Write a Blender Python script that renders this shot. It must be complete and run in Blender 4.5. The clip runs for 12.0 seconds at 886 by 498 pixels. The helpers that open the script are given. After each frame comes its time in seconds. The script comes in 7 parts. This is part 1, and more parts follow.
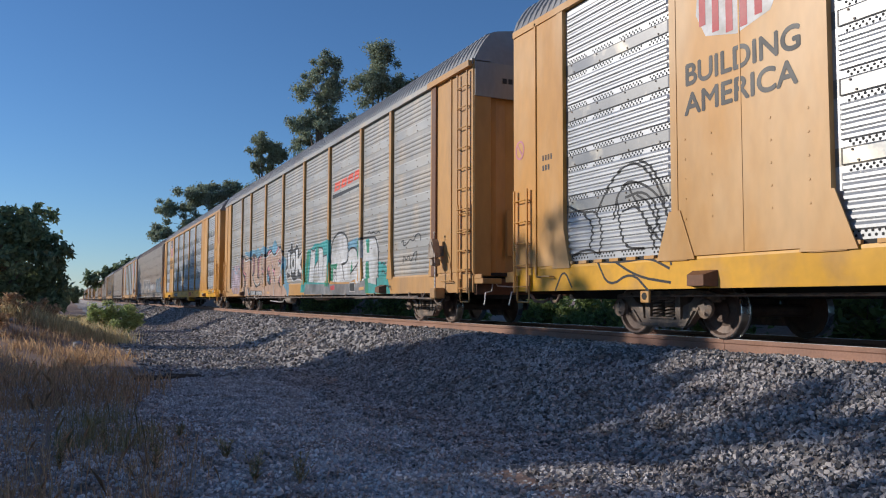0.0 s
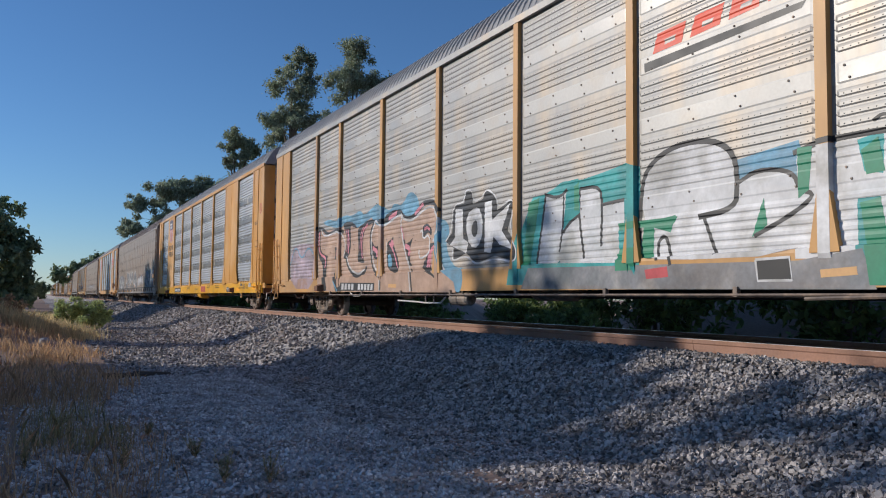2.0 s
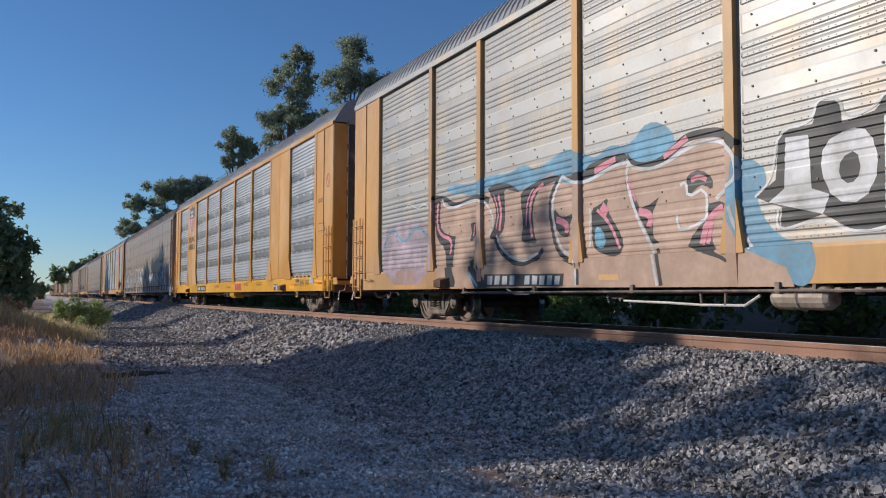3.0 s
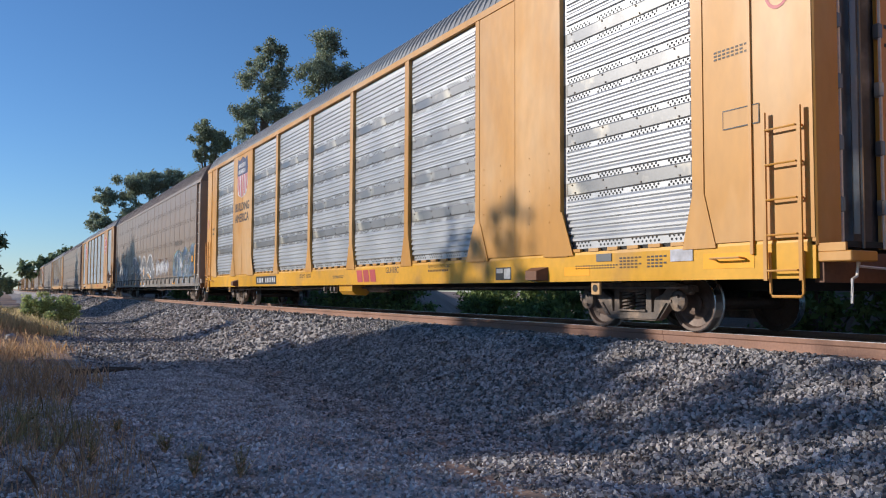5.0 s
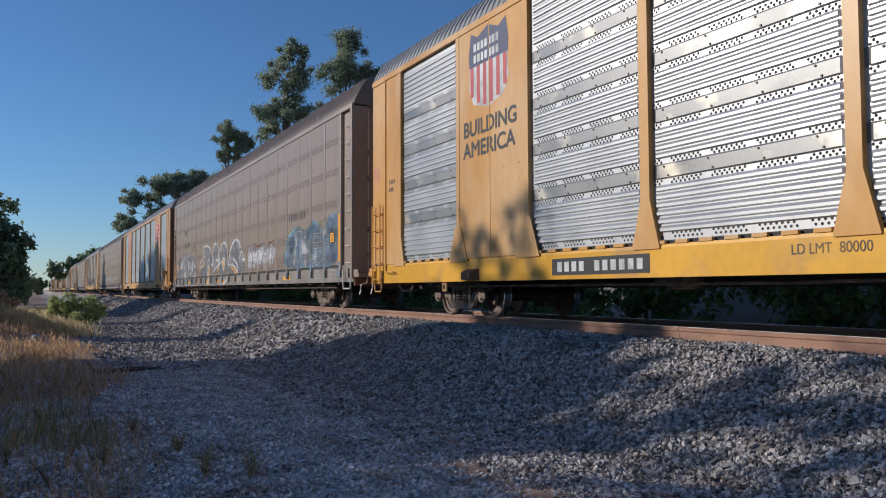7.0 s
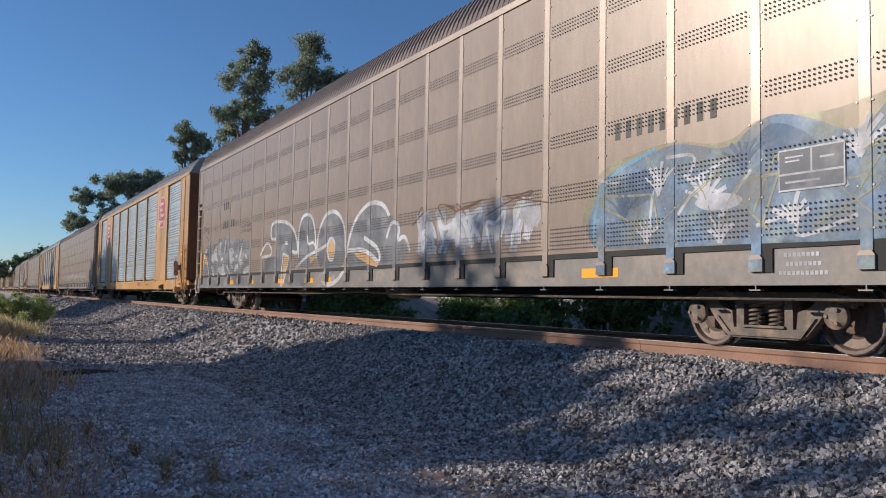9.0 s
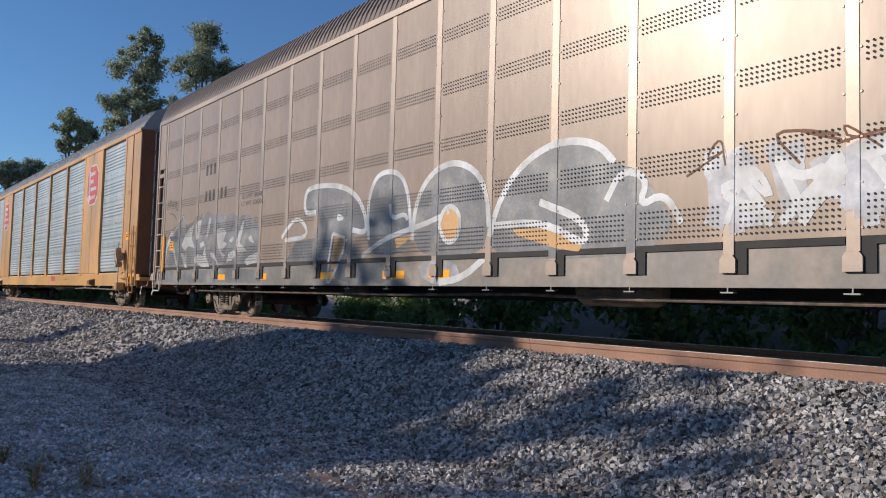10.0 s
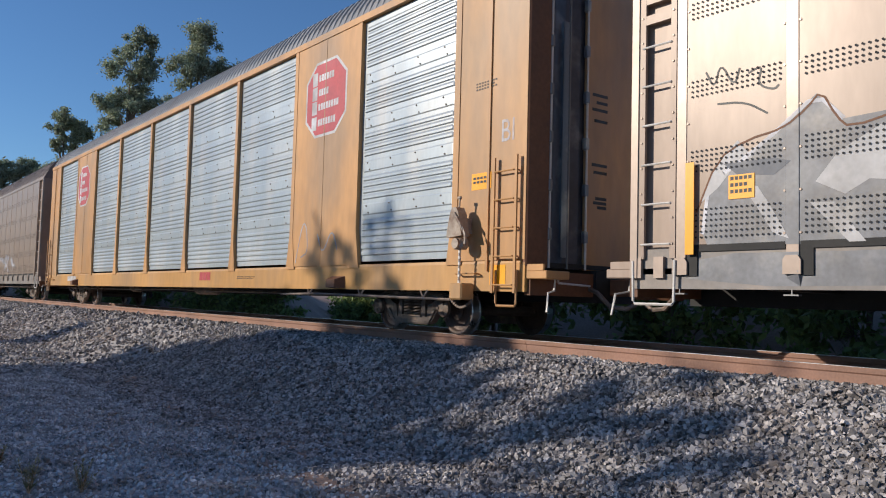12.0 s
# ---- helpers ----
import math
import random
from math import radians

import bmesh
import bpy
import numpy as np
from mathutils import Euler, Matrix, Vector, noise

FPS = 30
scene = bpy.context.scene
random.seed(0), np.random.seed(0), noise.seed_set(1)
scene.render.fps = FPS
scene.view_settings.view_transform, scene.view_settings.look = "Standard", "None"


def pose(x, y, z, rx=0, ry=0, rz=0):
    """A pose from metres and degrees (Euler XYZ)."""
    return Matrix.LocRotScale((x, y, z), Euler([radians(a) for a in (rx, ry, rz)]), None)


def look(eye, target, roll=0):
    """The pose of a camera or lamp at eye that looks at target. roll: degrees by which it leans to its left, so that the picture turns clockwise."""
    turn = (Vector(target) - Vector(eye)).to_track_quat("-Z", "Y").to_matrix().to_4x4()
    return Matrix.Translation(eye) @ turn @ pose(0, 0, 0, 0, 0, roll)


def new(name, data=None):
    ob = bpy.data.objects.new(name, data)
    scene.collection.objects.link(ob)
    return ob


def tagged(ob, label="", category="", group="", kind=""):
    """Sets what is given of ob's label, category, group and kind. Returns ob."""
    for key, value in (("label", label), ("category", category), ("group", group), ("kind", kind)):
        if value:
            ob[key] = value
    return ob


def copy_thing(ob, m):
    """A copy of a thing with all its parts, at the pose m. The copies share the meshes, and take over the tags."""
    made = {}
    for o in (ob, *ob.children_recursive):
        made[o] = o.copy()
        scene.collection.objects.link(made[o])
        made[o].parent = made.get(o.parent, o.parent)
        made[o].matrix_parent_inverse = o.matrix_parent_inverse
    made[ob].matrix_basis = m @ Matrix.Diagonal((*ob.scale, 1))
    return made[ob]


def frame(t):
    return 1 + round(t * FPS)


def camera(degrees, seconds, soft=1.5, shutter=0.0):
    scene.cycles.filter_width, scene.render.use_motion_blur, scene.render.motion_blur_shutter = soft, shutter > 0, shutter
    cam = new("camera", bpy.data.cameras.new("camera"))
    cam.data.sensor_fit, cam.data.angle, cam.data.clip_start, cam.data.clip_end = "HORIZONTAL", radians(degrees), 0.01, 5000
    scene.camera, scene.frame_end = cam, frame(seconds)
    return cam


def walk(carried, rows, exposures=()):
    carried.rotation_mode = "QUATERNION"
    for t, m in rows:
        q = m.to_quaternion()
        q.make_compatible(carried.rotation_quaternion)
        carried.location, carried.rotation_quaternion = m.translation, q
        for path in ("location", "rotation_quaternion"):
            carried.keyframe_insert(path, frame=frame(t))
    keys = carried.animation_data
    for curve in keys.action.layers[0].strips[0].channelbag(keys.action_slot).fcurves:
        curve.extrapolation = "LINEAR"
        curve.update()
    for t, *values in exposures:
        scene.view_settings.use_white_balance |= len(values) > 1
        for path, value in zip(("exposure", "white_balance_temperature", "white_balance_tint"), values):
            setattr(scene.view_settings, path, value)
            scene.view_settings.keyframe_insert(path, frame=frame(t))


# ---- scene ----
# camera: hand-held beside the track
cam = camera(57.7, 12.0, 1.1)
walk(cam, [
    (0.0, pose(-0.063, 0.015, 0.481, 93.67, -0.21, -24.83)),
    (0.5, pose(-0.044, 0.006, 0.492, 93.62, -0.27, -25.67)),
    (1.0, pose(-0.057, -0.007, 0.488, 93.60, -0.54, -26.65)),
    (1.5, pose(-0.063, 0.008, 0.492, 93.60, -0.58, -26.72)),
    (2.0, pose(-0.061, 0.009, 0.494, 93.54, -0.58, -26.76)),
    (2.5, pose(-0.060, 0.007, 0.494, 93.48, -0.37, -26.78)),
    (3.0, pose(-0.053, 0.015, 0.494, 93.39, -0.23, -26.81)),
    (5.0, pose(-0.040, -0.001, 0.497, 93.03, -0.22, -28.63)),
    (5.5, pose(-0.025, 0.028, 0.498, 92.99, -0.08, -28.65)),
    (6.0, pose(0.085, -0.044, 0.500, 93.05, 0.70, -28.45)),
    (6.5, pose(0.183, -0.075, 0.508, 92.93, -0.14, -27.27)),
    (7.0, pose(0.094, -0.052, 0.511, 92.84, 0.24, -26.90)),
    (9.0, pose(-0.008, 0.017, 0.506, 93.46, -1.06, -30.06)),
    (9.5, pose(0.024, 0.007, 0.508, 93.47, -1.42, -32.98)),
    (10.0, pose(0.049, -0.002, 0.511, 93.55, -1.52, -37.31)),
    (10.5, pose(0.028, 0.003, 0.522, 93.52, -1.50, -38.28)),
    (11.0, pose(0.031, 0.031, 0.522, 93.63, -1.10, -37.46)),
    (11.5, pose(0.028, 0.026, 0.523, 93.60, -1.14, -37.51)),
    (12.0, pose(0.043, 0.010, 0.526, 93.55, -1.54, -37.65)),
], [(0.0, -0.15, 5520, 10), (1.0, -0.02, 5520, 10), (2.0, -0.2, 5520, 10), (3.2, -0.17, 5520, 10), (4.6, 0.0, 5520, 10), (5.0, 0.08, 5520, 10), (5.5, -0.22, 5520, 10), (6.5, -0.26, 5520, 10), (7.2, -0.22, 5520, 10), (9.0, -0.06, 5700, 10), (10.0, 0.0, 5700, 10), (12.0, 0.0, 5700, 10)])

# how far the train has rolled, in metres, at each time
ROLLED = [(0.0, 0.03), (0.5, 3.44), (1.0, 7.13), (1.5, 11.10), (2.0, 14.87), (2.5, 18.59), (3.0, 22.35), (5.0, 37.40), (5.5, 41.21), (6.0, 45.01), (6.5, 48.60), (7.0, 52.44), (9.0, 68.29), (9.5, 72.38), (10.0, 76.44), (10.5, 80.51), (11.0, 84.51), (11.5, 88.51), (12.0, 92.48)]

# ---- light ----
SUN_AZ, SUN_EL = radians(56.5), radians(21)   # from the track's direction towards its left
SUN_DIR = Vector((-math.sin(SUN_AZ) * math.cos(SUN_EL), math.cos(SUN_AZ) * math.cos(SUN_EL), math.sin(SUN_EL)))
world = bpy.data.worlds.new("world")
scene.world = world
world.use_nodes = True
sky = world.node_tree.nodes.new("ShaderNodeTexSky")
sky.sky_type, sky.sun_disc = "NISHITA", False
sky.sun_elevation, sky.sun_rotation = SUN_EL, -SUN_AZ
sky.air_density, sky.dust_density, sky.ozone_density = 1.0, 0.0, 5.0
world.node_tree.links.new(sky.outputs[0], world.node_tree.nodes["Background"].inputs[0])
world.node_tree.nodes["Background"].inputs[1].default_value = 0.102
sun_data = bpy.data.lights.new("sun", "SUN")
sun_data.energy, sun_data.angle, sun_data.color = 4.3, radians(0.6), (1.0, 0.83, 0.62)
sun = new("sun", sun_data)
sun.matrix_world = look((0, 0, 30), Vector((0, 0, 30)) - SUN_DIR)
scene.view_settings.exposure = 0.0

# ---- materials ----
XC = 8.43          # centre line of the track
HALF = 1.57        # half the width of a car


def material(name, color, rough=0.6, metal=0.0, vary=0.15, scale=3.0, fine=40.0, bump=0.0, second=None, amount=0.0,
             stretch=(1, 1, 1), spec=0.5, through_light=0.0, hue_random=0.0, island=0.0, bump_scale=None, thin=0.0):
    """Two scales of noise on a base colour, an optional stain of a second colour, and relief."""
    m = bpy.data.materials.new(name)
    m.use_nodes = True
    nt = m.node_tree
    n, link = nt.nodes, nt.links.new
    b = n["Principled BSDF"]
    b.inputs["Roughness"].default_value, b.inputs["Metallic"].default_value = rough, metal
    b.inputs["Specular IOR Level"].default_value = spec
    co = n.new("ShaderNodeTexCoord")
    mp = n.new("ShaderNodeMapping")
    mp.inputs["Scale"].default_value = stretch
    link(co.outputs["Object"], mp.inputs[0])

    def tex(s, detail=4.0):
        t = n.new("ShaderNodeTexNoise")
        t.inputs["Scale"].default_value, t.inputs["Detail"].default_value = s, detail
        link(mp.outputs[0], t.inputs["Vector"])
        return t

    def ramp(src, lo, hi):
        r = n.new("ShaderNodeMapRange")
        r.inputs["From Min"].default_value, r.inputs["From Max"].default_value = 0.3, 0.7
        r.inputs["To Min"].default_value, r.inputs["To Max"].default_value = lo, hi
        link(src, r.inputs["Value"])
        return r.outputs[0]

    def mix(kind, fac, a, bcol):
        x = n.new("ShaderNodeMix")
        x.data_type, x.blend_type = "RGBA", kind
        for sock, val in ((x.inputs[0], fac), (x.inputs[6], a), (x.inputs[7], bcol)):
            if isinstance(val, (int, float)):
                sock.default_value = val
            elif isinstance(val, tuple):
                sock.default_value = (*val[:3], 1)
            else:
                link(val, sock)
        return x.outputs[2]

    big, small = tex(scale), tex(fine)
    col = color
    if second:
        st = tex(scale * 1.7, 8.0)
        r = n.new("ShaderNodeMapRange")
        r.inputs["From Min"].default_value, r.inputs["From Max"].default_value = 0.62 - 0.3 * amount, 0.75 - 0.15 * amount
        link(st.outputs["Fac"], r.inputs["Value"])
        col = mix("MIX", r.outputs[0], color, second)
    v1 = ramp(big.outputs["Fac"], 1 - vary, 1 + vary)
    v2 = ramp(small.outputs["Fac"], 1 - vary * 0.6, 1 + vary * 0.6)
    mul = n.new("ShaderNodeMath")
    mul.operation = "MULTIPLY"
    link(v1, mul.inputs[0]), link(v2, mul.inputs[1])
    last = mul.outputs[0]
    for amt, sock in ((hue_random, None), (island, None)):
        if amt:
            if amt is hue_random and hue_random:
                src = n.new("ShaderNodeObjectInfo").outputs["Random"]
            else:
                src = n.new("ShaderNodeNewGeometry").outputs["Random Per Island"]
            r = n.new("ShaderNodeMapRange")
            r.inputs["To Min"].default_value, r.inputs["To Max"].default_value = 1 - amt, 1 + amt
            link(src, r.inputs["Value"])
            m2 = n.new("ShaderNodeMath")
            m2.operation = "MULTIPLY"
            link(last, m2.inputs[0]), link(r.outputs[0], m2.inputs[1])
            last = m2.outputs[0]
    vec = n.new("ShaderNodeCombineXYZ")
    for i in range(3):
        link(last, vec.inputs[i])
    out = mix("MULTIPLY", 1.0, col, vec.outputs[0])
    link(out, b.inputs["Base Color"])
    rr = ramp(big.outputs["Fac"], max(0.02, rough - 0.08), min(1, rough + 0.08))
    link(rr, b.inputs["Roughness"])
    if through_light:
        tr = n.new("ShaderNodeBsdfTranslucent")
        link(out, tr.inputs[0])
        ms = n.new("ShaderNodeMixShader")
        ms.inputs[0].default_value = through_light
        link(b.outputs[0], ms.inputs[1]), link(tr.outputs[0], ms.inputs[2])
        link(ms.outputs[0], n["Material Output"].inputs[0])
    if thin:
        # spray paint worn thin in patches, the panel showing through
        tn = tex(2.2, 9.0)
        tm = n.new("ShaderNodeMapRange")
        tm.inputs["From Min"].default_value, tm.inputs["From Max"].default_value = 0.36, 0.60
        tm.inputs["To Min"].default_value, tm.inputs["To Max"].default_value = 1.0, 1.0 - thin
        link(tn.outputs["Fac"], tm.inputs["Value"])
        clear = n.new("ShaderNodeBsdfTransparent")
        mt = n.new("ShaderNodeMixShader")
        link(tm.outputs[0], mt.inputs[0]), link(clear.outputs[0], mt.inputs[1]), link(b.outputs[0], mt.inputs[2])
        link(mt.outputs[0], n["Material Output"].inputs[0])
    if bump:
        bt = tex(bump_scale or fine, 6.0)
        bp = n.new("ShaderNodeBump")
        bp.inputs["Strength"].default_value, bp.inputs["Distance"].default_value = 0.6, bump
        link(bt.outputs["Fac"], bp.inputs["Height"])
        link(bp.outputs[0], b.inputs["Normal"])
    return m


M = {
    "yellow": material("yellow_paint", (0.70, 0.36, 0.006), 0.42, 0, 0.1, 0.7, 9, 0.001, (0.50, 0.27, 0.06), 0.35),
    "rack_yellow": material("faded_yellow_paint", (0.56, 0.27, 0.042), 0.45, 0, 0.1, 0.5, 7, 0.0012, (0.62, 0.38, 0.16), 0.6, (1, 1, 0.4)),
    "old_yellow": material("weathered_ochre_paint", (0.55, 0.295, 0.085), 0.5, 0, 0.13, 0.5, 7, 0.0012, (0.42, 0.25, 0.11), 0.55, (1, 1, 0.35)),
    "tan_yellow": material("sun_bleached_tan_paint", (0.56, 0.30, 0.11), 0.5, 0, 0.13, 0.6, 7, 0.0012, (0.40, 0.25, 0.13), 0.5, (1, 1, 0.35)),
    "silver": material("galvanised_panel", (0.45, 0.46, 0.475), 0.44, 0.55, 0.06, 0.8, 25, 0.0006),
    "strip": material("plain_galvanised_strip", (0.22, 0.222, 0.225), 0.42, 0.6, 0.06, 1.0, 25, 0.0006, (0.60, 0.55, 0.45), 0.3),
    "dull_silver": material("weathered_galvanised_panel", (0.315, 0.31, 0.30), 0.53, 0.40, 0.1, 0.7, 14, 0.0008, (0.40, 0.34, 0.27), 0.45, (1, 1, 0.3)),
    "pale_silver": material("pale_blue_galvanised_panel", (0.42, 0.465, 0.49), 0.42, 0.4, 0.08, 0.7, 18, 0.0008, (0.50, 0.50, 0.48), 0.4, (1, 1, 0.3)),
    "bronze": material("dusty_metal_panel", (0.315, 0.242, 0.19), 0.38, 0.08, 0.1, 0.5, 12, 0.0008, (0.44, 0.34, 0.27), 0.5, (1, 1, 0.3), spec=0.36),
    "bronze_dark": material("dusty_metal_post", (0.33, 0.265, 0.22), 0.45, 0.35, 0.1, 0.5, 12, 0.0008),
    "grey_sill": material("grey_sill_paint", (0.22, 0.20, 0.185), 0.5, 0.1, 0.2, 0.8, 12, 0.001, (0.30, 0.25, 0.21), 0.5),
    "roof": material("grey_roof_sheet", (0.30, 0.30, 0.30), 0.55, 0.2, 0.1, 0.5, 10, 0.001, (0.30, 0.27, 0.25), 0.4),
    "brown_roof": material("brown_roof_sheet", (0.20, 0.155, 0.13), 0.6, 0.1, 0.12, 0.5, 10, 0.001),
    # rust brown; also paints shade on the tan carrier's posts and a recess
    "rust": material("rust_brown_paint_and_shade", (0.17, 0.075, 0.035), 0.65, 0, 0.2, 1.5, 20, 0.001),
    "slate": material("blue_grey_door_paint", (0.075, 0.085, 0.11), 0.5, 0.1, 0.2, 1.2, 15, 0.001, (0.22, 0.22, 0.23), 0.3),
    # grimy underframe black; also stands for the shade in gaps, slots and holes
    "black": material("black_grime_and_shade", (0.018, 0.017, 0.016), 0.7, 0, 0.3, 2, 20, 0.001),
    # dark colour for the shade inside the panels' holes
    "hole_shade": material("perforation_shade", (0.03, 0.03, 0.032), 0.8, 0, 0.1, 2, 20),
    "truck_steel": material("grimy_cast_steel", (0.15, 0.12, 0.10), 0.6, 0.1, 0.25, 3, 30, 0.002, (0.30, 0.22, 0.16), 0.5),
    "wheel_face": material("rusty_wheel_face", (0.15, 0.105, 0.085), 0.55, 0.2, 0.25, 4, 30, 0.001),
    "wheel_rim": material("worn_wheel_tread", (0.55, 0.54, 0.53), 0.3, 0.9, 0.1, 4, 30),
    "rail_rust": material("rusty_rail", (0.31, 0.18, 0.13), 0.7, 0.1, 0.2, 1.2, 40, 0.001, (0.30, 0.17, 0.115), 0.5),
    "rail_shine": material("polished_rail_head", (0.88, 0.88, 0.89), 0.32, 0.85, 0.08, 2, 30),
    "tie_wood": material("weathered_tie_wood", (0.10, 0.075, 0.055), 0.85, 0, 0.3, 4, 40, 0.004, None, 0, (1, 6, 6), hue_random=0.25),
    "stone": material("crushed_ballast", (0.33, 0.304, 0.29), 0.75, 0, 0.25, 2, 60, 0.002, (0.20, 0.165, 0.14), 0.35, island=0.75),
    "path_stone": material("fine_path_gravel", (0.54, 0.51, 0.495), 0.8, 0, 0.25, 2, 60, 0.002, (0.30, 0.25, 0.21), 0.35, island=0.5),
    "gravel": material("gravel_bed", (0.42, 0.39, 0.37), 0.9, 0, 0.35, 0.6, 28, 0.03, (0.22, 0.165, 0.13), 0.5, bump_scale=26),
    # gravel bed darkened to paint the shade in gaps between ballast stones
    "ballast_bed_shade": material("ballast_bed_with_gap_shade", (0.15, 0.14, 0.14), 0.9, 0, 0.35, 0.6, 28, 0.03, (0.17, 0.13, 0.11), 0.5, bump_scale=26),
    "dry_grass": material("dry_grass", (0.60, 0.41, 0.24), 0.8, 0, 0.2, 0.4, 8, 0, None, 0, through_light=0.35, island=0.35),
    "straw_grass": material("straw_grass", (0.78, 0.64, 0.36), 0.8, 0, 0.2, 0.4, 8, 0, None, 0, through_light=0.35, island=0.3),
    "weed": material("green_weed", (0.36, 0.31, 0.15), 0.7, 0, 0.2, 2, 15, 0, None, 0, through_light=0.35, island=0.35),
    "shrub": material("grey_green_shrub", (0.48, 0.54, 0.23), 0.7, 0, 0.2, 1, 12, 0, None, 0, through_light=0.35, island=0.35),
    "leaf": material("eucalyptus_leaf", (0.32, 0.36, 0.24), 0.55, 0, 0.2, 0.3, 5, 0, None, 0, through_light=0.35, island=0.45),
    "dark_leaf": material("oak_leaf", (0.24, 0.29, 0.15), 0.6, 0, 0.2, 0.3, 5, 0, None, 0, through_light=0.35, island=0.4),
    "bark": material("grey_bark", (0.20, 0.155, 0.12), 0.85, 0, 0.25, 2, 14, 0.01, None, 0, (1, 1, 0.3)),
    "soil": material("bare_soil", (0.31, 0.21, 0.155), 0.9, 0, 0.25, 0.7, 20, 0.02),
    "white": material("white_spray_paint", (0.70, 0.70, 0.71), 0.45, 0, 0.12, 1.2, 20, 0, (0.44, 0.43, 0.41), 0.45, thin=0.22),
    "teal": material("teal_spray_paint", (0.05, 0.36, 0.36), 0.5, 0, 0.15, 2, 20, thin=0.3),
    "green": material("green_spray_paint", (0.03, 0.22, 0.12), 0.5, 0, 0.15, 2, 20),
    "sky_paint": material("sky_blue_spray_paint", (0.16, 0.36, 0.52), 0.5, 0, 0.15, 2, 20, thin=0.35),
    "peach": material("peach_spray_paint", (0.50, 0.34, 0.25), 0.5, 0, 0.1, 2, 20, thin=0.22),
    "pink": material("pink_spray_paint", (0.60, 0.22, 0.27), 0.5, 0, 0.15, 2, 20),
    "lilac": material("faded_lilac_spray_paint", (0.45, 0.36, 0.42), 0.5, 0.1, 0.15, 2, 20, thin=0.55),
    "orange": material("orange_spray_paint", (0.60, 0.35, 0.14), 0.5, 0, 0.1, 2, 20),
    "red": material("red_paint", (0.72, 0.10, 0.05), 0.5, 0, 0.1, 2, 20),
    "dull_red": material("faded_red_paint", (0.50, 0.07, 0.08), 0.5, 0, 0.12, 2, 20, thin=0.12),
    "navy": material("navy_paint", (0.04, 0.05, 0.12), 0.5, 0, 0.1, 2, 20),
    "ink": material("black_paint", (0.02, 0.02, 0.022), 0.5, 0, 0.1, 2, 20),
    "grey_spray": material("grey_spray_paint", (0.20, 0.205, 0.22), 0.5, 0.1, 0.2, 1.5, 20, 0, (0.30, 0.29, 0.28), 0.4, thin=0.25),
    "blue_spray": material("slate_blue_spray_paint", (0.14, 0.21, 0.32), 0.5, 0.1, 0.3, 1.5, 20, 0, (0.26, 0.32, 0.33), 0.5, thin=0.55),
    "wash": material("thin_pale_spray_paint", (0.50, 0.50, 0.54), 0.5, 0.1, 0.2, 1.5, 20, thin=0.5),
    "hedge": material("hedge_leaf", (0.20, 0.26, 0.08), 0.6, 0, 0.2, 0.5, 5, 0, None, 0, through_light=0.35, island=0.45),
    "lime_wash": material("thin_lime_spray_paint", (0.33, 0.32, 0.20), 0.5, 0.1, 0.2, 1.5, 20, thin=0.75),
    "deep_blue": material("deep_blue_spray_paint", (0.07, 0.12, 0.21), 0.5, 0.1, 0.3, 1.5, 20, 0, (0.14, 0.2, 0.26), 0.5, thin=0.5),
    "stencil": material("faded_black_stencil_paint", (0.055, 0.05, 0.047), 0.55, 0, 0.2, 3, 30, thin=0.35),
    "brake_grey": material("dusty_brake_casting", (0.36, 0.30, 0.24), 0.55, 0.1, 0.2, 4, 30, 0.001, (0.20, 0.13, 0.09), 0.5),
    "pale_rod": material("pale_worn_steel_rod", (0.70, 0.66, 0.60), 0.45, 0.2, 0.12, 4, 30),
    "band": material("pale_galvanised_band", (0.36, 0.355, 0.345), 0.50, 0.40, 0.08, 1.0, 25, 0.0006, (0.36, 0.33, 0.29), 0.4),
    "pale_spray": material("pale_grey_spray_paint", (0.50, 0.49, 0.49), 0.5, 0, 0.12, 1.5, 20, 0, (0.40, 0.38, 0.37), 0.4, thin=0.2),
    "amber": material("amber_reflector", (1.0, 0.43, 0.0), 0.4, 0, 0.05, 2, 20),
}


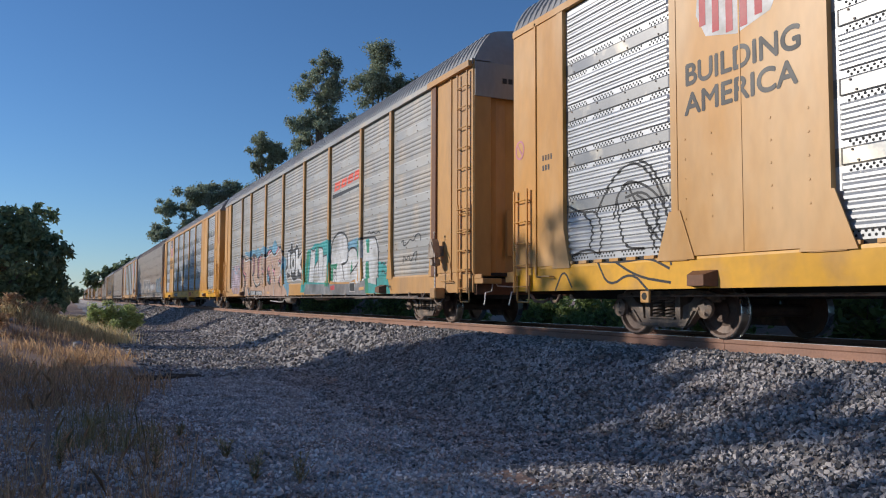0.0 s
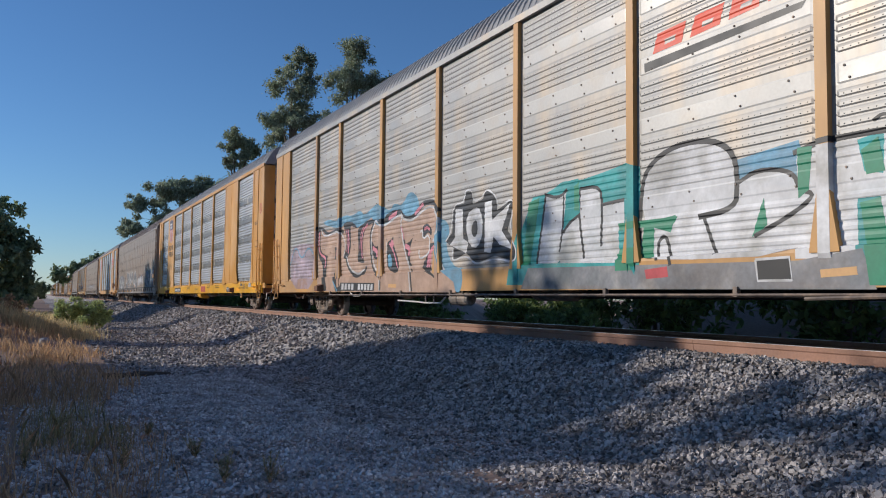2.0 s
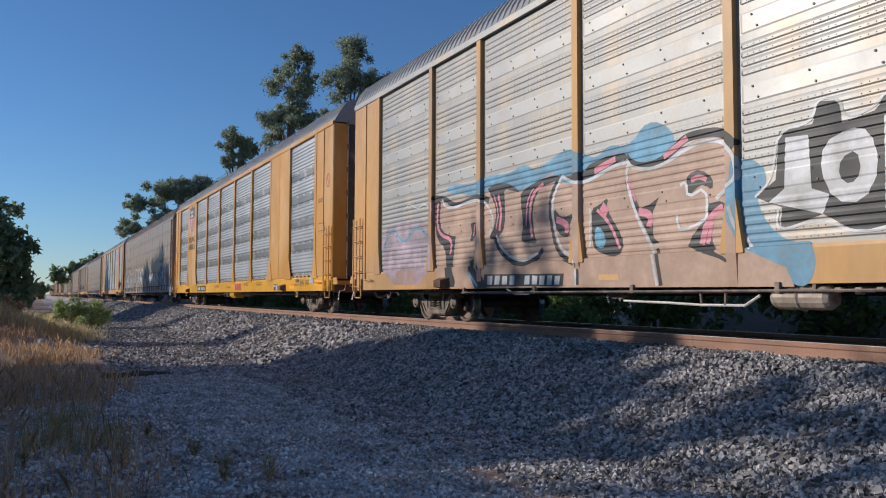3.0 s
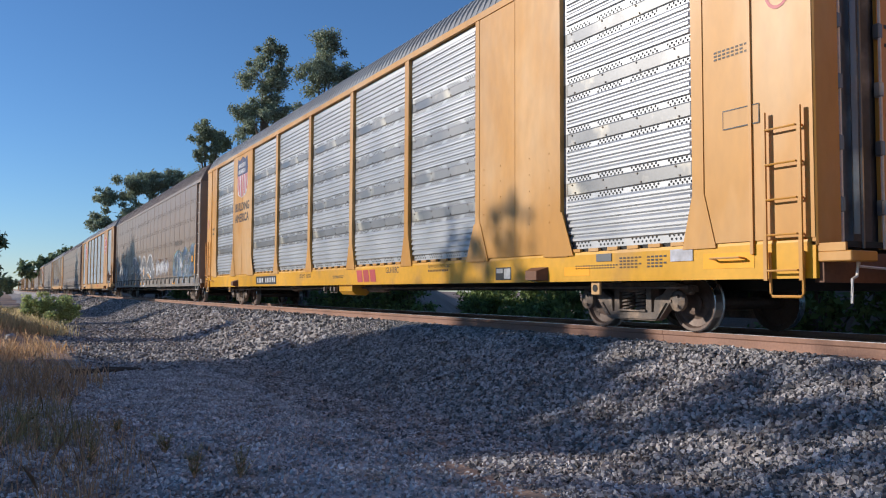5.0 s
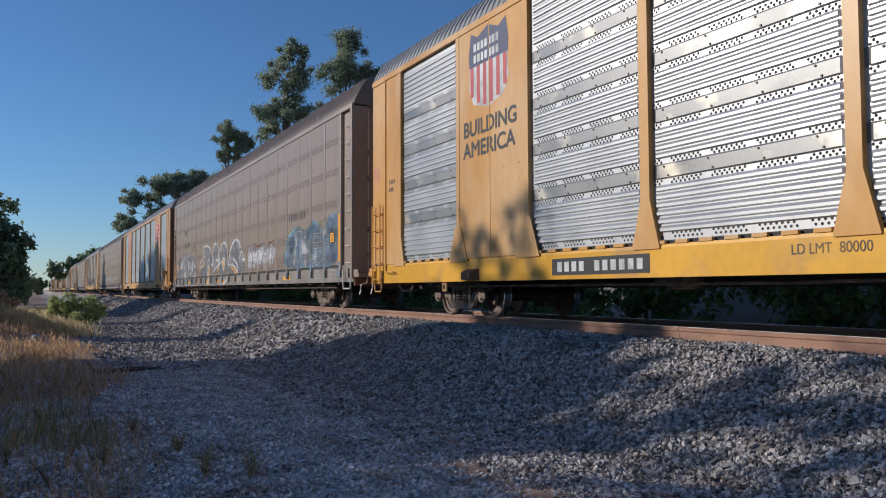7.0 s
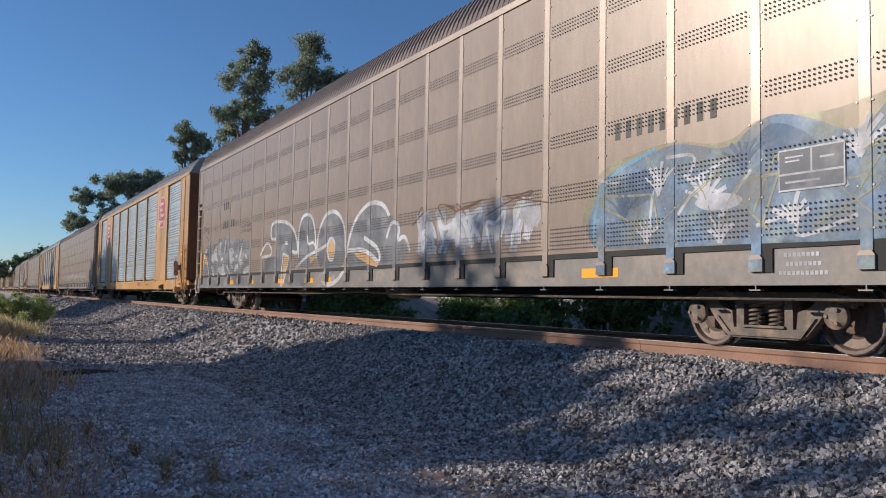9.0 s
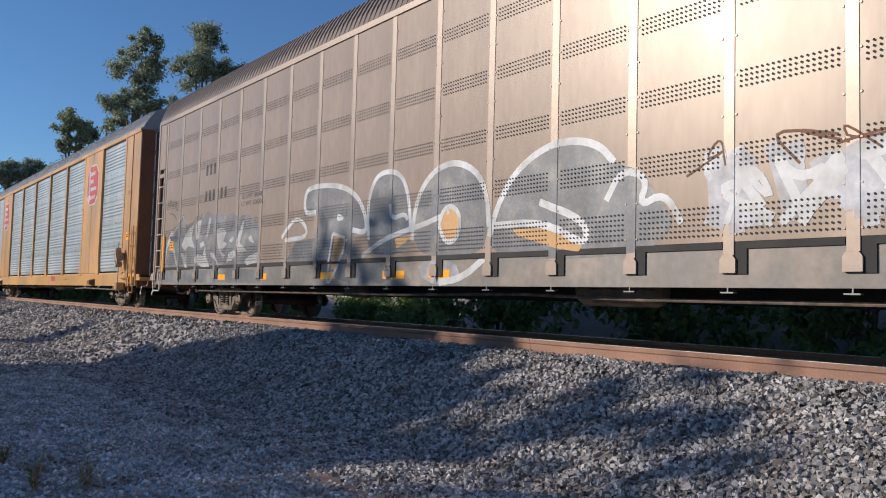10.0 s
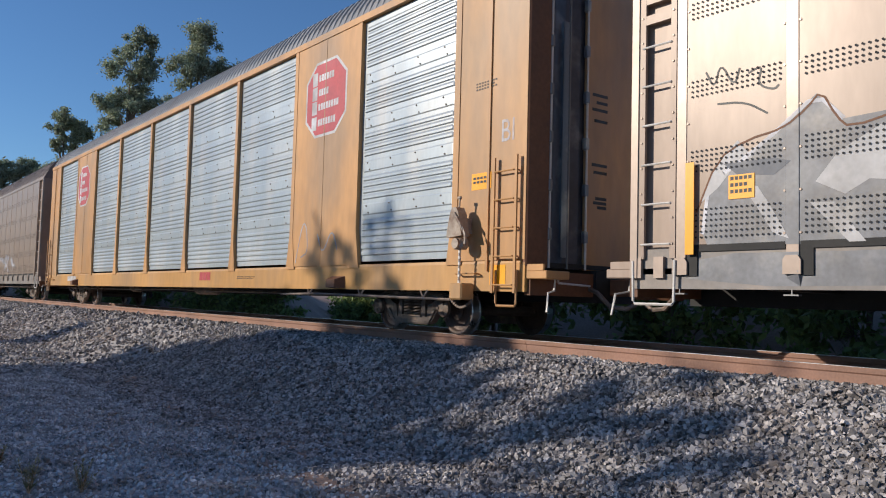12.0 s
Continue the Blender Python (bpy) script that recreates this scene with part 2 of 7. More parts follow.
# ---- mesh building ----
class Shape:
    """Collects vertices and faces of one mesh."""

    def __init__(self):
        self.v, self.f, self.mi = [], [], []

    def add(self, verts, faces, mi=0):
        k = len(self.v)
        self.v += [tuple(p) for p in verts]
        self.f += [tuple(i + k for i in f) for f in faces]
        self.mi += [mi] * len(faces)
        return self

    def box(self, x0, x1, y0, y1, z0, z1, mi=0, bevel=0.0):
        if bevel:
            b = bevel
            ring = lambda z, i: [(x0 + i, y0 + b), (x0 + b, y0 + i), (x1 - b, y0 + i), (x1 - i, y0 + b), (x1 - i, y1 - b), (x1 - b, y1 - i), (x0 + b, y1 - i), (x0 + i, y1 - b)]
            v = [(*p, z0) for p in ring(0, b)] + [(*p, z0 + b) for p in ring(0, 0)] + [(*p, z1 - b) for p in ring(0, 0)] + [(*p, z1) for p in ring(0, b)]
            f = [tuple(range(7, -1, -1)), tuple(range(24, 32))]
            for r in range(3):
                f += [(r * 8 + i, r * 8 + (i + 1) % 8, r * 8 + 8 + (i + 1) % 8, r * 8 + 8 + i) for i in range(8)]
            return self.add(v, f, mi)
        v = [(x, y, z) for z in (z0, z1) for y in (y0, y1) for x in (x0, x1)]
        return self.add(v, [(0, 2, 3, 1), (4, 5, 7, 6), (0, 1, 5, 4), (2, 6, 7, 3), (0, 4, 6, 2), (1, 3, 7, 5)], mi)

    def along_y(self, prof, y0, y1, caps=True, mi=0):
        """A closed x, z outline drawn out from y0 to y1."""
        n = len(prof)
        v = [(x, y0, z) for x, z in prof] + [(x, y1, z) for x, z in prof]
        f = [(i, (i + 1) % n, n + (i + 1) % n, n + i) for i in range(n)]
        if caps:
            f += [tuple(range(n - 1, -1, -1)), tuple(range(n, 2 * n))]
        return self.add(v, f, mi)

    def along_x(self, prof, x0, x1, mi=0):
        """A closed y, z outline drawn out from x0 to x1."""
        n = len(prof)
        v = [(x0, y, z) for y, z in prof] + [(x1, y, z) for y, z in prof]
        f = [(i, (i + 1) % n, n + (i + 1) % n, n + i) for i in range(n)] + [tuple(range(n - 1, -1, -1)), tuple(range(n, 2 * n))]
        return self.add(v, f, mi)

    def tube(self, pts, r, sides=6, mi=0):
        pts = [Vector(p) for p in pts]
        rs = r if isinstance(r, (list, tuple)) else [r] * len(pts)
        rings = []
        for i, p in enumerate(pts):
            d = (pts[min(i + 1, len(pts) - 1)] - pts[max(i - 1, 0)]).normalized()
            a = d.orthogonal().normalized()
            if abs(d.z) < 0.9:
                a = Vector((0, 0, 1)).cross(d).normalized()
            b = d.cross(a)
            rings.append([p + rs[i] * (math.cos(2 * math.pi * k / sides) * a + math.sin(2 * math.pi * k / sides) * b) for k in range(sides)])
        f = [(i * sides + k, i * sides + (k + 1) % sides, (i + 1) * sides + (k + 1) % sides, (i + 1) * sides + k) for i in range(len(pts) - 1) for k in range(sides)]
        f += [tuple(range(sides - 1, -1, -1)), tuple((len(pts) - 1) * sides + k for k in range(sides))]
        return self.add([q for ring in rings for q in ring], f, mi)

    def lathe_x(self, prof, sides=24, cx=0, cy=0, cz=0, mi=0):
        """A profile of (x, radius) turned about an axis along x."""
        v = [(cx + x, cy + r * math.cos(2 * math.pi * k / sides), cz + r * math.sin(2 * math.pi * k / sides)) for x, r in prof for k in range(sides)]
        f = [(i * sides + k, i * sides + (k + 1) % sides, (i + 1) * sides + (k + 1) % sides, (i + 1) * sides + k) for i in range(len(prof) - 1) for k in range(sides)]
        f += [tuple(range(sides - 1, -1, -1)), tuple((len(prof) - 1) * sides + k for k in range(sides))]
        return self.add(v, f, mi)

    def mesh(self, name, mats, smooth=False):
        me = bpy.data.meshes.new(name)
        me.from_pydata(self.v, [], self.f)
        for m in mats if isinstance(mats, (list, tuple)) else [mats]:
            me.materials.append(m)
        if any(self.mi):
            me.polygons.foreach_set("material_index", self.mi)
        if smooth:
            me.polygons.foreach_set("use_smooth", [True] * len(self.f))
        me.update()
        return me


def part(name, shape, mat, parent, label="", at=None, smooth=False):
    me = shape if isinstance(shape, bpy.types.Mesh) else shape.mesh(name, mat, smooth)
    ob = new(name, me)
    ob.parent = parent
    if at:
        ob.location = at
    return tagged(ob, label)


def thing(name, label, category, group="", kind="", shape=None, mat=None, smooth=False):
    ob = new(name, shape.mesh(name, mat, smooth) if shape else None)
    return tagged(ob, label, category, group, kind)


SIDE = -HALF  # the car side that faces the camera, in a car's own space


def letters(body, size, y, z, width=0, proud=0.006, slant=0.0, bold=0.0):
    """Flat lettering on a car's near side: starts at y, runs towards -y, baseline at z."""
    cu = bpy.data.curves.new("letters", "FONT")
    cu.body, cu.size = body, size
    ob = new("letters", cu)
    me = bpy.data.meshes.new_from_object(ob.evaluated_get(bpy.context.evaluated_depsgraph_get()))
    bpy.data.objects.remove(ob), bpy.data.curves.remove(cu)
    co = np.empty(len(me.vertices) * 3, np.float32)
    me.vertices.foreach_get("co", co)
    co = co.reshape(-1, 3)
    k = width / max(co[:, 0].max(), 0.01) if width else 1
    s = Shape()
    for j, (dy, dz) in enumerate([(0, 0)] + ([(1, 0), (-1, 0), (0, 1), (0, -1)] if bold else [])):
        s.add([(SIDE - proud - 0.0004 * j, y - k * p[0] - slant * p[1] + dy * bold, z + p[1] + dz * bold) for p in co], [tuple(p.vertices) for p in me.polygons])
    return s


def decal(outline, proud=0.006, smooth=0):
    """A flat painted shape on a car's near side, from (y, z) corners, rounded by Chaikin cuts."""
    for _ in range(smooth):
        outline = [q for (a, b), (c, d) in zip(outline, outline[1:] + outline[:1]) for q in ((0.75 * a + 0.25 * c, 0.75 * b + 0.25 * d), (0.25 * a + 0.75 * c, 0.25 * b + 0.75 * d))]
    return Shape().add([(SIDE - proud, y, z) for y, z in outline], [tuple(range(len(outline)))])


def bars(rows, proud=0.006):
    """Painted bars (y0, y1, z0, z1) on a car's near side."""
    s = Shape()
    for y0, y1, z0, z1 in rows:
        s.add([(SIDE - proud, y0, z0), (SIDE - proud, y1, z0), (SIDE - proud, y1, z1), (SIDE - proud, y0, z1)], [(0, 1, 2, 3)])
    return s


def stroke(pts, w=0.04, proud=0.008, closed=False, smooth=2):
    """A painted line of width w along (y, z) points on a car's near side."""
    for _ in range(smooth):
        q = [] if closed else [pts[0]]
        for (a, b), (c, d) in zip(pts, pts[1:] + (pts[:1] if closed else [])):
            q += [(0.75 * a + 0.25 * c, 0.75 * b + 0.25 * d), (0.25 * a + 0.75 * c, 0.25 * b + 0.75 * d)]
        pts = q if closed else q + [pts[-1]]
    s, n = Shape(), len(pts)
    v = []
    for i, p in enumerate(pts):
        a = pts[(i - 1) % n] if closed or i else p
        b = pts[(i + 1) % n] if closed or i < n - 1 else p
        dy, dz = b[0] - a[0], b[1] - a[1]
        l = math.hypot(dy, dz) or 1
        q = SIDE - proud - 0.00003 * i
        v += [(q, p[0] - dz / l * w / 2, p[1] + dy / l * w / 2), (q, p[0] + dz / l * w / 2, p[1] - dy / l * w / 2)]
    f = [(2 * i, 2 * i + 1, (2 * i + 3) % (2 * n), (2 * i + 2) % (2 * n)) for i in range(n if closed else n - 1)]
    return s.add(v, f)


# ---- ground ----
def ground_height(x, y):
    d = abs(x - XC)
    z = -1.08
    if d < 3.7:
        t = min(1, (3.7 - d) / 2.25)
        z += 0.885 * (t * t * (3 - 2 * t) * 0.4 + t * 0.6)
    if 0.5 < d < 1.75:
        z += 0.02
    z += 0.05 * (1 if d > 2.0 else 0.2) * noise.noise(Vector((x * 0.35, y * 0.35, 0))) + 0.02 * noise.noise(Vector((x * 1.7, y * 1.7, 3)))
    # weedy earth bank beside the track
    r = ((x + 2.0) / 2.2) ** 2 + ((y - 30) / 6.5) ** 2
    z += 0.85 * math.exp(-r)
    r = ((x + 6.0) / 4.0) ** 2 + ((y - 40) / 14) ** 2
    z += 1.0 * math.exp(-r)
    if x > XC + 3.7:
        k = min(1, (x - XC - 3.7) / 6)
        # a gap in the bank beyond the track
        z += 2.6 * k * k * (3 - 2 * k) * (1 - math.exp(-((y / x - 1.52) / 0.36) ** 4))
    return z


def spaced(lo, hi, step, far, grow):
    a = list(np.arange(lo, hi + 1e-6, step))
    s = step
    while a[-1] < far:
        s *= grow
        a.append(a[-1] + s)
    s = step
    while a[0] > -far:
        s *= grow
        a.insert(0, a[0] - s)
    return a


def build_ground():
    xs, ys = spaced(-4.0, 13.0, 0.2, 2600, 1.22), spaced(-2.0, 60.0, 0.4, 2600, 1.2)
    s = Shape()
    s.v = [(x, y, ground_height(x, y)) for y in ys for x in xs]
    nx = len(xs)
    for j in range(len(ys) - 1):
        for i in range(nx - 1):
            s.f.append((j * nx + i, j * nx + i + 1, (j + 1) * nx + i + 1, (j + 1) * nx + i))
            xm, ym = xs[i], ys[j]
            edge = 1.35 + 0.5 * noise.noise(Vector((0, ym * 0.25, 5))) - (0.6 if ym < 9 else 0)
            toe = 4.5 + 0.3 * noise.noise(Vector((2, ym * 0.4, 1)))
            # near ballast gets the bed colour with stone-gap shade painted in
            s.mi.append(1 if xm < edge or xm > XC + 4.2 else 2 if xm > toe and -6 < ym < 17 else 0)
    thing("ground", "grey gravel bed with brown bare soil beside it", "ground", "", "structure", s, [M["gravel"], M["soil"], M["ballast_bed_shade"]], True)


build_ground()


def scatter_stones(name, label, count, x0, x1, y0, y1, size0, size1, mat="stone", lift=0.0):
    """Angular crushed stones: boxes with every corner pushed about and the whole turned at random."""
    rng = np.random.default_rng(7 + count)
    px, py = rng.uniform(x0, x1, count), rng.uniform(y0, y1, count)
    if x1 < 7:
        px, py = px - np.abs(rng.normal(0, 0.35, count)) * (px < x0 + 1), py
    base = np.array([(x, y, z) for z in (-1, 1) for y in (-1, 1) for x in (-1, 1)], float) * 0.7
    v = base[None] + rng.normal(0, 0.15, (count, 8, 3))
    v[:, 4:, :2] *= rng.uniform(0.55, 1.0, (count, 1, 1))
    v *= (rng.uniform(size0, size1, (count, 1, 1)) * rng.uniform(0.55, 1.2, (count, 1, 3)))
    for i, j in ((0, 2), (1, 2), (0, 1)):
        a = rng.normal(0, 0.7, count) if j == 2 else rng.uniform(0, 6.28, count)
        c, q = np.cos(a)[:, None], np.sin(a)[:, None]
        v[..., i], v[..., j] = v[..., i] * c - v[..., j] * q, v[..., i] * q + v[..., j] * c
    h = np.array([ground_height(p, q) for p, q in zip(px, py)]) + rng.uniform(-0.012, 0.02, count) + lift
    v += np.stack([px, py, h], -1)[:, None]
    v = v.reshape(-1, 3)
    quad = np.array([(4, 5, 7, 6), (0, 1, 5, 4), (2, 6, 7, 3), (0, 4, 6, 2), (1, 3, 7, 5)])
    f = (quad[None] + 8 * np.arange(count)[:, None, None]).reshape(-1)
    me = bpy.data.meshes.new(name)
    me.vertices.add(len(v)), me.loops.add(len(f)), me.polygons.add(len(f) // 4)
    me.vertices.foreach_set("co", v.ravel().astype(np.float32))
    me.loops.foreach_set("vertex_index", f.astype(np.int32))
    me.polygons.foreach_set("loop_start", np.arange(0, len(f), 4, dtype=np.int32))
    me.materials.append(M[mat])
    me.update(calc_edges=True)
    me.shade_flat()
    tagged(new(name, me), label, "gravel", "", "stuff")


scatter_stones("ballast_stones", "crushed grey ballast stones heaped beside the rail", 88000, 3.6, 7.52, 1.0, 17, 0.015, 0.037)
scatter_stones("gravel_stones", "small grey gravel stones on the flat service path", 62000, -1.2, 4.6, 3.6, 19, 0.009, 0.026, "path_stone")
scatter_stones("distant_ballast", "crushed grey ballast stones along the distant shoulder", 24000, 1.4, 7.5, 16.5, 60, 0.034, 0.062)
scatter_stones("far_ballast", "crushed grey ballast stones fading into the distance", 6000, 2.0, 7.5, 58, 120, 0.06, 0.1)
scatter_stones("shoulder_stones", "crushed grey ballast stones on the near shoulder", 5000, 3.4, 7.5, -4, 1.1, 0.03, 0.055)
scatter_stones("near_gravel", "small grey gravel stones underfoot on the path", 5000, -1.6, 4.2, -3, 3.1, 0.018, 0.038, "path_stone")
scatter_stones("crib_ballast", "dark ballast stones between the rails", 4500, 7.7, 11.5, 1.0, 30, 0.036, 0.06)



def soil_strip():
    """Reddish dirt washed out along the toe of the ballast, with stones showing through."""
    s, n, m = Shape(), 150, 12
    for i in range(n + 1):
        y = 5.0 + 0.07 * i
        mid = 3.95 + 0.22 * math.sin(y * 0.9) + 0.05 * (y - 8)
        for j in range(m + 1):
            u = 2 * j / m - 1
            x = mid + 0.42 * u
            lump = 0.034 * noise.noise(Vector((x * 2.2, y * 1.1, 9))) + 0.012 * noise.noise(Vector((x * 11, y * 11, 5)))
            s.v.append((x, y, ground_height(x, y) + 0.016 + lump - 0.05 * u * u))
    s.f = [(i * (m + 1) + j, i * (m + 1) + j + 1, (i + 1) * (m + 1) + j + 1, (i + 1) * (m + 1) + j) for i in range(n) for j in range(m)]
    s.mi = [0] * len(s.f)
    tagged(new("bare_soil", s.mesh("bare_soil", M["soil"])), "reddish bare soil along the ballast toe", "soil", "", "stuff")


soil_strip()


# ---- track ----
def rail_outline(cx, top=0.0):
    h = [(0.075, -0.186), (0.075, -0.172), (0.035, -0.160), (0.022, -0.14), (0.022, -0.065), (0.035, -0.050), (0.037, -0.012), (0.030, -0.002), (0.024, 0.0)]
    return [(cx + x, top + z) for x, z in h] + [(cx - x, top + z) for x, z in reversed(h)]


for off in (-0.753, 0.753):
    rail = thing("rail", "rusty steel rail with a polished head on wooden ties", "rail", "rails of the track", "structure")
    prof = rail_outline(XC + off)
    s = Shape()
    y = -40.0
    while y < 600:
        step = 12 if y < 200 else 80
        part("rail_length", Shape().along_y(prof, y, y + step - 0.006), M["rail_rust"], rail)
        y += step
    part("rail_head", Shape().box(XC + off - 0.027, XC + off + 0.027, -40, 600, -0.001, 0.003), M["rail_shine"], rail, "polished rail head")

tie_mesh = Shape().box(-1.3, 1.3, -0.115, 0.115, -0.36, -0.186, 0, 0.012).mesh("tie", M["tie_wood"])
plate = Shape()
plate.box(-0.17, 0.17, -0.09, 0.09, -0.186, -0.174)
for sx in (-0.1, 0.1):
    for sy in (-0.05, 0.05):
        plate.box(sx - 0.013, sx + 0.013, sy - 0.013, sy + 0.013, -0.175, -0.150)
plate_mesh = plate.mesh("tie_plate", M["rail_rust"])
tie0 = None
for i in range(150):
    m = pose(XC + random.uniform(-0.03, 0.03), -2 + i * 0.5 + random.uniform(-0.03, 0.03), 0, 0, 0, random.uniform(-1, 1))
    if tie0 is None:
        tie0 = new("tie", tie_mesh)
        tagged(tie0, "weathered wooden railway tie bedded in ballast", "railway tie", "ties under the rails")
        for side in (-0.753, 0.753):
            part("tie_plate", plate_mesh, None, tie0, "rusty plate with spikes", (side, 0, 0))
        tie0.matrix_basis = m
    else:
        copy_thing(tie0, m)


# ---- train ----
def corrugated(z0, z1, strips, pitch, base, out, margin=0.10):
    """Outline of a ribbed panel: (x, z) up its outer face. strips: (middle, height) left plain."""
    pts, z = [(base, z0)], z0 + margin + 0.02
    edges = sorted(strips) + [(z1 + 1, 0)]
    for mid, h in edges:
        top = min(mid - h / 2, z1) - margin
        n = int((top - z) / pitch)
        if n > 0:
            z += (top - z - n * pitch) / 2
            for _ in range(n):
                pts += [(base, z + 0.10 * pitch), (base - out, z + 0.27 * pitch), (base - out, z + 0.60 * pitch), (base - 0.4 * out, z + 0.82 * pitch), (base, z + 0.94 * pitch)]
                z += pitch
        if mid < z1:
            pts += [(base, mid - h / 2), (base - 0.45 * out, mid - h / 2 + 0.02), (base - 0.45 * out, mid + h / 2 - 0.02), (base, mid + h / 2)]
            z = mid + h / 2 + margin
    pts.append((base, z1))
    return pts


def ribbed_panel(prof, y0, y1, mats, strips=()):
    """A panel with its ribs running along y; ribs die out near its ends."""
    s = Shape()
    e = 0.13
    base = max(p[0] for p in prof)
    cols = [(y0, 0.0), (y0 + e, 0.0), (y0 + e + 0.03, 1.0), (y1 - e - 0.03, 1.0), (y1 - e, 0.0), (y1, 0.0)]
    n = len(prof)
    v = [(base + (x - base) * k, y, z) for y, k in cols for x, z in prof]
    v += [(base + 0.02, y, z) for y in (y0, y1) for z in (prof[0][1], prof[-1][1])]
    s.add(v, [(j * n + i, (j + 1) * n + i, (j + 1) * n + i + 1, j * n + i + 1) for j in range(len(cols) - 1) for i in range(n - 1)])
    for idx, f in enumerate(s.f):
        zm = sum(s.v[i][2] for i in f) / 4
        if any(abs(zm - m) < h / 2 - 0.005 for m, h in strips):
            s.mi[idx] = 1
    return s.mesh("side_panel", mats)


# flat dark discs on uncut panels; the holes' inner shade is their colour
def perforations(y0, y1, zrows, x, dy, r, skip=0.0, stagger=0.0):
    s = Shape()
    for row, z in enumerate(zrows):
        y = y0 + 0.12 + (row % 2) * stagger * dy
        k = 0
        while y < y1 - 0.12:
            k += 1
            if not skip or (k % 9) < 7:
                c, q = r * 0.92, r * 0.38
                s.add([(x, y + a, z + b) for a, b in ((-c, -q), (-q, -c), (q, -c), (c, -q), (c, q), (q, c), (-q, c), (-c, q))], [tuple(range(8))])
            y += dy
    return s


def roof_mesh(half_len, mat, z_edge=5.15, shoulder=0.53, pitch=0.2):
    s = Shape()
    up = [(1.555, -0.06), (1.555, 0.0), (1.44, 0.42 * shoulder), (1.33, 0.75 * shoulder), (1.22, shoulder), (1.05, shoulder + 0.07), (0.55, shoulder + 0.15)]
    arc = [(-x, z_edge + z) for x, z in up] + [(0, z_edge + shoulder + 0.18)] + [(x, z_edge + z) for x, z in reversed(up)]
    ys, y = [], -half_len
    while y < half_len:
        ys += [(y, 0.0), (y + pitch * 0.45, 0.0), (y + pitch * 0.55, 0.022), (y + pitch * 0.9, 0.022)]
        y += pitch
    ys.append((half_len, 0.0))
    n = len(arc)
    s.v = [(x + (math.copysign(k * 0.8, x) if 1 < i < n - 2 else 0), yy, z + (k if 1 < i < n - 2 else 0)) for yy, k in ys for i, (x, z) in enumerate(arc)]
    s.f = [(j * n + i, (j + 1) * n + i, (j + 1) * n + i + 1, j * n + i + 1) for j in range(len(ys) - 1) for i in range(n - 1)]
    s.f += [tuple(range(n)), tuple((len(ys) - 1) * n + i for i in range(n - 1, -1, -1))]
    s.mi = [0] * len(s.f)
    return s.mesh("roof", mat)


WR = 0.36  # wheel radius
wheel_prof = [(-0.07, 0.14), (-0.075, 0.10), (-0.02, 0.11), (0.0, 0.2), (-0.02, 0.29), (-0.065, 0.315), (-0.068, WR - 0.012), (-0.06, WR), (0.06, WR + 0.004), (0.065, WR + 0.025), (0.085, WR + 0.02), (0.085, 0.31), (0.03, 0.29), (0.03, 0.1), (0.09, 0.1)]
ws = Shape()
for sx in (-1, 1):
    s2 = Shape().lathe_x([(x, r) for x, r in wheel_prof], 24)
    # bright tread and flange, rusty plate
    mi = [1 if 6 <= (i // 24) <= 9 and i < 24 * 14 else 0 for i in range(len(s2.f))]
    ws.add([(sx * (0.765 - x), y, z) for x, y, z in s2.v], s2.f)
    ws.mi[-len(mi):] = mi
ws.lathe_x([(-0.7, 0.08), (0.7, 0.08)], 12)
# raised marks cast on the wheel plates
for sx in (-1, 1):
    for a in range(3):
        c, q = math.cos(a * 2.09), math.sin(a * 2.09)
        ws.box(sx * 0.765 - 0.014, sx * 0.765 + 0.014, 0.25 * c - 0.035, 0.25 * c + 0.035, 0.25 * q - 0.035, 0.25 * q + 0.035)
WHEELSET = ws.mesh("wheelset", [M["wheel_face"], M["wheel_rim"]])


def side_frame():
    """Cast side frames: a bowed lower member with raking arms, columns beside the spring nest, a recessed top chord."""
    s = Shape()
    for sx in (-1, 1):
        x0, x1 = sorted((sx * 0.94, sx * 1.05))
        low = [(-0.86, 0.58), (-0.70, 0.60), (-0.56, 0.47), (-0.42, 0.42), (-0.40, 0.24), (0.40, 0.24), (0.42, 0.42), (0.56, 0.47), (0.70, 0.60), (0.86, 0.58), (0.66, 0.33), (0.52, 0.17), (0.42, 0.13), (-0.42, 0.13), (-0.52, 0.17), (-0.66, 0.33)]
        s.along_x(low, x0, x1)
        lip = [(-0.64, 0.36), (-0.60, 0.36), (-0.44, 0.185), (0.44, 0.185), (0.60, 0.36), (0.64, 0.36), (0.47, 0.15), (-0.47, 0.15)]
        s.along_x(lip, *sorted((sx * 1.05, sx * 1.075)))
        x0, x1 = sorted((sx * 0.92, sx * 1.02))
        s.along_x([(-1.06, 0.50), (-1.04, 0.58), (-0.70, 0.63), (0.70, 0.63), (1.04, 0.58), (1.06, 0.50), (0.70, 0.55), (-0.70, 0.55)], x0, x1)
        for a in (-0.36, 0.26):
            s.box(x0, sx * 1.05 if sx > 0 else x1, a, a + 0.10, 0.24, 0.56) if sx > 0 else s.box(-1.05, x1, a, a + 0.10, 0.24, 0.56)
        s.box(*sorted((sx * 0.95, sx * 1.08)), -0.27, 0.27, 0.245, 0.27)
        s.box(*sorted((sx * 0.95, sx * 1.07)), -0.25, 0.25, 0.50, 0.56, 0, 0.015)
        for w in (-0.88, 0.88):
            s.box(x0, x1, w - 0.13, w + 0.13, 0.47, 0.54, 0, 0.02)
    s.box(-0.95, 0.95, -0.2, 0.2, 0.40, 0.56)
    return s.mesh("truck_frame", M["truck_steel"])


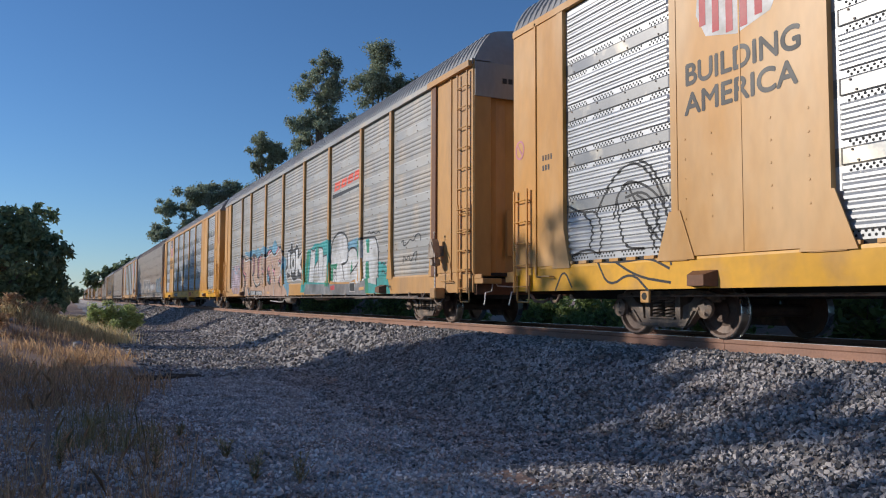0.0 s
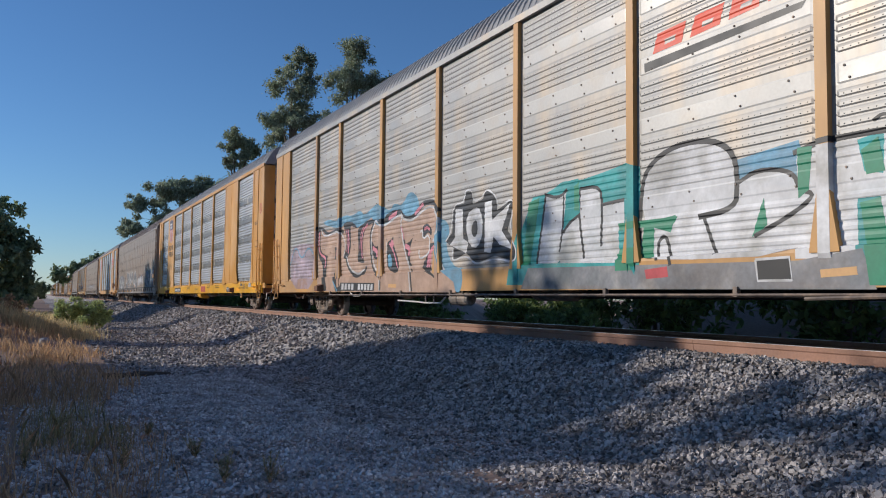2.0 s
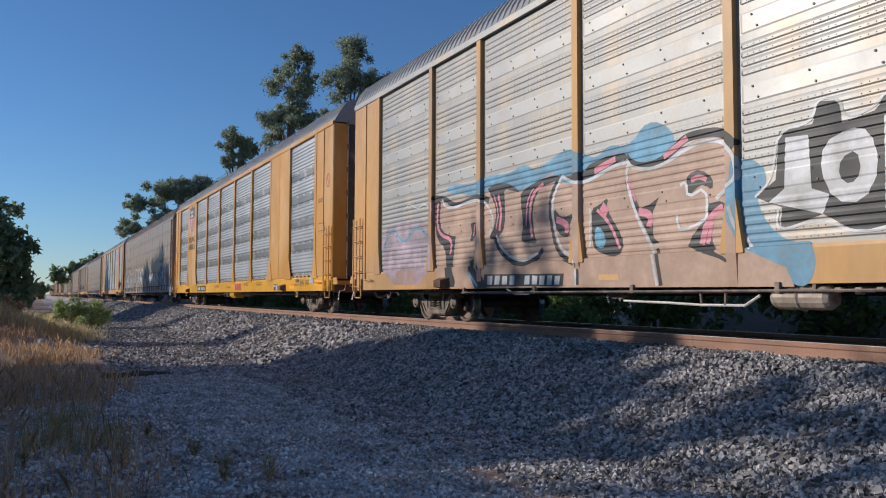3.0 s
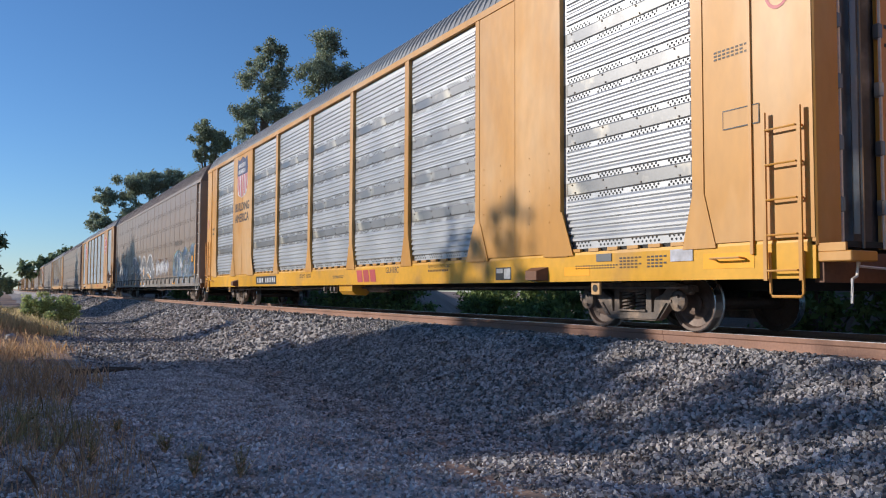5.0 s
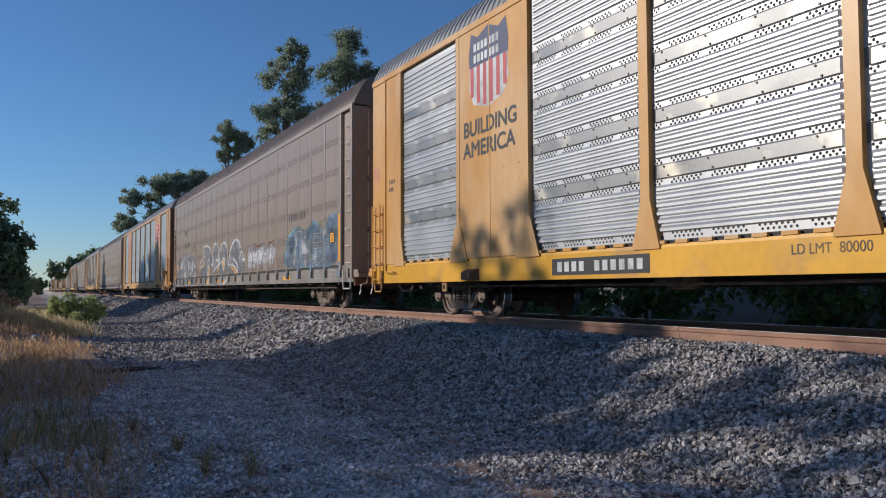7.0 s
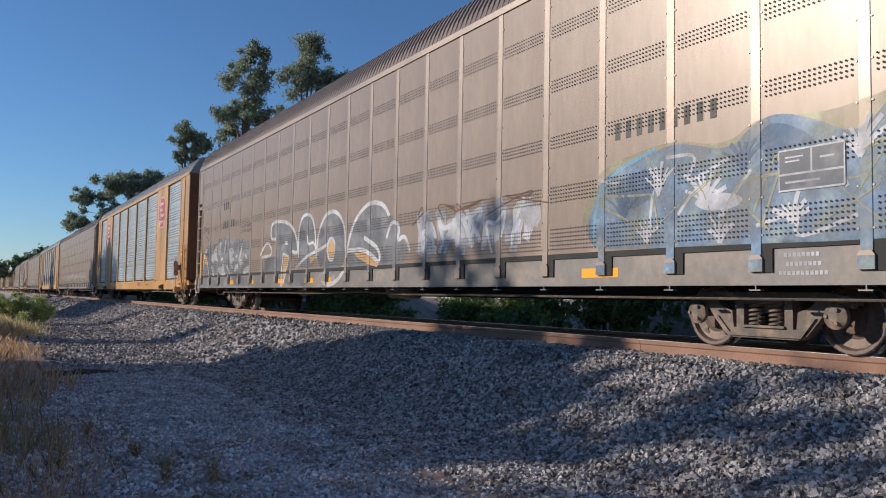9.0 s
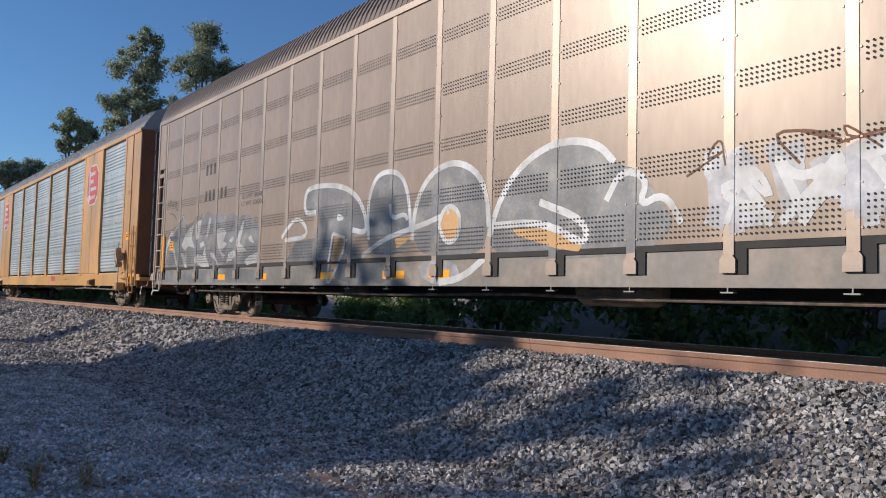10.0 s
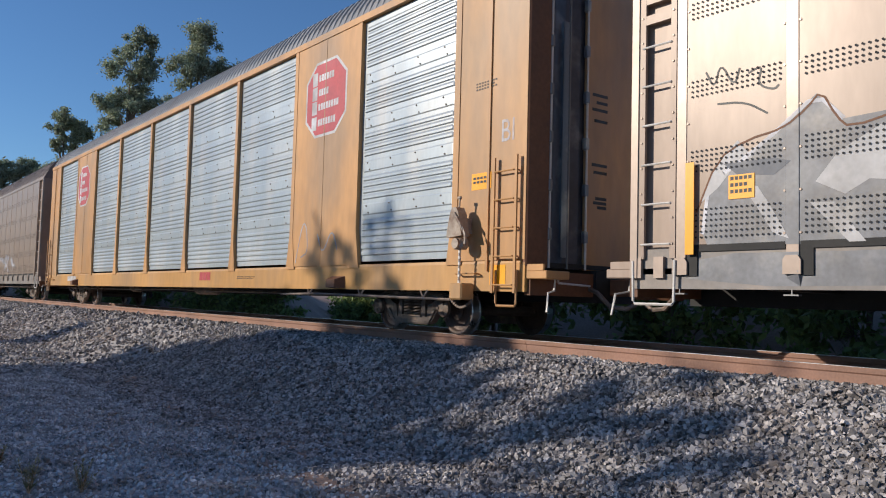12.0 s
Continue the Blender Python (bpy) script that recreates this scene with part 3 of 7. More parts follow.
def coil():
    s = Shape()
    pts = [(0.07 * math.cos(a), 0.07 * math.sin(a), 0.265 + 0.24 * a / 31.4) for a in np.linspace(0, 31.4, 80)]
    return s.tube(pts, 0.017, 5).mesh("spring", M["truck_steel"])


FRAME_MESH, COIL_MESH = side_frame(), coil()
cap = Shape()
cap.lathe_x([(0.0, 0.13), (-0.05, 0.13), (-0.07, 0.09), (-0.085, 0.05)], 14)
for a in range(3):
    cap.lathe_x([(-0.05, 0.02), (-0.10, 0.02)], 6, 0, 0.075 * math.cos(a * 2.1), 0.075 * math.sin(a * 2.1))
CAP_MESH = cap.mesh("bearing_cap", M["truck_steel"])


def add_trucks(car, at=10.15):
    for y in (-at, at):
        truck = part("truck", FRAME_MESH, None, car, "grimy cast steel wheel truck", (0, y, 0))
        for w in (-0.88, 0.88):
            part("wheelset", WHEELSET, None, truck, "rust-faced wheels with bright worn treads", (0, w, WR))
            for sx in (-1, 1):
                c = part("bearing_cap", CAP_MESH, None, truck, "", (sx * 1.0 + sx * 0.06, w, WR + 0.03))
                if sx > 0:
                    c.rotation_euler = (0, 0, math.pi)
        for dy in (-0.13, 0.13):
            part("spring", COIL_MESH, None, truck, "", (-1.0, dy, 0))


def ladder(car, y0, y1, z0, z1, mat, x=SIDE - 0.05, pitch=0.42, stand=0.07):
    lad = part("ladder", Shape().box(x - 0.012, x + 0.012, y0 - 0.03, y0 + 0.012, z0, z1).box(x - 0.012, x + 0.012, y1 - 0.012, y1 + 0.03, z0, z1), mat, car, "welded side ladder")
    n = int((z1 - z0) / pitch)
    for i in range(n + 1):
        z = z0 + 0.1 + i * pitch
        if z < z1:
            part("rung", Shape().tube([(x + stand, y0, z), (x - 0.02, y0 + 0.02, z), (x - 0.02, y1 - 0.02, z), (x + stand, y1, z)], 0.011, 6), mat, lad)
    return lad


def stirrup(car, y0, y1, z0, mat, x=SIDE - 0.02):
    part("step", Shape().tube([(x, y0, z0), (x, y0 + 0.01, z0 - 0.42), (x, y0 + 0.03, z0 - 0.45), (x, y1 - 0.03, z0 - 0.45), (x, y1 - 0.01, z0 - 0.42), (x, y1, z0)], 0.016, 6), mat, car, "bent rod foot step")


BEARER = Shape().box(-1.45, 1.45, -0.08, 0.08, 0.68, 0.96).mesh("cross_bearer", M["black"])


def under_gear(car, half):
    """Centre sill, deck, cross bearers, brake pipes and couplers."""
    part("centre_sill", Shape().box(-0.38, 0.38, -half - 0.1, half + 0.1, 0.52, 0.95), M["black"], car)
    for i in range(9):
        part("cross_bearer", BEARER, None, car, "", (0, -half + 1.6 + i * (2 * half - 3.2) / 8, 0))
    part("deck", Shape().box(-HALF + 0.1, HALF - 0.1, -half, half, 0.96, 1.02), M["black"], car)
    for e in (-1, 1):
        y = e * half
        c = Shape().box(-0.11, 0.11, min(y, y + e * 0.55), max(y, y + e * 0.55), 0.62, 0.84, 0, 0.02)
        c.box(-0.2, 0.16, min(y + e * 0.5, y + e * 0.78), max(y + e * 0.5, y + e * 0.78), 0.58, 0.88, 0, 0.05)
        part("coupler", c, M["rust"], car, "rusty knuckle coupler")
        part("air_hose", Shape().tube([(-0.45, y, 0.72), (-0.47, y + e * 0.2, 0.66), (-0.45, y + e * 0.4, 0.48), (-0.40, y + e * 0.62, 0.46), (-0.36, y + e * 0.74, 0.52)], 0.03, 7), M["truck_steel"], car, "drooping rubber air hose")
    part("brake_pipe", Shape().tube([(-1.25, -half + 2, 0.56), (-1.25, -2, 0.56), (-1.2, 0, 0.6), (-1.25, 2.5, 0.56), (-1.25, half - 2.5, 0.56)], 0.022, 6), M["truck_steel"], car)
    part("air_tank", Shape().lathe_x([(-0.6, 0.04), (-0.58, 0.16), (-0.5, 0.19), (0.5, 0.19), (0.58, 0.16), (0.6, 0.04)], 14), M["truck_steel"], car, "cylindrical air tank").matrix_basis = pose(-1.0, -1.6, 0.66, 0, 0, 90)
    part("brake_cylinder", Shape().lathe_x([(-0.25, 0.05), (-0.24, 0.13), (0.2, 0.13), (0.26, 0.06), (0.5, 0.03)], 12), M["truck_steel"], car).matrix_basis = pose(-0.9, 4.4, 0.62, 0, 0, 90)


def far_wall(car, half, mat, z0=0.65, z1=5.12):
    part("far_side", Shape().box(HALF - 0.06, HALF, -half, half, z0, z1), mat, car)


def end_walls(car, half, door_mat, post_mat, z0=0.95, z1=5.14):
    """Folding end doors with their posts, at both ends."""
    for e in (-1, 1):
        y0, y1 = sorted((e * half, e * (half - 0.06)))
        d = Shape()
        prof = []
        for k in range(12):
            x = -HALF + 0.3 + k * (2 * HALF - 0.6) / 11
            prof.append((x, 0.05 * (k % 2)))
        for (xa, da), (xb, db) in zip(prof, prof[1:]):
            ya, yb = e * (half - 0.12 + da), e * (half - 0.12 + db)
            d.add([(xa, ya, z0), (xb, yb, z0), (xb, yb, z1), (xa, ya, z1)], [(0, 1, 2, 3)])
        part("end_door", d, door_mat, car, "folding end door")
        xa, xb = -0.48, HALF - 0.3
        part("end_leaf", Shape().box(xa, xb, min(e * (half - 0.07), e * (half - 0.03)), max(e * (half - 0.07), e * (half - 0.03)), z0, z1), post_mat, car, "painted fixed end leaf")
        if door_mat is post_mat:
            part("end_hatch", Shape().box(-0.82, -0.52, *sorted((e * (half - 0.03), e * (half - 0.022))), 1.35, 2.25, 0, 0.003), post_mat, car, "plain rectangular hatch plate")
        else:
            part("end_streak", Shape().box(-0.90, -0.80, min(e * (half - 0.06), e * (half - 0.05)), max(e * (half - 0.06), e * (half - 0.05)), 1.1, 4.2), M["strip"], car)
        for sx in (-1, 1):
            xa, xb = sorted((sx * HALF, sx * (HALF - 0.38)))
            # tan carrier's posts turn dark brown: the end's shade put into colour
            part("corner_post", Shape().box(xa, xb, y0 - (0.02 if e < 0 else 0), y1 + (0.02 if e > 0 else 0), z0, z1, 0, 0.015), M["rust"] if post_mat is M["tan_yellow"] else post_mat, car)
        for sx in (-1.17, -0.84, -0.5) if door_mat is not post_mat else ():
            part("door_rod", Shape().tube([(sx, e * (half + 0.01), z0), (sx, e * (half + 0.01), z1 - 0.1)], 0.016, 6), M["pale_rod"] if sx != -0.84 else M["strip"], car)
        for k in range(7):
            z = z0 + 0.35 + k * 0.62
            for sx in (-1.17, -0.5) if door_mat is not post_mat else ():
                part("door_hinge", Shape().box(sx - 0.035, sx + 0.035, *sorted((e * (half - 0.05), e * (half + 0.03))), z, z + 0.16, 0, 0.012), M["strip"], car)
        # rows of small stencilled writing on the fixed leaf
        for z, w in () if door_mat is post_mat else ((3.3, 0.34), (3.2, 0.26), (3.1, 0.34), (2.95, 0.3), (2.35, 0.34), (2.25, 0.3), (1.9, 0.26), (1.84, 0.3), (1.78, 0.22)):
            part("lettering_bar", Shape().box(-0.02 - w, -0.06, *sorted((e * (half - 0.03), e * (half - 0.026))), z, z + 0.04), M["stencil"], car)
        part("end_platform", Shape().box(-HALF + 0.02, -HALF + 0.42, *sorted((e * half, e * (half + 0.36))), 0.80, 0.90, 0, 0.01).box(-HALF + 0.02, -HALF + 0.05, *sorted((e * half, e * (half + 0.3))), 0.90, 0.98), post_mat, car, "short corner step of pressed steel")
        part("end_sill", Shape().box(-HALF + 0.05, HALF - 0.05, *sorted((e * (half - 0.05), e * (half + 0.05))), 0.60, 0.90), M["rust"], car)
        part("cut_lever", Shape().tube([(-0.5, e * (half + 0.1), 0.74), (-1.12, e * (half + 0.14), 0.76), (-1.20, e * (half + 0.2), 0.86), (-1.28, e * (half + 0.24), 0.80), (-1.30, e * (half + 0.24), 0.66), (-1.46, e * (half + 0.3), 0.63), (-1.50, e * (half + 0.32), 0.40)], 0.014, 6), M["pale_rod"], car, "bent pale coupler lever")


def jack_pad(car, y, mat):
    """The wedge-shaped pad that stands out from the sill."""
    s = Shape()
    x0, x1 = SIDE - 0.16, SIDE + 0.01
    s.add([(x1, y - 0.22, 0.86), (x1, y + 0.22, 0.86), (x1, y - 0.22, 0.66), (x1, y + 0.22, 0.66), (x0, y - 0.14, 0.80), (x0, y + 0.14, 0.80), (x0, y - 0.14, 0.67), (x0, y + 0.14, 0.67), (x1, y, 0.98)],
          [(0, 4, 5, 1), (2, 3, 7, 6), (4, 6, 7, 5), (0, 2, 6, 4), (1, 5, 7, 3), (0, 1, 8)])
    part("jack_pad", s, mat, car, "dark wedge-shaped jacking pad")


def post_shape(y, w, z0, z1, flare, x0=SIDE - 0.02, depth=0.07):
    """An upright post whose foot flares out."""
    prof = [(y - w / 2 - flare, z0), (y - w / 2 - flare, z0 + 0.02), (y - w / 2, z0 + 0.62), (y - w / 2, z1), (y + w / 2, z1), (y + w / 2, z0 + 0.62), (y + w / 2 + flare, z0 + 0.02), (y + w / 2 + flare, z0)]
    return Shape().along_x([(a, b) for a, b in prof], x0, x0 + depth)


FACES = {}  # outer face of each car: (outline, posts, post width, sill top, sill face, post face)


def rack_car(label, half, bounds, wide, panel_mat, strip_mat, rack, sill, roof_mat, strips, pitch, z0=1.09, holes=True, door=None, post_w=0.17, flare=0.16, margin=0.10, top=None, relief=0.03, clips=True):
    """A covered auto carrier. bounds: posts' places along the car; wide: pairs that are closed by plain steel."""
    car = thing("autorack_car", label, "railway car", "auto carriers of the train")
    sill_prof = [(SIDE, 0.64), (SIDE - 0.0, 1.0), (SIDE + 0.012, 1.04), (SIDE + 0.16, 1.04), (SIDE + 0.16, 0.66), (SIDE + 0.02, 0.64)]
    part("side_sill", Shape().along_y(sill_prof, -half, half), sill, car, "deep painted side sill")
    base = SIDE + 0.05
    prof = corrugated(z0, 5.04, strips, pitch, base, relief, margin)
    FACES[car.name] = (prof, bounds, post_w, 1.04, SIDE, SIDE - 0.02)
    cache = {}
    for y0, y1 in zip(bounds, bounds[1:]):
        if (y0, y1) in wide:
            part("wide_panel", Shape().box(SIDE - 0.012, SIDE + 0.05, y0, y1, 1.04, 5.1), rack, car, "plain painted steel panel")
            part("panel_seam", Shape().box(SIDE - 0.018, SIDE - 0.010, (y0 + y1) / 2 - 0.012, (y0 + y1) / 2 + 0.012, 1.06, 5.05), rack, car)
            continue
        w = round(y1 - y0, 2)
        if w not in cache:
            holes_z = []
            ms = [-10] + sorted(m for m, h in strips)
            hh = strips[0][1] / 2 if strips else 0.1
            zz = [z0 + 0.04, z0 + 0.085]
            for m, h in strips:
                zz += [m - h / 2 - 0.018, m - h / 2 - 0.05, m + h / 2 + 0.018, m + h / 2 + 0.05]
            if not clips:
                crest = [(prof[i][1] + prof[i + 1][1]) / 2 for i in range(len(prof) - 1) if abs(prof[i][0] - (base - relief)) < 1e-6 and abs(prof[i + 1][0] - (base - relief)) < 1e-6]
                zz = crest
            cache[w] = (ribbed_panel(prof, -w / 2, w / 2, [panel_mat, strip_mat], strips),
                        (perforations(-w / 2, w / 2, zz, base - 0.003, 0.072, 0.0165, 1, 0.5) if clips else perforations(-w / 2, w / 2, zz, base - relief - 0.001, 0.085, 0.007, 1)).mesh("perforation", M["hole_shade"]) if holes else None)
        if ("bolt", w) not in cache:
            bt = Shape()
            for m, h in strips:
                for k in range(4):
                    for dz in (-0.3, 0.3):
                        bt.lathe_x([(0.004, 0.015), (-0.012, 0.012)], 6, base - 0.45 * relief, -w / 2 + w * (k + 0.5 + 0.1 * (dz > 0)) / 4, m + dz * h)
            cache[("bolt", w)] = bt.mesh("bolt", M["truck_steel"])
        mid = (y0 + y1) / 2
        p = part("side_panel", cache[w][0], None, car, "", (0, mid, 0))
        if cache[w][1]:
            tagged(part("perforation", cache[w][1], None, p), kind="stuff")
        tagged(part("bolt", cache[("bolt", w)], None, p), kind="stuff")
    for y in bounds:
        near_wide = any(y in w for w in wide)
        part("post", post_shape(y, post_w if not near_wide else 0.12, 0.99, 5.1, flare), rack, car)
    for e in (-1, 1):
        b = bounds[-1] if e > 0 else bounds[0]
        ya, yb = sorted((e * half, b))
        part("end_panel", Shape().box(SIDE - 0.008, SIDE + 0.05, ya, yb, 1.04, 5.1), rack, car)
        part("panel_seam", Shape().box(SIDE - 0.03, SIDE - 0.006, (ya + yb) / 2 - 0.02, (ya + yb) / 2 + 0.02, 0.9, 5.1), rack, car)
    part("top_rail", Shape().box(SIDE - 0.03, SIDE + 0.12, -half, half, 5.05, 5.16), top or rack, car)
    s = Shape()
    y = bounds[0] + 0.25
    while y < bounds[-1]:
        s.box(SIDE - 0.004, SIDE + 0.04, y, y + 0.20, 1.042, 1.085)
        y += 0.38
    if clips:
        tagged(part("sill_clip", s, rack, car), kind="stuff")
    if clips:
        # black strip puts the shade between sill and panels into colour
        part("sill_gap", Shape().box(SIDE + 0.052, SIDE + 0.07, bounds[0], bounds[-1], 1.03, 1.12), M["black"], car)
    part("roof", roof_mesh(half + 0.02, roof_mat), None, car, "ribbed sheet metal roof")
    far_wall(car, half, rack)
    end_walls(car, half, door or M["slate"], rack)
    under_gear(car, half)
    add_trucks(car)
    for y in (-8.75, 8.75):
        jack_pad(car, y, M["rust"])
    for e in (-1, 1):
        a, b = sorted((e * (half - 0.12), e * (half - 0.52)))
        ladder(car, a, b, 0.62, 2.35, rack, SIDE - 0.07, 0.36)
        stirrup(car, a, b, 0.91, rack)
        part("grab_iron", Shape().tube([(SIDE, e * (half - 0.85), 0.86), (SIDE - 0.09, e * (half - 0.85), 0.87), (SIDE - 0.09, e * (half - 1.25), 0.87), (SIDE, e * (half - 1.25), 0.86)], 0.012, 6), rack, car)
    return car


UP_BOUNDS = [-11.85, -9.22, -7.0, -4.3, -1.43, 1.43, 4.3, 7.0, 9.25, 11.87]
UP_WIDE = [(-9.22, -7.0), (7.0, 9.25)]
STRIPS = [(1.93, 0.19), (2.63, 0.19), (3.34, 0.19), (4.07, 0.19)]
B_BOUNDS = [-11.7, -9.2, -7.0, -4.1, -1.25, 1.65, 4.55, 7.4, 9.35, 12.1]
B_STRIPS = [(1.75, 0.20), (2.75, 0.22), (3.55, 0.24), (4.35, 0.22)]


def bright_car(label):
    return rack_car(label, 13.33, UP_BOUNDS, UP_WIDE, M["silver"], M["strip"], M["rack_yellow"], M["yellow"], M["roof"], STRIPS, 0.1, margin=0.05, relief=0.026)


def tagged_car(label):
    return rack_car(label, 13.6, B_BOUNDS, [], M["dull_silver"], M["band"], M["old_yellow"], M["old_yellow"], M["roof"], B_STRIPS, 0.10, 0.98, door=M["old_yellow"], flare=0.10, post_w=0.14, margin=0.04, top=M["dull_silver"], relief=0.009, clips=False)


def ochre_car(label):
    return rack_car(label, 13.25, UP_BOUNDS, UP_WIDE, M["pale_silver"], M["pale_silver"], M["tan_yellow"], M["old_yellow"], M["roof"], STRIPS, 0.10, holes=False, post_w=0.12, flare=0.1, margin=0.04, relief=0.018, clips=False)


def bronze_car(label):
    """A carrier closed by flat dusty metal panels between narrow posts."""
    half = 13.78
    car = thing("autorack_car", label, "railway car", "auto carriers of the train")
    FACES[car.name] = ([(SIDE + 0.014, 1.1), (SIDE + 0.014, 5.0)], [-half + 0.95 + i * (2 * half - 1.57) / 22 for i in range(23)], 0.12, 1.10, SIDE + 0.03, SIDE + 0.006)
    part("side_sill", Shape().box(SIDE + 0.03, SIDE + 0.16, -half, half, 0.69, 1.10), M["grey_sill"], car, "grey side sill")
    n = 22
    a, b = -half + 0.95, half - 0.62
    step = (b - a) / n
    pm = Shape().box(-0.006, 0.02, -step / 2 + 0.05, step / 2 - 0.05, 1.13, 4.92).mesh("side_panel", M["bronze"])
    zz = [1.2 + 0.055 * i for i in range(6)] + [1.86 + 0.05 * i for i in range(5)] + [2.62 + 0.05 * i for i in range(4)] + [3.42 + 0.05 * i for i in range(4)] + [4.2 + 0.05 * i for i in range(4)]
    hm = perforations(-step / 2, step / 2, zz, -0.017, 0.055, 0.0115).mesh("perforation", M["hole_shade"])
    bolt = Shape()
    for z in np.arange(1.2, 4.9, 0.385):
        for sy in (-1, 1):
            bolt.lathe_x([(-0.006, 0.014), (-0.016, 0.012)], 6, 0, sy * (step / 2 - 0.075), z)
    bm = bolt.mesh("bolt", M["bronze_dark"])
    for i in range(n):
        p = part("side_panel", pm, None, car, "", (SIDE + 0.02, a + (i + 0.5) * step, 0))
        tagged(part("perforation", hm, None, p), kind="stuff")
        tagged(part("bolt", bm, None, p), kind="stuff")
    po = Shape().box(0.006, 0.04, -0.06, 0.06, 1.0, 4.92, 0, 0.003)
    po.along_x([(-0.055, 1.0), (-0.085, 0.96), (-0.085, 0.83), (0.085, 0.83), (0.085, 0.96), (0.055, 1.0)], -0.012, 0.03)
    pom = po.mesh("post", M["bronze_dark"])
    foot = Shape().box(-0.02, 0.04, -0.07, 0.07, 0.635, 0.648).box(-0.005, 0.005, -0.006, 0.006, 0.645, 0.69)
    fm = foot.mesh("tie_bracket", M["strip"])
    # black boxes on the sill stand in for the shadow gap under each panel
    slot = Shape().box(0.0, 0.017, -step / 2 + 0.07, step / 2 - 0.07, 1.06, 1.126).box(0.0, 0.017, step / 2 - 0.19, step / 2 - 0.07, 0.82, 1.06)
    sm = slot.mesh("slot", M["black"])
    for i in range(n + 1):
        p = part("post", pom, None, car, "", (SIDE, a + i * step, 0))
        part("tie_bracket", fm, None, p)
        if i < n:
            part("slot", sm, None, car, "", (SIDE + 0.012, a + (i + 0.5) * step, 0))
    part("top_rail", Shape().box(SIDE - 0.012, SIDE + 0.12, -half, half, 4.92, 5.02), M["bronze_dark"], car)
    part("roof", roof_mesh(half + 0.02, M["brown_roof"], 5.01, 0.62, 0.16), None, car, "dark brown ribbed roof")
    for e in (-1, 1):
        ya, yb = sorted((e * half, b if e > 0 else a))
        part("end_recess", Shape().box(SIDE + 0.075, SIDE + 0.1, ya + 0.002, yb - 0.002, 1.02, 4.90), M["bronze"], car, "recessed ladder bay")
        rim = Shape()
        inner, outer = (b, half) if e > 0 else (a, -half)
        rim.box(SIDE - 0.004, SIDE + 0.075, *sorted((inner + e * 0.06, inner + e * 0.13)), 1.0, 4.92)
        rim.box(SIDE - 0.006, SIDE + 0.03, *sorted((outer - e * 0.09, outer - e * 0.17)), 1.0, 4.92)
        if e > 0:
            rim.box(SIDE - 0.005, SIDE + 0.074, inner + 0.131, outer - 0.171, 3.50, 3.60)
            rim.box(SIDE - 0.005, SIDE + 0.074, inner + 0.131, outer - 0.171, 3.72, 4.90)
        part("bay_frame", rim, M["bronze"], car, "riveted frame round the ladder bay")
        rv = Shape()
        for z in np.arange(1.15, 4.85, 0.27):
            for yy in (inner + e * 0.095, outer - e * 0.13):
                rv.lathe_x([(0.0, 0.014), (-0.010, 0.011)], 6, SIDE - 0.005, yy, z)
        tagged(part("rivet", rv, M["bronze_dark"], car), kind="stuff")
        part("draft_gear", Shape().box(SIDE + 0.03, SIDE + 0.2, *sorted((outer, outer - e * 0.5)), 0.84, 0.90).box(SIDE - 0.01, SIDE + 0.1, *sorted((outer - e * 0.05, outer - e * 0.14)), 0.80, 1.02).box(SIDE - 0.01, SIDE + 0.1, *sorted((outer - e * 0.30, outer - e * 0.42)), 0.80, 1.02), M["bronze_dark"], car, "notched steel brackets at the sill end")
        part("corner_angle", Shape().box(SIDE - 0.02, SIDE + 0.14, min(e * half, e * (half - 0.09)), max(e * half, e * (half - 0.09)), 0.8, 4.98), M["bronze_dark"], car)
        lo, hi = sorted((e * (half - 0.12), e * (half - 0.52)))
        for k in range(9 if e < 0 else 6):
            part("rung", Shape().tube([(SIDE + 0.075, lo, 1.16 + 0.42 * k), (SIDE - 0.01, lo + 0.02, 1.15 + 0.42 * k), (SIDE - 0.01, hi - 0.02, 1.15 + 0.42 * k), (SIDE + 0.075, hi, 1.16 + 0.42 * k)], 0.012, 6), M["pale_rod"], car)
        stirrup(car, lo - 0.05, hi + 0.08, 0.98, M["pale_rod"])
    far_wall(car, half, M["bronze"], 0.7, 5.0)
    end_walls(car, half, M["bronze_dark"], M["bronze"], 0.9, 5.0)
    under_gear(car, half)
    add_trucks(car)
    return car


# middle of each car along the train
CARS = []


def couple(car, y):
    car.location = (XC, y, 0)
    CARS.append((car, y))
    return car


car_a = couple(bright_car("yellow auto carrier with bright silver ribbed side panels"), -1.25)
car_b = couple(tagged_car("weathered grey ribbed auto carrier with large graffiti"), 27.25)
car_c = couple(bright_car("yellow auto carrier with silver perforated side panels"), 55.83)
car_d = couple(bronze_car("dusty bronze flat-sided auto carrier with faded graffiti"), 84.28)
car_e = couple(ochre_car("tan and pale silver auto carrier with red emblems"), 112.95)
car_f = couple(bronze_car("dusty bronze flat-sided auto carrier behind others"), 141.6)
car_g = couple(tagged_car("weathered grey ribbed auto carrier far down the train"), 170.2)


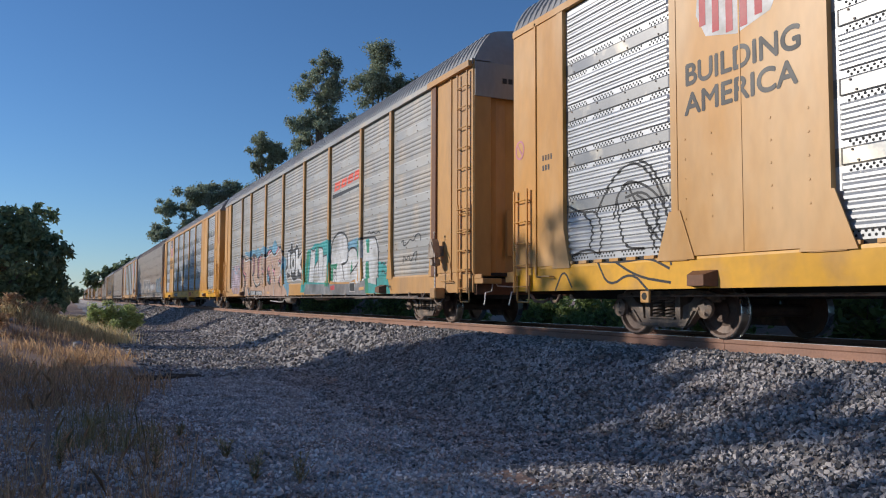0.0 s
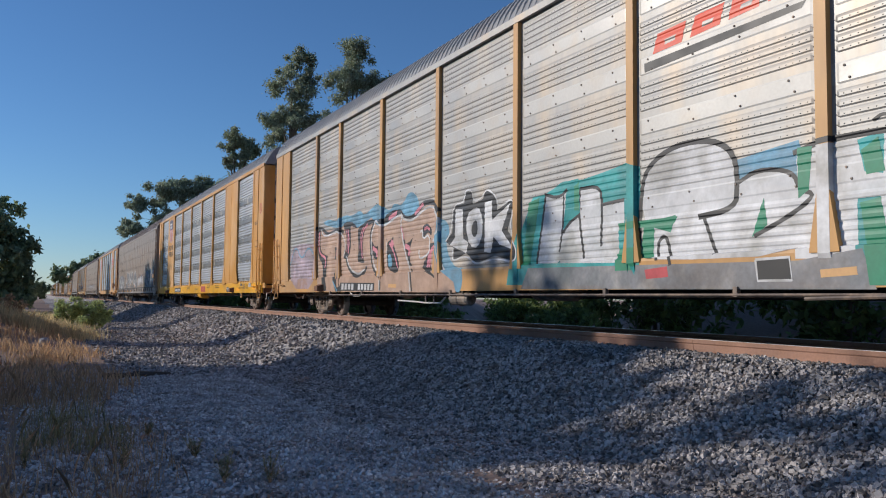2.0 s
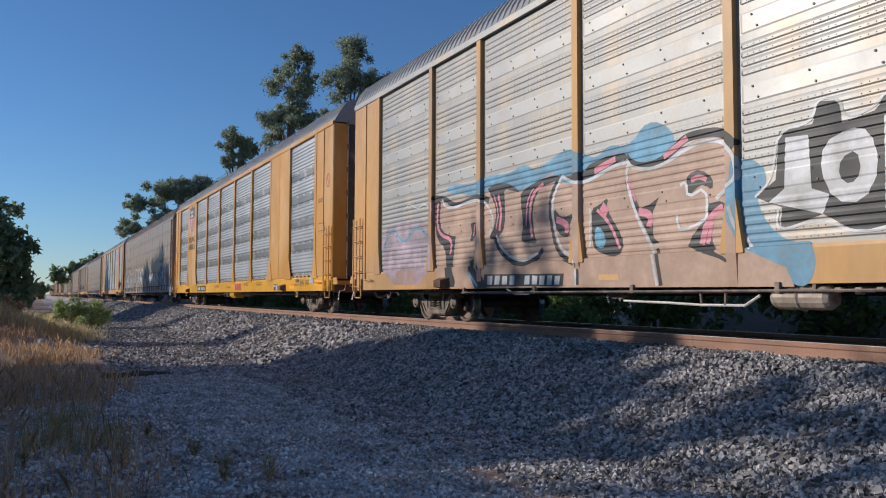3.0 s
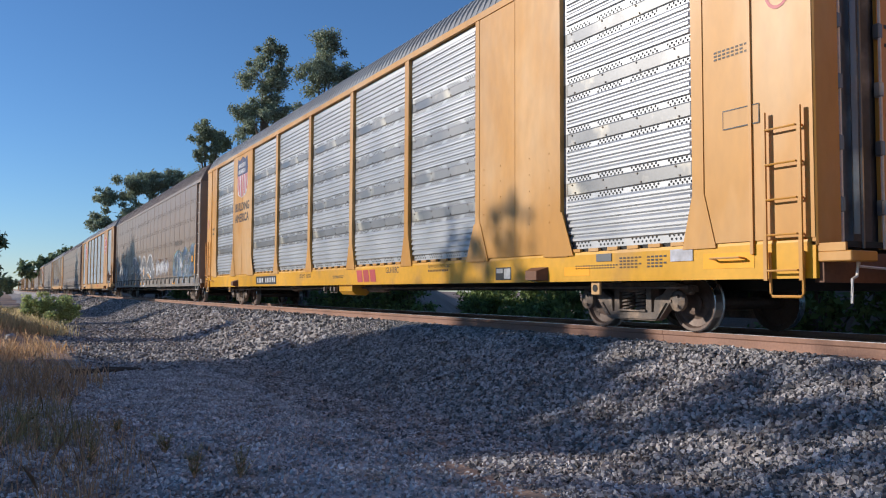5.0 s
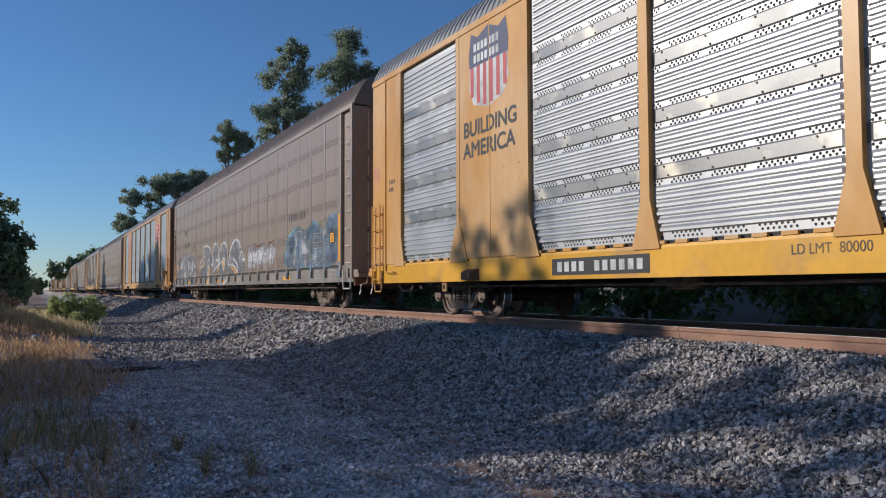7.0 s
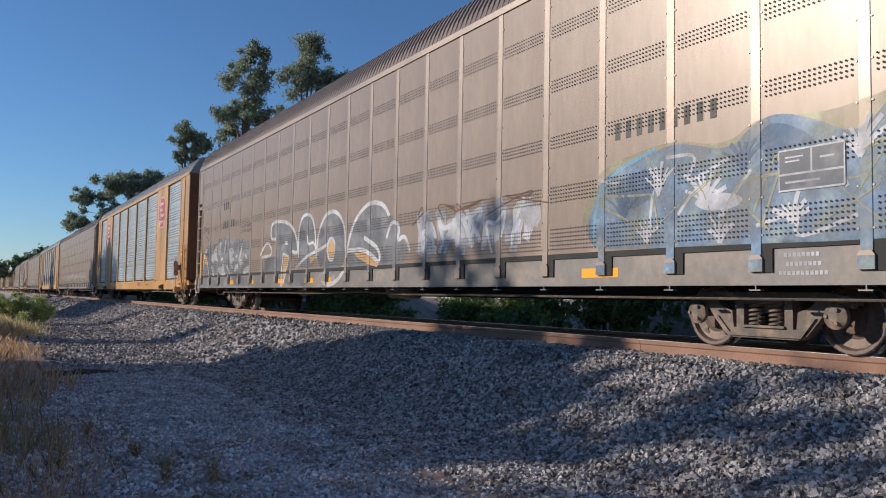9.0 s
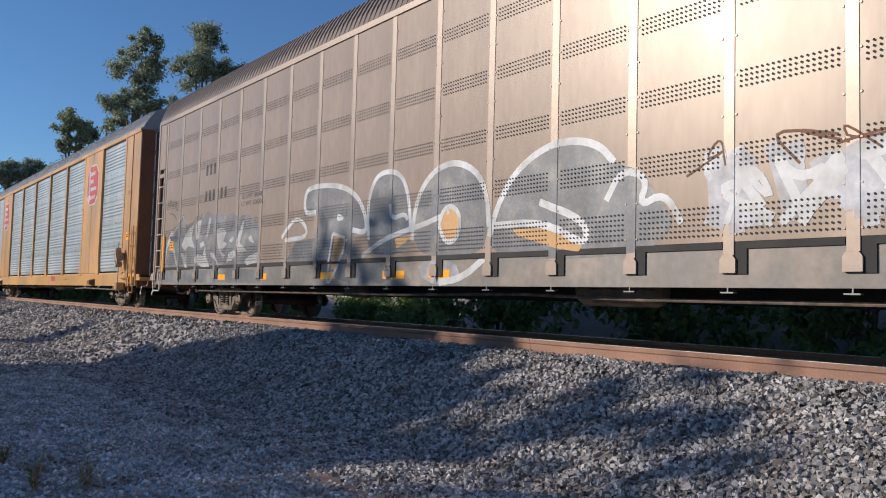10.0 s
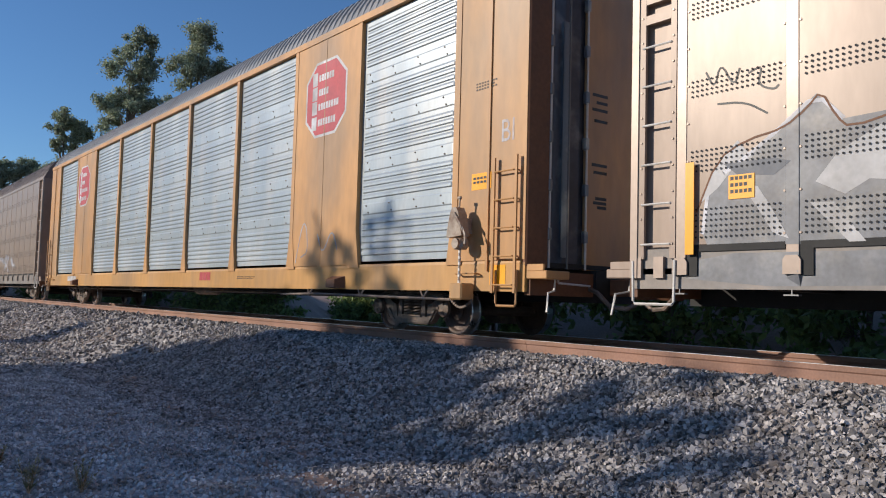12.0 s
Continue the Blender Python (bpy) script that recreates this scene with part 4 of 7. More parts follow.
# ---- plants ----
def leaf_cloud(clumps, count, size, rng, shape=None):
    """Many small bent leaves spread over the shells of clumps (x, y, z, radius)."""
    cl = np.array(clumps, float)
    wts = cl[:, 3] ** 2
    pick = rng.choice(len(cl), count, p=wts / wts.sum())
    d = rng.normal(size=(count, 3))
    d /= np.linalg.norm(d, axis=1)[:, None]
    r = cl[pick, 3] * np.abs(rng.normal(0.55, 0.38, count))
    c = cl[pick, :3] + d * r[:, None] * (1, 1, 0.8)
    u = rng.normal(size=(count, 3))
    u /= np.linalg.norm(u, axis=1)[:, None]
    w = np.cross(u, rng.normal(size=(count, 3)))
    w /= np.linalg.norm(w, axis=1)[:, None]
    s = size * rng.uniform(0.6, 1.4, (count, 1))
    v = np.stack([c - u * s, c + w * s * 0.45, c + u * s + np.array((0, 0, -0.3)) * s, c - w * s * 0.45], 1).reshape(-1, 3)
    return v


def leaf_mesh(name, v, mat):
    n = len(v) // 4
    me = bpy.data.meshes.new(name)
    me.vertices.add(len(v)), me.loops.add(len(v)), me.polygons.add(n)
    me.vertices.foreach_set("co", v.ravel().astype(np.float32))
    me.loops.foreach_set("vertex_index", np.arange(len(v), dtype=np.int32))
    me.polygons.foreach_set("loop_start", np.arange(0, len(v), 4, dtype=np.int32))
    me.materials.append(mat)
    me.update(calc_edges=True)
    return me


def tree(label, x, y, z, height, lobes, leaves, size, seed, mat="leaf", trunk_r=0.35, name="tree", category="tree"):
    """lobes: (dx, dy, z, radius) of the crown's main masses, each broken into clumps."""
    rng = np.random.default_rng(seed)
    ob = thing(name, label, category)
    ob.location = (x, y, z)
    s = Shape()
    top = max(l[2] for l in lobes)
    bend = rng.normal(0, 0.03 * height, (5, 2))
    path = [(bend[i][0] * i / 4, bend[i][1] * i / 4, height * 0.8 * i / 4) for i in range(5)]
    s.tube([(0, 0, -0.3)] + path[1:], [trunk_r * 1.3] + [trunk_r * (1 - 0.2 * i) for i in range(1, 5)], 8)
    clumps = []
    for dx, dy, lz, lr in lobes:
        k = max(0.15, min(0.75, (lz - lr) / height))
        i = min(3, int(k * 4 / 0.8))
        p0 = Vector(path[i])
        p1 = Vector((dx, dy, lz))
        s.tube([p0, p0.lerp(p1, 0.5) + Vector((0, 0, 0.08 * height)) * rng.uniform(-0.3, 0.6), p1], [trunk_r * 0.4, trunk_r * 0.25, trunk_r * 0.1], 6)
        for _ in range(20):
            d = rng.normal(size=3)
            d /= np.linalg.norm(d)
            q = np.array(p1) + d * lr * rng.uniform(0.25, 1.1) * (1, 1, 0.85)
            clumps.append((*q, lr * rng.uniform(0.2, 0.45)))
            s.tube([p1, Vector(q)], [trunk_r * 0.09, trunk_r * 0.03], 4)
    part("trunk", s, M["bark"], ob, "", None, True)
    part("crown", leaf_mesh("crown", leaf_cloud(clumps, leaves, size, rng), M[mat]), None, ob)
    return ob


# tall trees behind the train
tree("tall open-crowned eucalyptus tree behind the train", 20.0, 70, -1.3, 23, [(-0.2, 0, 20.5, 2.1), (0.3, 0, 23.0, 1.5), (1.0, 0, 21.6, 1.2), (-0.8, 1, 17.5, 1.9), (0.8, 0, 17.8, 1.6), (-0.5, 0, 14.5, 2.2), (0.5, 1, 12, 2.4)], 38000, 0.125, 1)
tree("tall eucalyptus tree with two rounded tops", 26.4, 72, -0.6, 26, [(0.2, 0, 24.6, 2.0), (-0.8, 0, 21.8, 2.0), (1.2, 0, 21.8, 1.8), (3.2, 0, 21.6, 1.9), (4.6, 0, 21.9, 1.1), (5.3, 0, 21.2, 0.8), (0.3, 0, 18.5, 2.4), (-2.6, 0, 17.2, 1.6), (2.5, 1, 17.5, 2.2)], 46000, 0.125, 2)
tree("lower leafy tree behind the train", 16.7, 75, -0.4, 16, [(-0.9, 0, 15.4, 1.3), (0.5, 0, 14.6, 1.5), (-1.3, 0, 13.6, 0.9), (1.6, 0, 12.2, 1.5), (0.2, 1, 11.5, 1.8)], 20000, 0.125, 3)
tree("spreading oak tree behind the train", 15.0, 106, -1.3, 16, [(-4.2, 0, 13.2, 1.7), (-1.2, 0, 14.6, 2.0), (1.5, 0, 15.0, 1.9), (4.2, 0, 15.6, 2.0), (-5.0, 0, 10.2, 1.6), (-2.0, 0, 11.2, 2.2), (6.5, 0, 14.5, 2.0)], 34000, 0.16, 4, "leaf")
tree("distant dark tree beyond the train", 8.5, 200, -1.3, 10, [(-4, 0, 6.3, 2.2), (-1, 0, 7.6, 2.4), (2, 0, 8.8, 2.5), (5, 0, 9.5, 2.6), (0, 0, 5, 3)], 5000, 0.5, 5, "dark_leaf")
# dense dark trees beside the track
tree("dense dark green tree beside the track", -4.8, 62, -1.0, 8.0, [(2.6, 0, 2.6, 1.8), (3.1, 0, 4.2, 1.4), (3.7, 0, 3.4, 1.5), (3.4, 0, 5.2, 1.2), (2.2, 0, 6.8, 1.5), (3.8, 0, 1.2, 1.4), (1.4, 0, 5.6, 1.8), (-0.8, 0, 6.8, 1.9), (-3.2, 0, 8.0, 2.6), (-5.5, 0, 8.6, 2.4), (0.6, 0, 6.4, 1.5), (2.4, 0, 5.2, 1.4), (-1.3, 0, 3.8, 2.8), (1.7, 1, 1.4, 2.0), (-4.3, 0, 3.2, 3.0)], 26000, 0.23, 6, "dark_leaf")
for i, (x, y, h) in enumerate([(-9.5, 88, 9), (-8.5, 104, 8), (-9, 121, 10), (-8.5, 139, 8.5), (-9, 158, 9), (-9, 178, 10), (-9.5, 200, 9)]):
    tree("dark green tree in the row along the track", x, y, -1.0, h, [(0, 0, 0.85 * h, 1.6), (0.5, 0, 0.62 * h, 2.0), (-0.8, 0.5, 0.45 * h, 2.3), (0.6, 0, 0.28 * h, 2.2)], 6000, 0.28, 30 + i, "dark_leaf")
# trees off to the left, whose shade lies on the gravel and the cars
for i, (x, y, h, k) in enumerate([(-12, 23.3, 10.2, 1.0), (-12, 24.6, 10.4, 0.85), (-11, 17.8, 7.6, 0.95), (-13, 14.6, 7.6, 1.0), (-11.5, 17.0, 10.0, 0.7), (-13, 12.0, 10.0, 0.7), (-12, 21.2, 9.8, 0.9), (-12, 19.8, 9.5, 0.85), (-12, 25.6, 10.0, 0.75), (-12.5, 14.8, 9.0, 0.7)] ):
    tree("leafy tree casting shade on the gravel path", x, y, -1.08, h, [(0, 0, 0.85 * h, 1.7 * k), (1.2, 1.2, 0.66 * h, 1.9 * k), (-1.2, -1.3, 0.68 * h, 1.9 * k), (0.3, -1.5, 0.45 * h, 2.0 * k), (-0.4, 1.6, 0.42 * h, 1.9 * k), (0, 0, 0.25 * h, 2.0 * k)], 13500 if k >= 0.75 else 2000, 0.27 if k >= 0.75 else 0.2, 50 + i, "leaf", 0.3)
tree("sparse tall sapling whose twigs shade the passing cars", -12.0, 23.2, -1.08, 11.0, [(0, 0.1, 9.2, 0.9), (0.4, 0.9, 9.9, 0.9), (-0.3, -0.8, 9.8, 0.9), (0.3, 0.3, 10.7, 0.9), (0, 1.3, 10.9, 0.8), (0, -0.5, 11.4, 0.7)], 520, 0.15, 65, "leaf", 0.07)
for i, (x, y, h) in enumerate([(-10, 35.6, 8.4), (-10, 49.0, 8.6), (-10, 61.0, 9.0)]):
    tree("slender tree casting a narrow shadow over the ballast", x, y, -1.08, h, [(0, 0, 0.88 * h, 0.7), (0, 0.3, 0.74 * h, 1.0), (0, -0.3, 0.6 * h, 1.0), (0, 0.2, 0.45 * h, 1.0), (0, 0, 0.3 * h, 0.9)], 7000, 0.22, 70 + i, "leaf", 0.16)
for i, (x, y, h) in enumerate([(-3.5, 105, 4.5), (-3.0, 140, 5.0), (-4.5, 180, 6.0), (-3.0, 240, 6.5), (-6.0, 300, 8.0), (1.0, 330, 7.0)]):
    tree("low dark tree beside the track far away", x, y, -1.0, h, [(0, 0, 0.75 * h, 0.25 * h), (0.3 * h, 0, 0.5 * h, 0.3 * h), (-0.3 * h, 0.5, 0.5 * h, 0.3 * h), (0, 0, 0.3 * h, 0.35 * h)], 4000, 0.05 * h, 130 + i, "dark_leaf")
for i, (x, y, h) in enumerate([(-10, 71, 12.2), (-10, 107, 13.6), (-10.5, 168, 13.5)]):
    tree("tall leafy tree whose shade falls on the passing cars", x, y, -1.08, h, [(0, 0, 0.9 * h, 0.9), (0.2, 0.6, 0.8 * h, 1.5), (-0.2, -0.7, 0.76 * h, 1.6), (0, 1.2, 0.62 * h, 2.0), (0, -1.3, 0.58 * h, 2.0), (0, 0, 0.4 * h, 2.2)], 6500, 0.33, 170 + i, "leaf", 0.22)
# tangled bushes beyond the track
for i in range(16):
    y = 6 + i * 4.2
    if i in (3, 4):
        continue
    tree("tangled leafy bush on the far side of the track", 13.2 + 0.6 * math.sin(i * 2.1), y, ground_height(14, y) - 0.1, 2.6, [(0, -1.2, 1.1, 1.1), (0.3, 1.1, 1.2, 1.2), (-0.5, 0, 0.7, 1.0), (0.8, 0.2, 2.0, 1.2), (0.6, -1.6, 2.2, 1.0)], 4500, 0.11, 90 + i, "hedge", 0.06, "bush", "bush")
for i, (x, y) in enumerate([(21.5, 29.5), (22.5, 32.5), (22.0, 35.5), (23.5, 38.5), (24.5, 34.0)]):
    tree("sunlit leafy bush in a gap of the bank", x, y, ground_height(x, y) - 0.1, 2.6, [(0, -1.0, 1.0, 1.1), (0.3, 1.1, 1.2, 1.2), (-0.5, 0, 0.7, 1.0), (0.8, 0.2, 2.0, 1.2)], 4500, 0.11, 190 + i, "hedge", 0.06, "bush", "bush")
tree("grey-green shrub in the dry grass", 1.5, 36, -1.05, 1.5, [(0, 0, 1.05, 0.5), (0.6, 0, 0.95, 0.5), (-0.6, 0.3, 0.8, 0.5), (0.2, -0.3, 0.6, 0.55), (0.95, 0, 0.6, 0.45)], 9000, 0.06, 8, "shrub", 0.03, "shrub", "shrub")
tree("dark green low shrub in the dry grass", 0.0, 34, -1.0, 0.9, [(0, 0, 0.4, 0.4), (0.5, 0, 0.35, 0.35), (-0.4, 0, 0.3, 0.35)], 2600, 0.06, 9, "weed", 0.02, "shrub", "shrub")

for i, (x, y) in enumerate([(-2.6, 27.0), (-1.7, 28.5), (-3.3, 29.0), (-0.9, 30.0), (-2.2, 25.5)]):
    tree("dry brown bush on the weedy bank", x, y, ground_height(x, y) - 0.05, 0.9, [(0, 0, 0.5, 0.35), (0.3, 0, 0.4, 0.3), (-0.3, 0.1, 0.4, 0.3), (0.05, 0, 0.75, 0.2)], 1800, 0.05, 150 + i, "dry_grass", 0.02, "dry_bush", "bush")


def blades(name, label, count, place, h0, h1, mat, width=0.006, lean=0.25, seed=3):
    """Grass: tapering bent blades in tufts; place(rng, n) gives their feet."""
    rng = np.random.default_rng(seed)
    px, py = place(rng, count)
    n = len(px)
    pz = np.array([ground_height(a, b) for a, b in zip(px, py)]) - 0.01
    h = rng.uniform(h0, h1, n)
    a = rng.uniform(0, 6.28, n)
    lx, ly = rng.normal(0, lean, n) * h, rng.normal(0, lean, n) * h
    w = width * (1 + 0.03 * py)
    wx, wy = np.cos(a) * w, np.sin(a) * w
    P = lambda kx, ky, kz, s: np.stack([px + lx * kx + wx * s, py + ly * kx + wy * s, pz + h * kz], -1)
    v = np.stack([P(0, 0, 0, -1), P(0, 0, 0, 1), P(0.35, 0, 0.6, 0.8), P(1, 0, 1, 0.1), P(0.35, 0, 0.6, -0.8)], 1).reshape(-1, 3)
    me = bpy.data.meshes.new(name)
    me.vertices.add(5 * n), me.loops.add(5 * n), me.polygons.add(n)
    me.vertices.foreach_set("co", v.ravel().astype(np.float32))
    me.loops.foreach_set("vertex_index", np.arange(5 * n, dtype=np.int32))
    me.polygons.foreach_set("loop_start", np.arange(0, 5 * n, 5, dtype=np.int32))
    me.materials.append(M[mat])
    me.update(calc_edges=True)
    return tagged(new(name, me), label, "grass", "", "stuff")


def tufted(x0, x1, y0, y1, tufts, spread, edge=True):
    def place(rng, n):
        tx, ty = rng.uniform(x0, x1, tufts), y0 + (y1 - y0) * rng.uniform(0, 1, tufts) ** 1.5
        if edge:
            keep = tx < 1.25 + 0.5 * np.sin(ty * 0.9) - 0.055 * np.maximum(0, 14 - ty)
            tx, ty = tx[keep], ty[keep]
        k = rng.integers(0, len(tx), n)
        return tx[k] + rng.normal(0, spread, n), ty[k] + rng.normal(0, spread, n)
    return place


blades("dry_grass", "rust-brown dry grass beside the gravel path", 9000, tufted(-4, 1.5, 13, 28, 700, 0.17), 0.08, 0.34, "dry_grass", 0.005, 0.3, 3)
blades("straw_grass", "pale straw-coloured tall grass along the bank", 34000, tufted(-9, 2.2, 28, 62, 1500, 0.25), 0.2, 0.62, "straw_grass", 0.006, 0.25, 4)
blades("sparse_grass", "sparse dry stalks between the gravel stones", 2600, tufted(-1.8, 1.1, 6.2, 14, 200, 0.09), 0.06, 0.30, "dry_grass", 0.003, 0.3, 5)
blades("green_grass", "low green weeds at the path's edge", 650, tufted(-0.1, 0.75, 8.8, 11.6, 22, 0.09), 0.10, 0.38, "weed", 0.0025, 0.25, 6)


def weed_plant(x, y, h, seed):
    """A small upright weed: a stalk with many narrow leaves."""
    rng = random.Random(seed)
    ob = thing("weed", "small upright yellow-green weed growing in gravel", "weed", "weeds in the gravel")
    ob.location = (x, y, ground_height(x, y) - 0.01)
    st, lf = Shape(), Shape()
    for k in range(7):
        dx, dy, hh = rng.gauss(0, 0.05), rng.gauss(0, 0.05), h * rng.uniform(0.55, 1)
        st.tube([(0, 0, 0), (dx * 0.5, dy * 0.5, hh * 0.5), (dx, dy, hh)], [0.004, 0.003, 0.001], 4)
        for j in range(22):
            t = rng.uniform(0.15, 1)
            a = rng.uniform(0, 6.28)
            l = 0.05 * (1.2 - t) + 0.02
            p = Vector((dx * t, dy * t, hh * t))
            o = Vector((math.cos(a) * l, math.sin(a) * l, l * 0.7))
            q = Vector((-math.sin(a), math.cos(a), 0)) * 0.005
            lf.add([p - q, p + q, p + o + q * 0.4, p + o - q * 0.4], [(0, 1, 2, 3)])
    tagged(part("stalk", st, M["dry_grass"], ob), kind="stuff")
    tagged(part("leaf", lf, M["weed"], ob), kind="stuff")


for i, (x, y, h) in enumerate([(0.66, 7.7, 0.46), (1.40, 6.95, 0.34), (1.76, 6.85, 0.30), (1.36, 8.1, 0.22), (0.3, 9.2, 0.4), (-0.1, 8.2, 0.3), (1.1, 9.6, 0.2)]):
    weed_plant(x, y, h, i)

for x, y, l, a in ((1.5, 16.4, 0.42, 12), (2.0, 16.7, 0.36, -8)):
    s = Shape().box(-l, l, -0.07, 0.07, 0.0, 0.11, 0, 0.025)
    ob = thing("broken_tie", "dark broken piece of wood lying on gravel", "wood piece", "", "", s, M["tie_wood"])
    ob.matrix_basis = pose(x, y, ground_height(x, y) - 0.01, 0, 3, a)
for i in range(26):
    rng = random.Random(i)
    x, y = rng.uniform(-4.2, 0.3), rng.uniform(25, 31)
    s = Shape()
    r = rng.uniform(0.06, 0.22)
    pts = [(rng.gauss(0, 1), rng.gauss(0, 1), rng.gauss(0, 0.7)) for _ in range(16)]
    bmr = bmesh.new()
    for p in pts:
        bmr.verts.new(Vector(p).normalized() * r * rng.uniform(0.8, 1.1))
    bmesh.ops.convex_hull(bmr, input=bmr.verts)
    me = bpy.data.meshes.new("rock")
    bmr.to_mesh(me)
    bmr.free()
    me.materials.append(M["stone"])
    ob = tagged(new("rock", me), "rough grey rock half sunk in the weedy bank", "rock", "rocks on the bank")
    ob.location = (x, y, ground_height(x, y) + r * 0.2)


# ---- paint and markings ----
LAYER = [0]


def draped(shape, car, lift):
    """Lays a flat painted shape on the ribs, posts and sill of a car's near side."""
    prof, posts, pw, sill_top, sill_x, post_x = FACES[car.name]
    bm = bmesh.new()
    vs = [bm.verts.new(p) for p in shape.v]
    for f in shape.f:
        bm.faces.new([vs[i] for i in f])
    bm.normal_update()
    bmesh.ops.triangulate(bm, faces=bm.faces[:])
    ys, zs = [p[1] for p in shape.v], [p[2] for p in shape.v]
    cuts = [((0, 0, z + d), (0, 0, 1)) for _, z in prof for d in (0,) if min(zs) < z < max(zs)]
    if min(zs) < sill_top < max(zs):
        cuts += [((0, 0, sill_top - 0.001), (0, 0, 1)), ((0, 0, sill_top + 0.012), (0, 0, 1))]
    foot = abs(post_x - SIDE - 0.006) < 1e-6
    if foot and min(zs) < 1.003 < max(zs):
        cuts.append(((0, 0, 1.003), (0, 0, 1)))
    for y in posts:
        for e in (-pw / 2 - 0.006, -pw / 2, pw / 2, pw / 2 + 0.006):
            if min(ys) < y + e < max(ys):
                cuts.append(((0, y + e, 0), (0, 1, 0)))
    for co, no in cuts:
        bmesh.ops.bisect_plane(bm, geom=bm.verts[:] + bm.edges[:] + bm.faces[:], plane_co=co, plane_no=no, dist=1e-5)
    pz, px = [z for _, z in prof], [x for x, _ in prof]
    LAYER[0] = (LAYER[0] + 1) % 8
    off = 0.0012 + 0.0009 * lift + 0.0001 * LAYER[0]
    for v in bm.verts:
        if any(abs(v.co.y - y) <= pw / 2 + 0.003 for y in posts) and v.co.z > sill_top - (0.28 if foot else 0.06):
            x = post_x - (0.018 if foot and v.co.z < 1.003 else 0)
        elif v.co.z < sill_top:
            x = sill_x
        else:
            x = float(np.interp(v.co.z, pz, px))
        v.co.x = x - off - (SIDE - v.co.x)
    me = bpy.data.meshes.new("graffiti")
    bm.to_mesh(me)
    bm.free()
    return me


def spray(car, mat, outline, smooth, lift=0):
    me = draped(decal(outline, 0.0, smooth), car, lift)
    me.materials.append(M[mat])
    part("graffiti", me, None, car)


def line(car, mat, pts, w, smooth=2, lift=0):
    me = draped(stroke(pts, w, 0.0, False, smooth), car, lift)
    me.materials.append(M[mat])
    part("graffiti", me, None, car)


spray(car_b, "sky_paint", [(8.88, 2.48), (8.49, 2.63), (7.65, 2.48), (7.1, 2.62), (6.48, 2.52), (6.0, 2.65), (5.64, 2.45), (4.88, 2.72), (4.45, 2.56), (4.13, 2.43), (3.84, 2.6), (3.45, 2.47), (3.07, 2.79), (2.62, 2.59), (2.55, 2.28), (3.45, 2.15), (4.88, 2.09), (6.68, 2.19)], 2, lift=0)
spray(car_b, "sky_paint", [(1.77, 2.06), (1.31, 2.01), (1.16, 1.74), (1.36, 1.6), (1.19, 1.26), (0.9, 1.06), (0.63, 1.09), (0.56, 0.84), (0.66, 0.61), (0.85, 0.62), (0.95, 0.81), (1.53, 1.01), (1.79, 1.37)], 2, lift=0)
spray(car_b, "lilac", [(12.04, 2.02), (10.44, 2.09), (9.33, 1.95), (9.31, 0.73), (11.73, 0.75)], 1, lift=0)
spray(car_b, "peach", [(9.36, 2.36), (7.88, 2.29), (7.27, 2.31), (6.99, 2.4), (6.13, 2.2), (5.21, 2.38), (4.88, 2.18), (4.35, 2.12), (3.58, 2.31), (3.26, 2.2), (2.72, 2.21), (2.17, 2.39), (1.82, 2.33), (1.63, 2.11), (1.66, 1.84), (1.78, 1.71), (1.71, 1.36), (1.51, 1.04), (0.93, 0.81), (0.83, 0.61), (9.04, 0.66)], 0, lift=1)
line(car_b, "ink", [(9.28, 2.44), (8.79, 2.37), (8.48, 2.21), (8.1, 2.19), (7.77, 2.26), (7.36, 2.25), (7.12, 2.16)], 0.1, 2, lift=2)
line(car_b, "white", [(8.91, 2.36), (8.83, 2.22), (8.43, 2.15), (7.77, 2.22), (7.36, 2.2), (7.06, 1.99), (6.96, 1.75), (7.12, 1.57)], 0.05, 2, lift=4)
spray(car_b, "ink", [(9.28, 2.44), (8.96, 2.38), (9.03, 2.03), (8.95, 1.75), (8.43, 1.61), (8.36, 1.65), (8.43, 1.29), (8.49, 1.08), (8.24, 0.67), (8.65, 0.68), (8.75, 1.09), (8.78, 1.41), (9.15, 1.6), (9.25, 1.99)], 1, lift=3)
line(car_b, "pink", [(9.1, 2.31), (9.15, 1.87), (8.95, 1.66), (8.5, 1.57), (8.57, 1.29)], 0.07, 2, lift=4)
spray(car_b, "ink", [(7.81, 1.82), (7.56, 1.82), (7.52, 1.7), (7.66, 1.51), (7.81, 1.48), (7.73, 1.68)], 1, lift=3)
line(car_b, "pink", [(7.62, 1.79), (7.68, 1.58)], 0.04, 2, lift=4)
spray(car_b, "ink", [(7.81, 1.14), (7.52, 1.2), (7.39, 0.94), (7.12, 0.65), (7.56, 0.65), (7.81, 0.95)], 0, lift=3)
line(car_b, "pink", [(7.62, 1.13), (7.35, 0.79)], 0.06, 2, lift=4)
line(car_b, "sky_paint", [(7.79, 0.93), (7.45, 0.67)], 0.06, 2, lift=4)
spray(car_b, "ink", [(7.2, 2.41), (6.59, 2.41), (6.32, 2.31), (6.1, 2.19), (6.32, 2.23), (6.63, 2.31), (6.59, 2.06), (6.59, 1.68), (6.78, 1.5), (7, 1.47), (7.12, 1.52), (6.93, 1.7), (6.87, 1.99), (7.04, 2.22)], 1, lift=3)
line(car_b, "pink", [(6.81, 2.22), (6.7, 1.92), (6.78, 1.61)], 0.06, 2, lift=4)
line(car_b, "pink", [(6.96, 2.24), (6.79, 1.93), (6.89, 1.65)], 0.03, 2, lift=4)
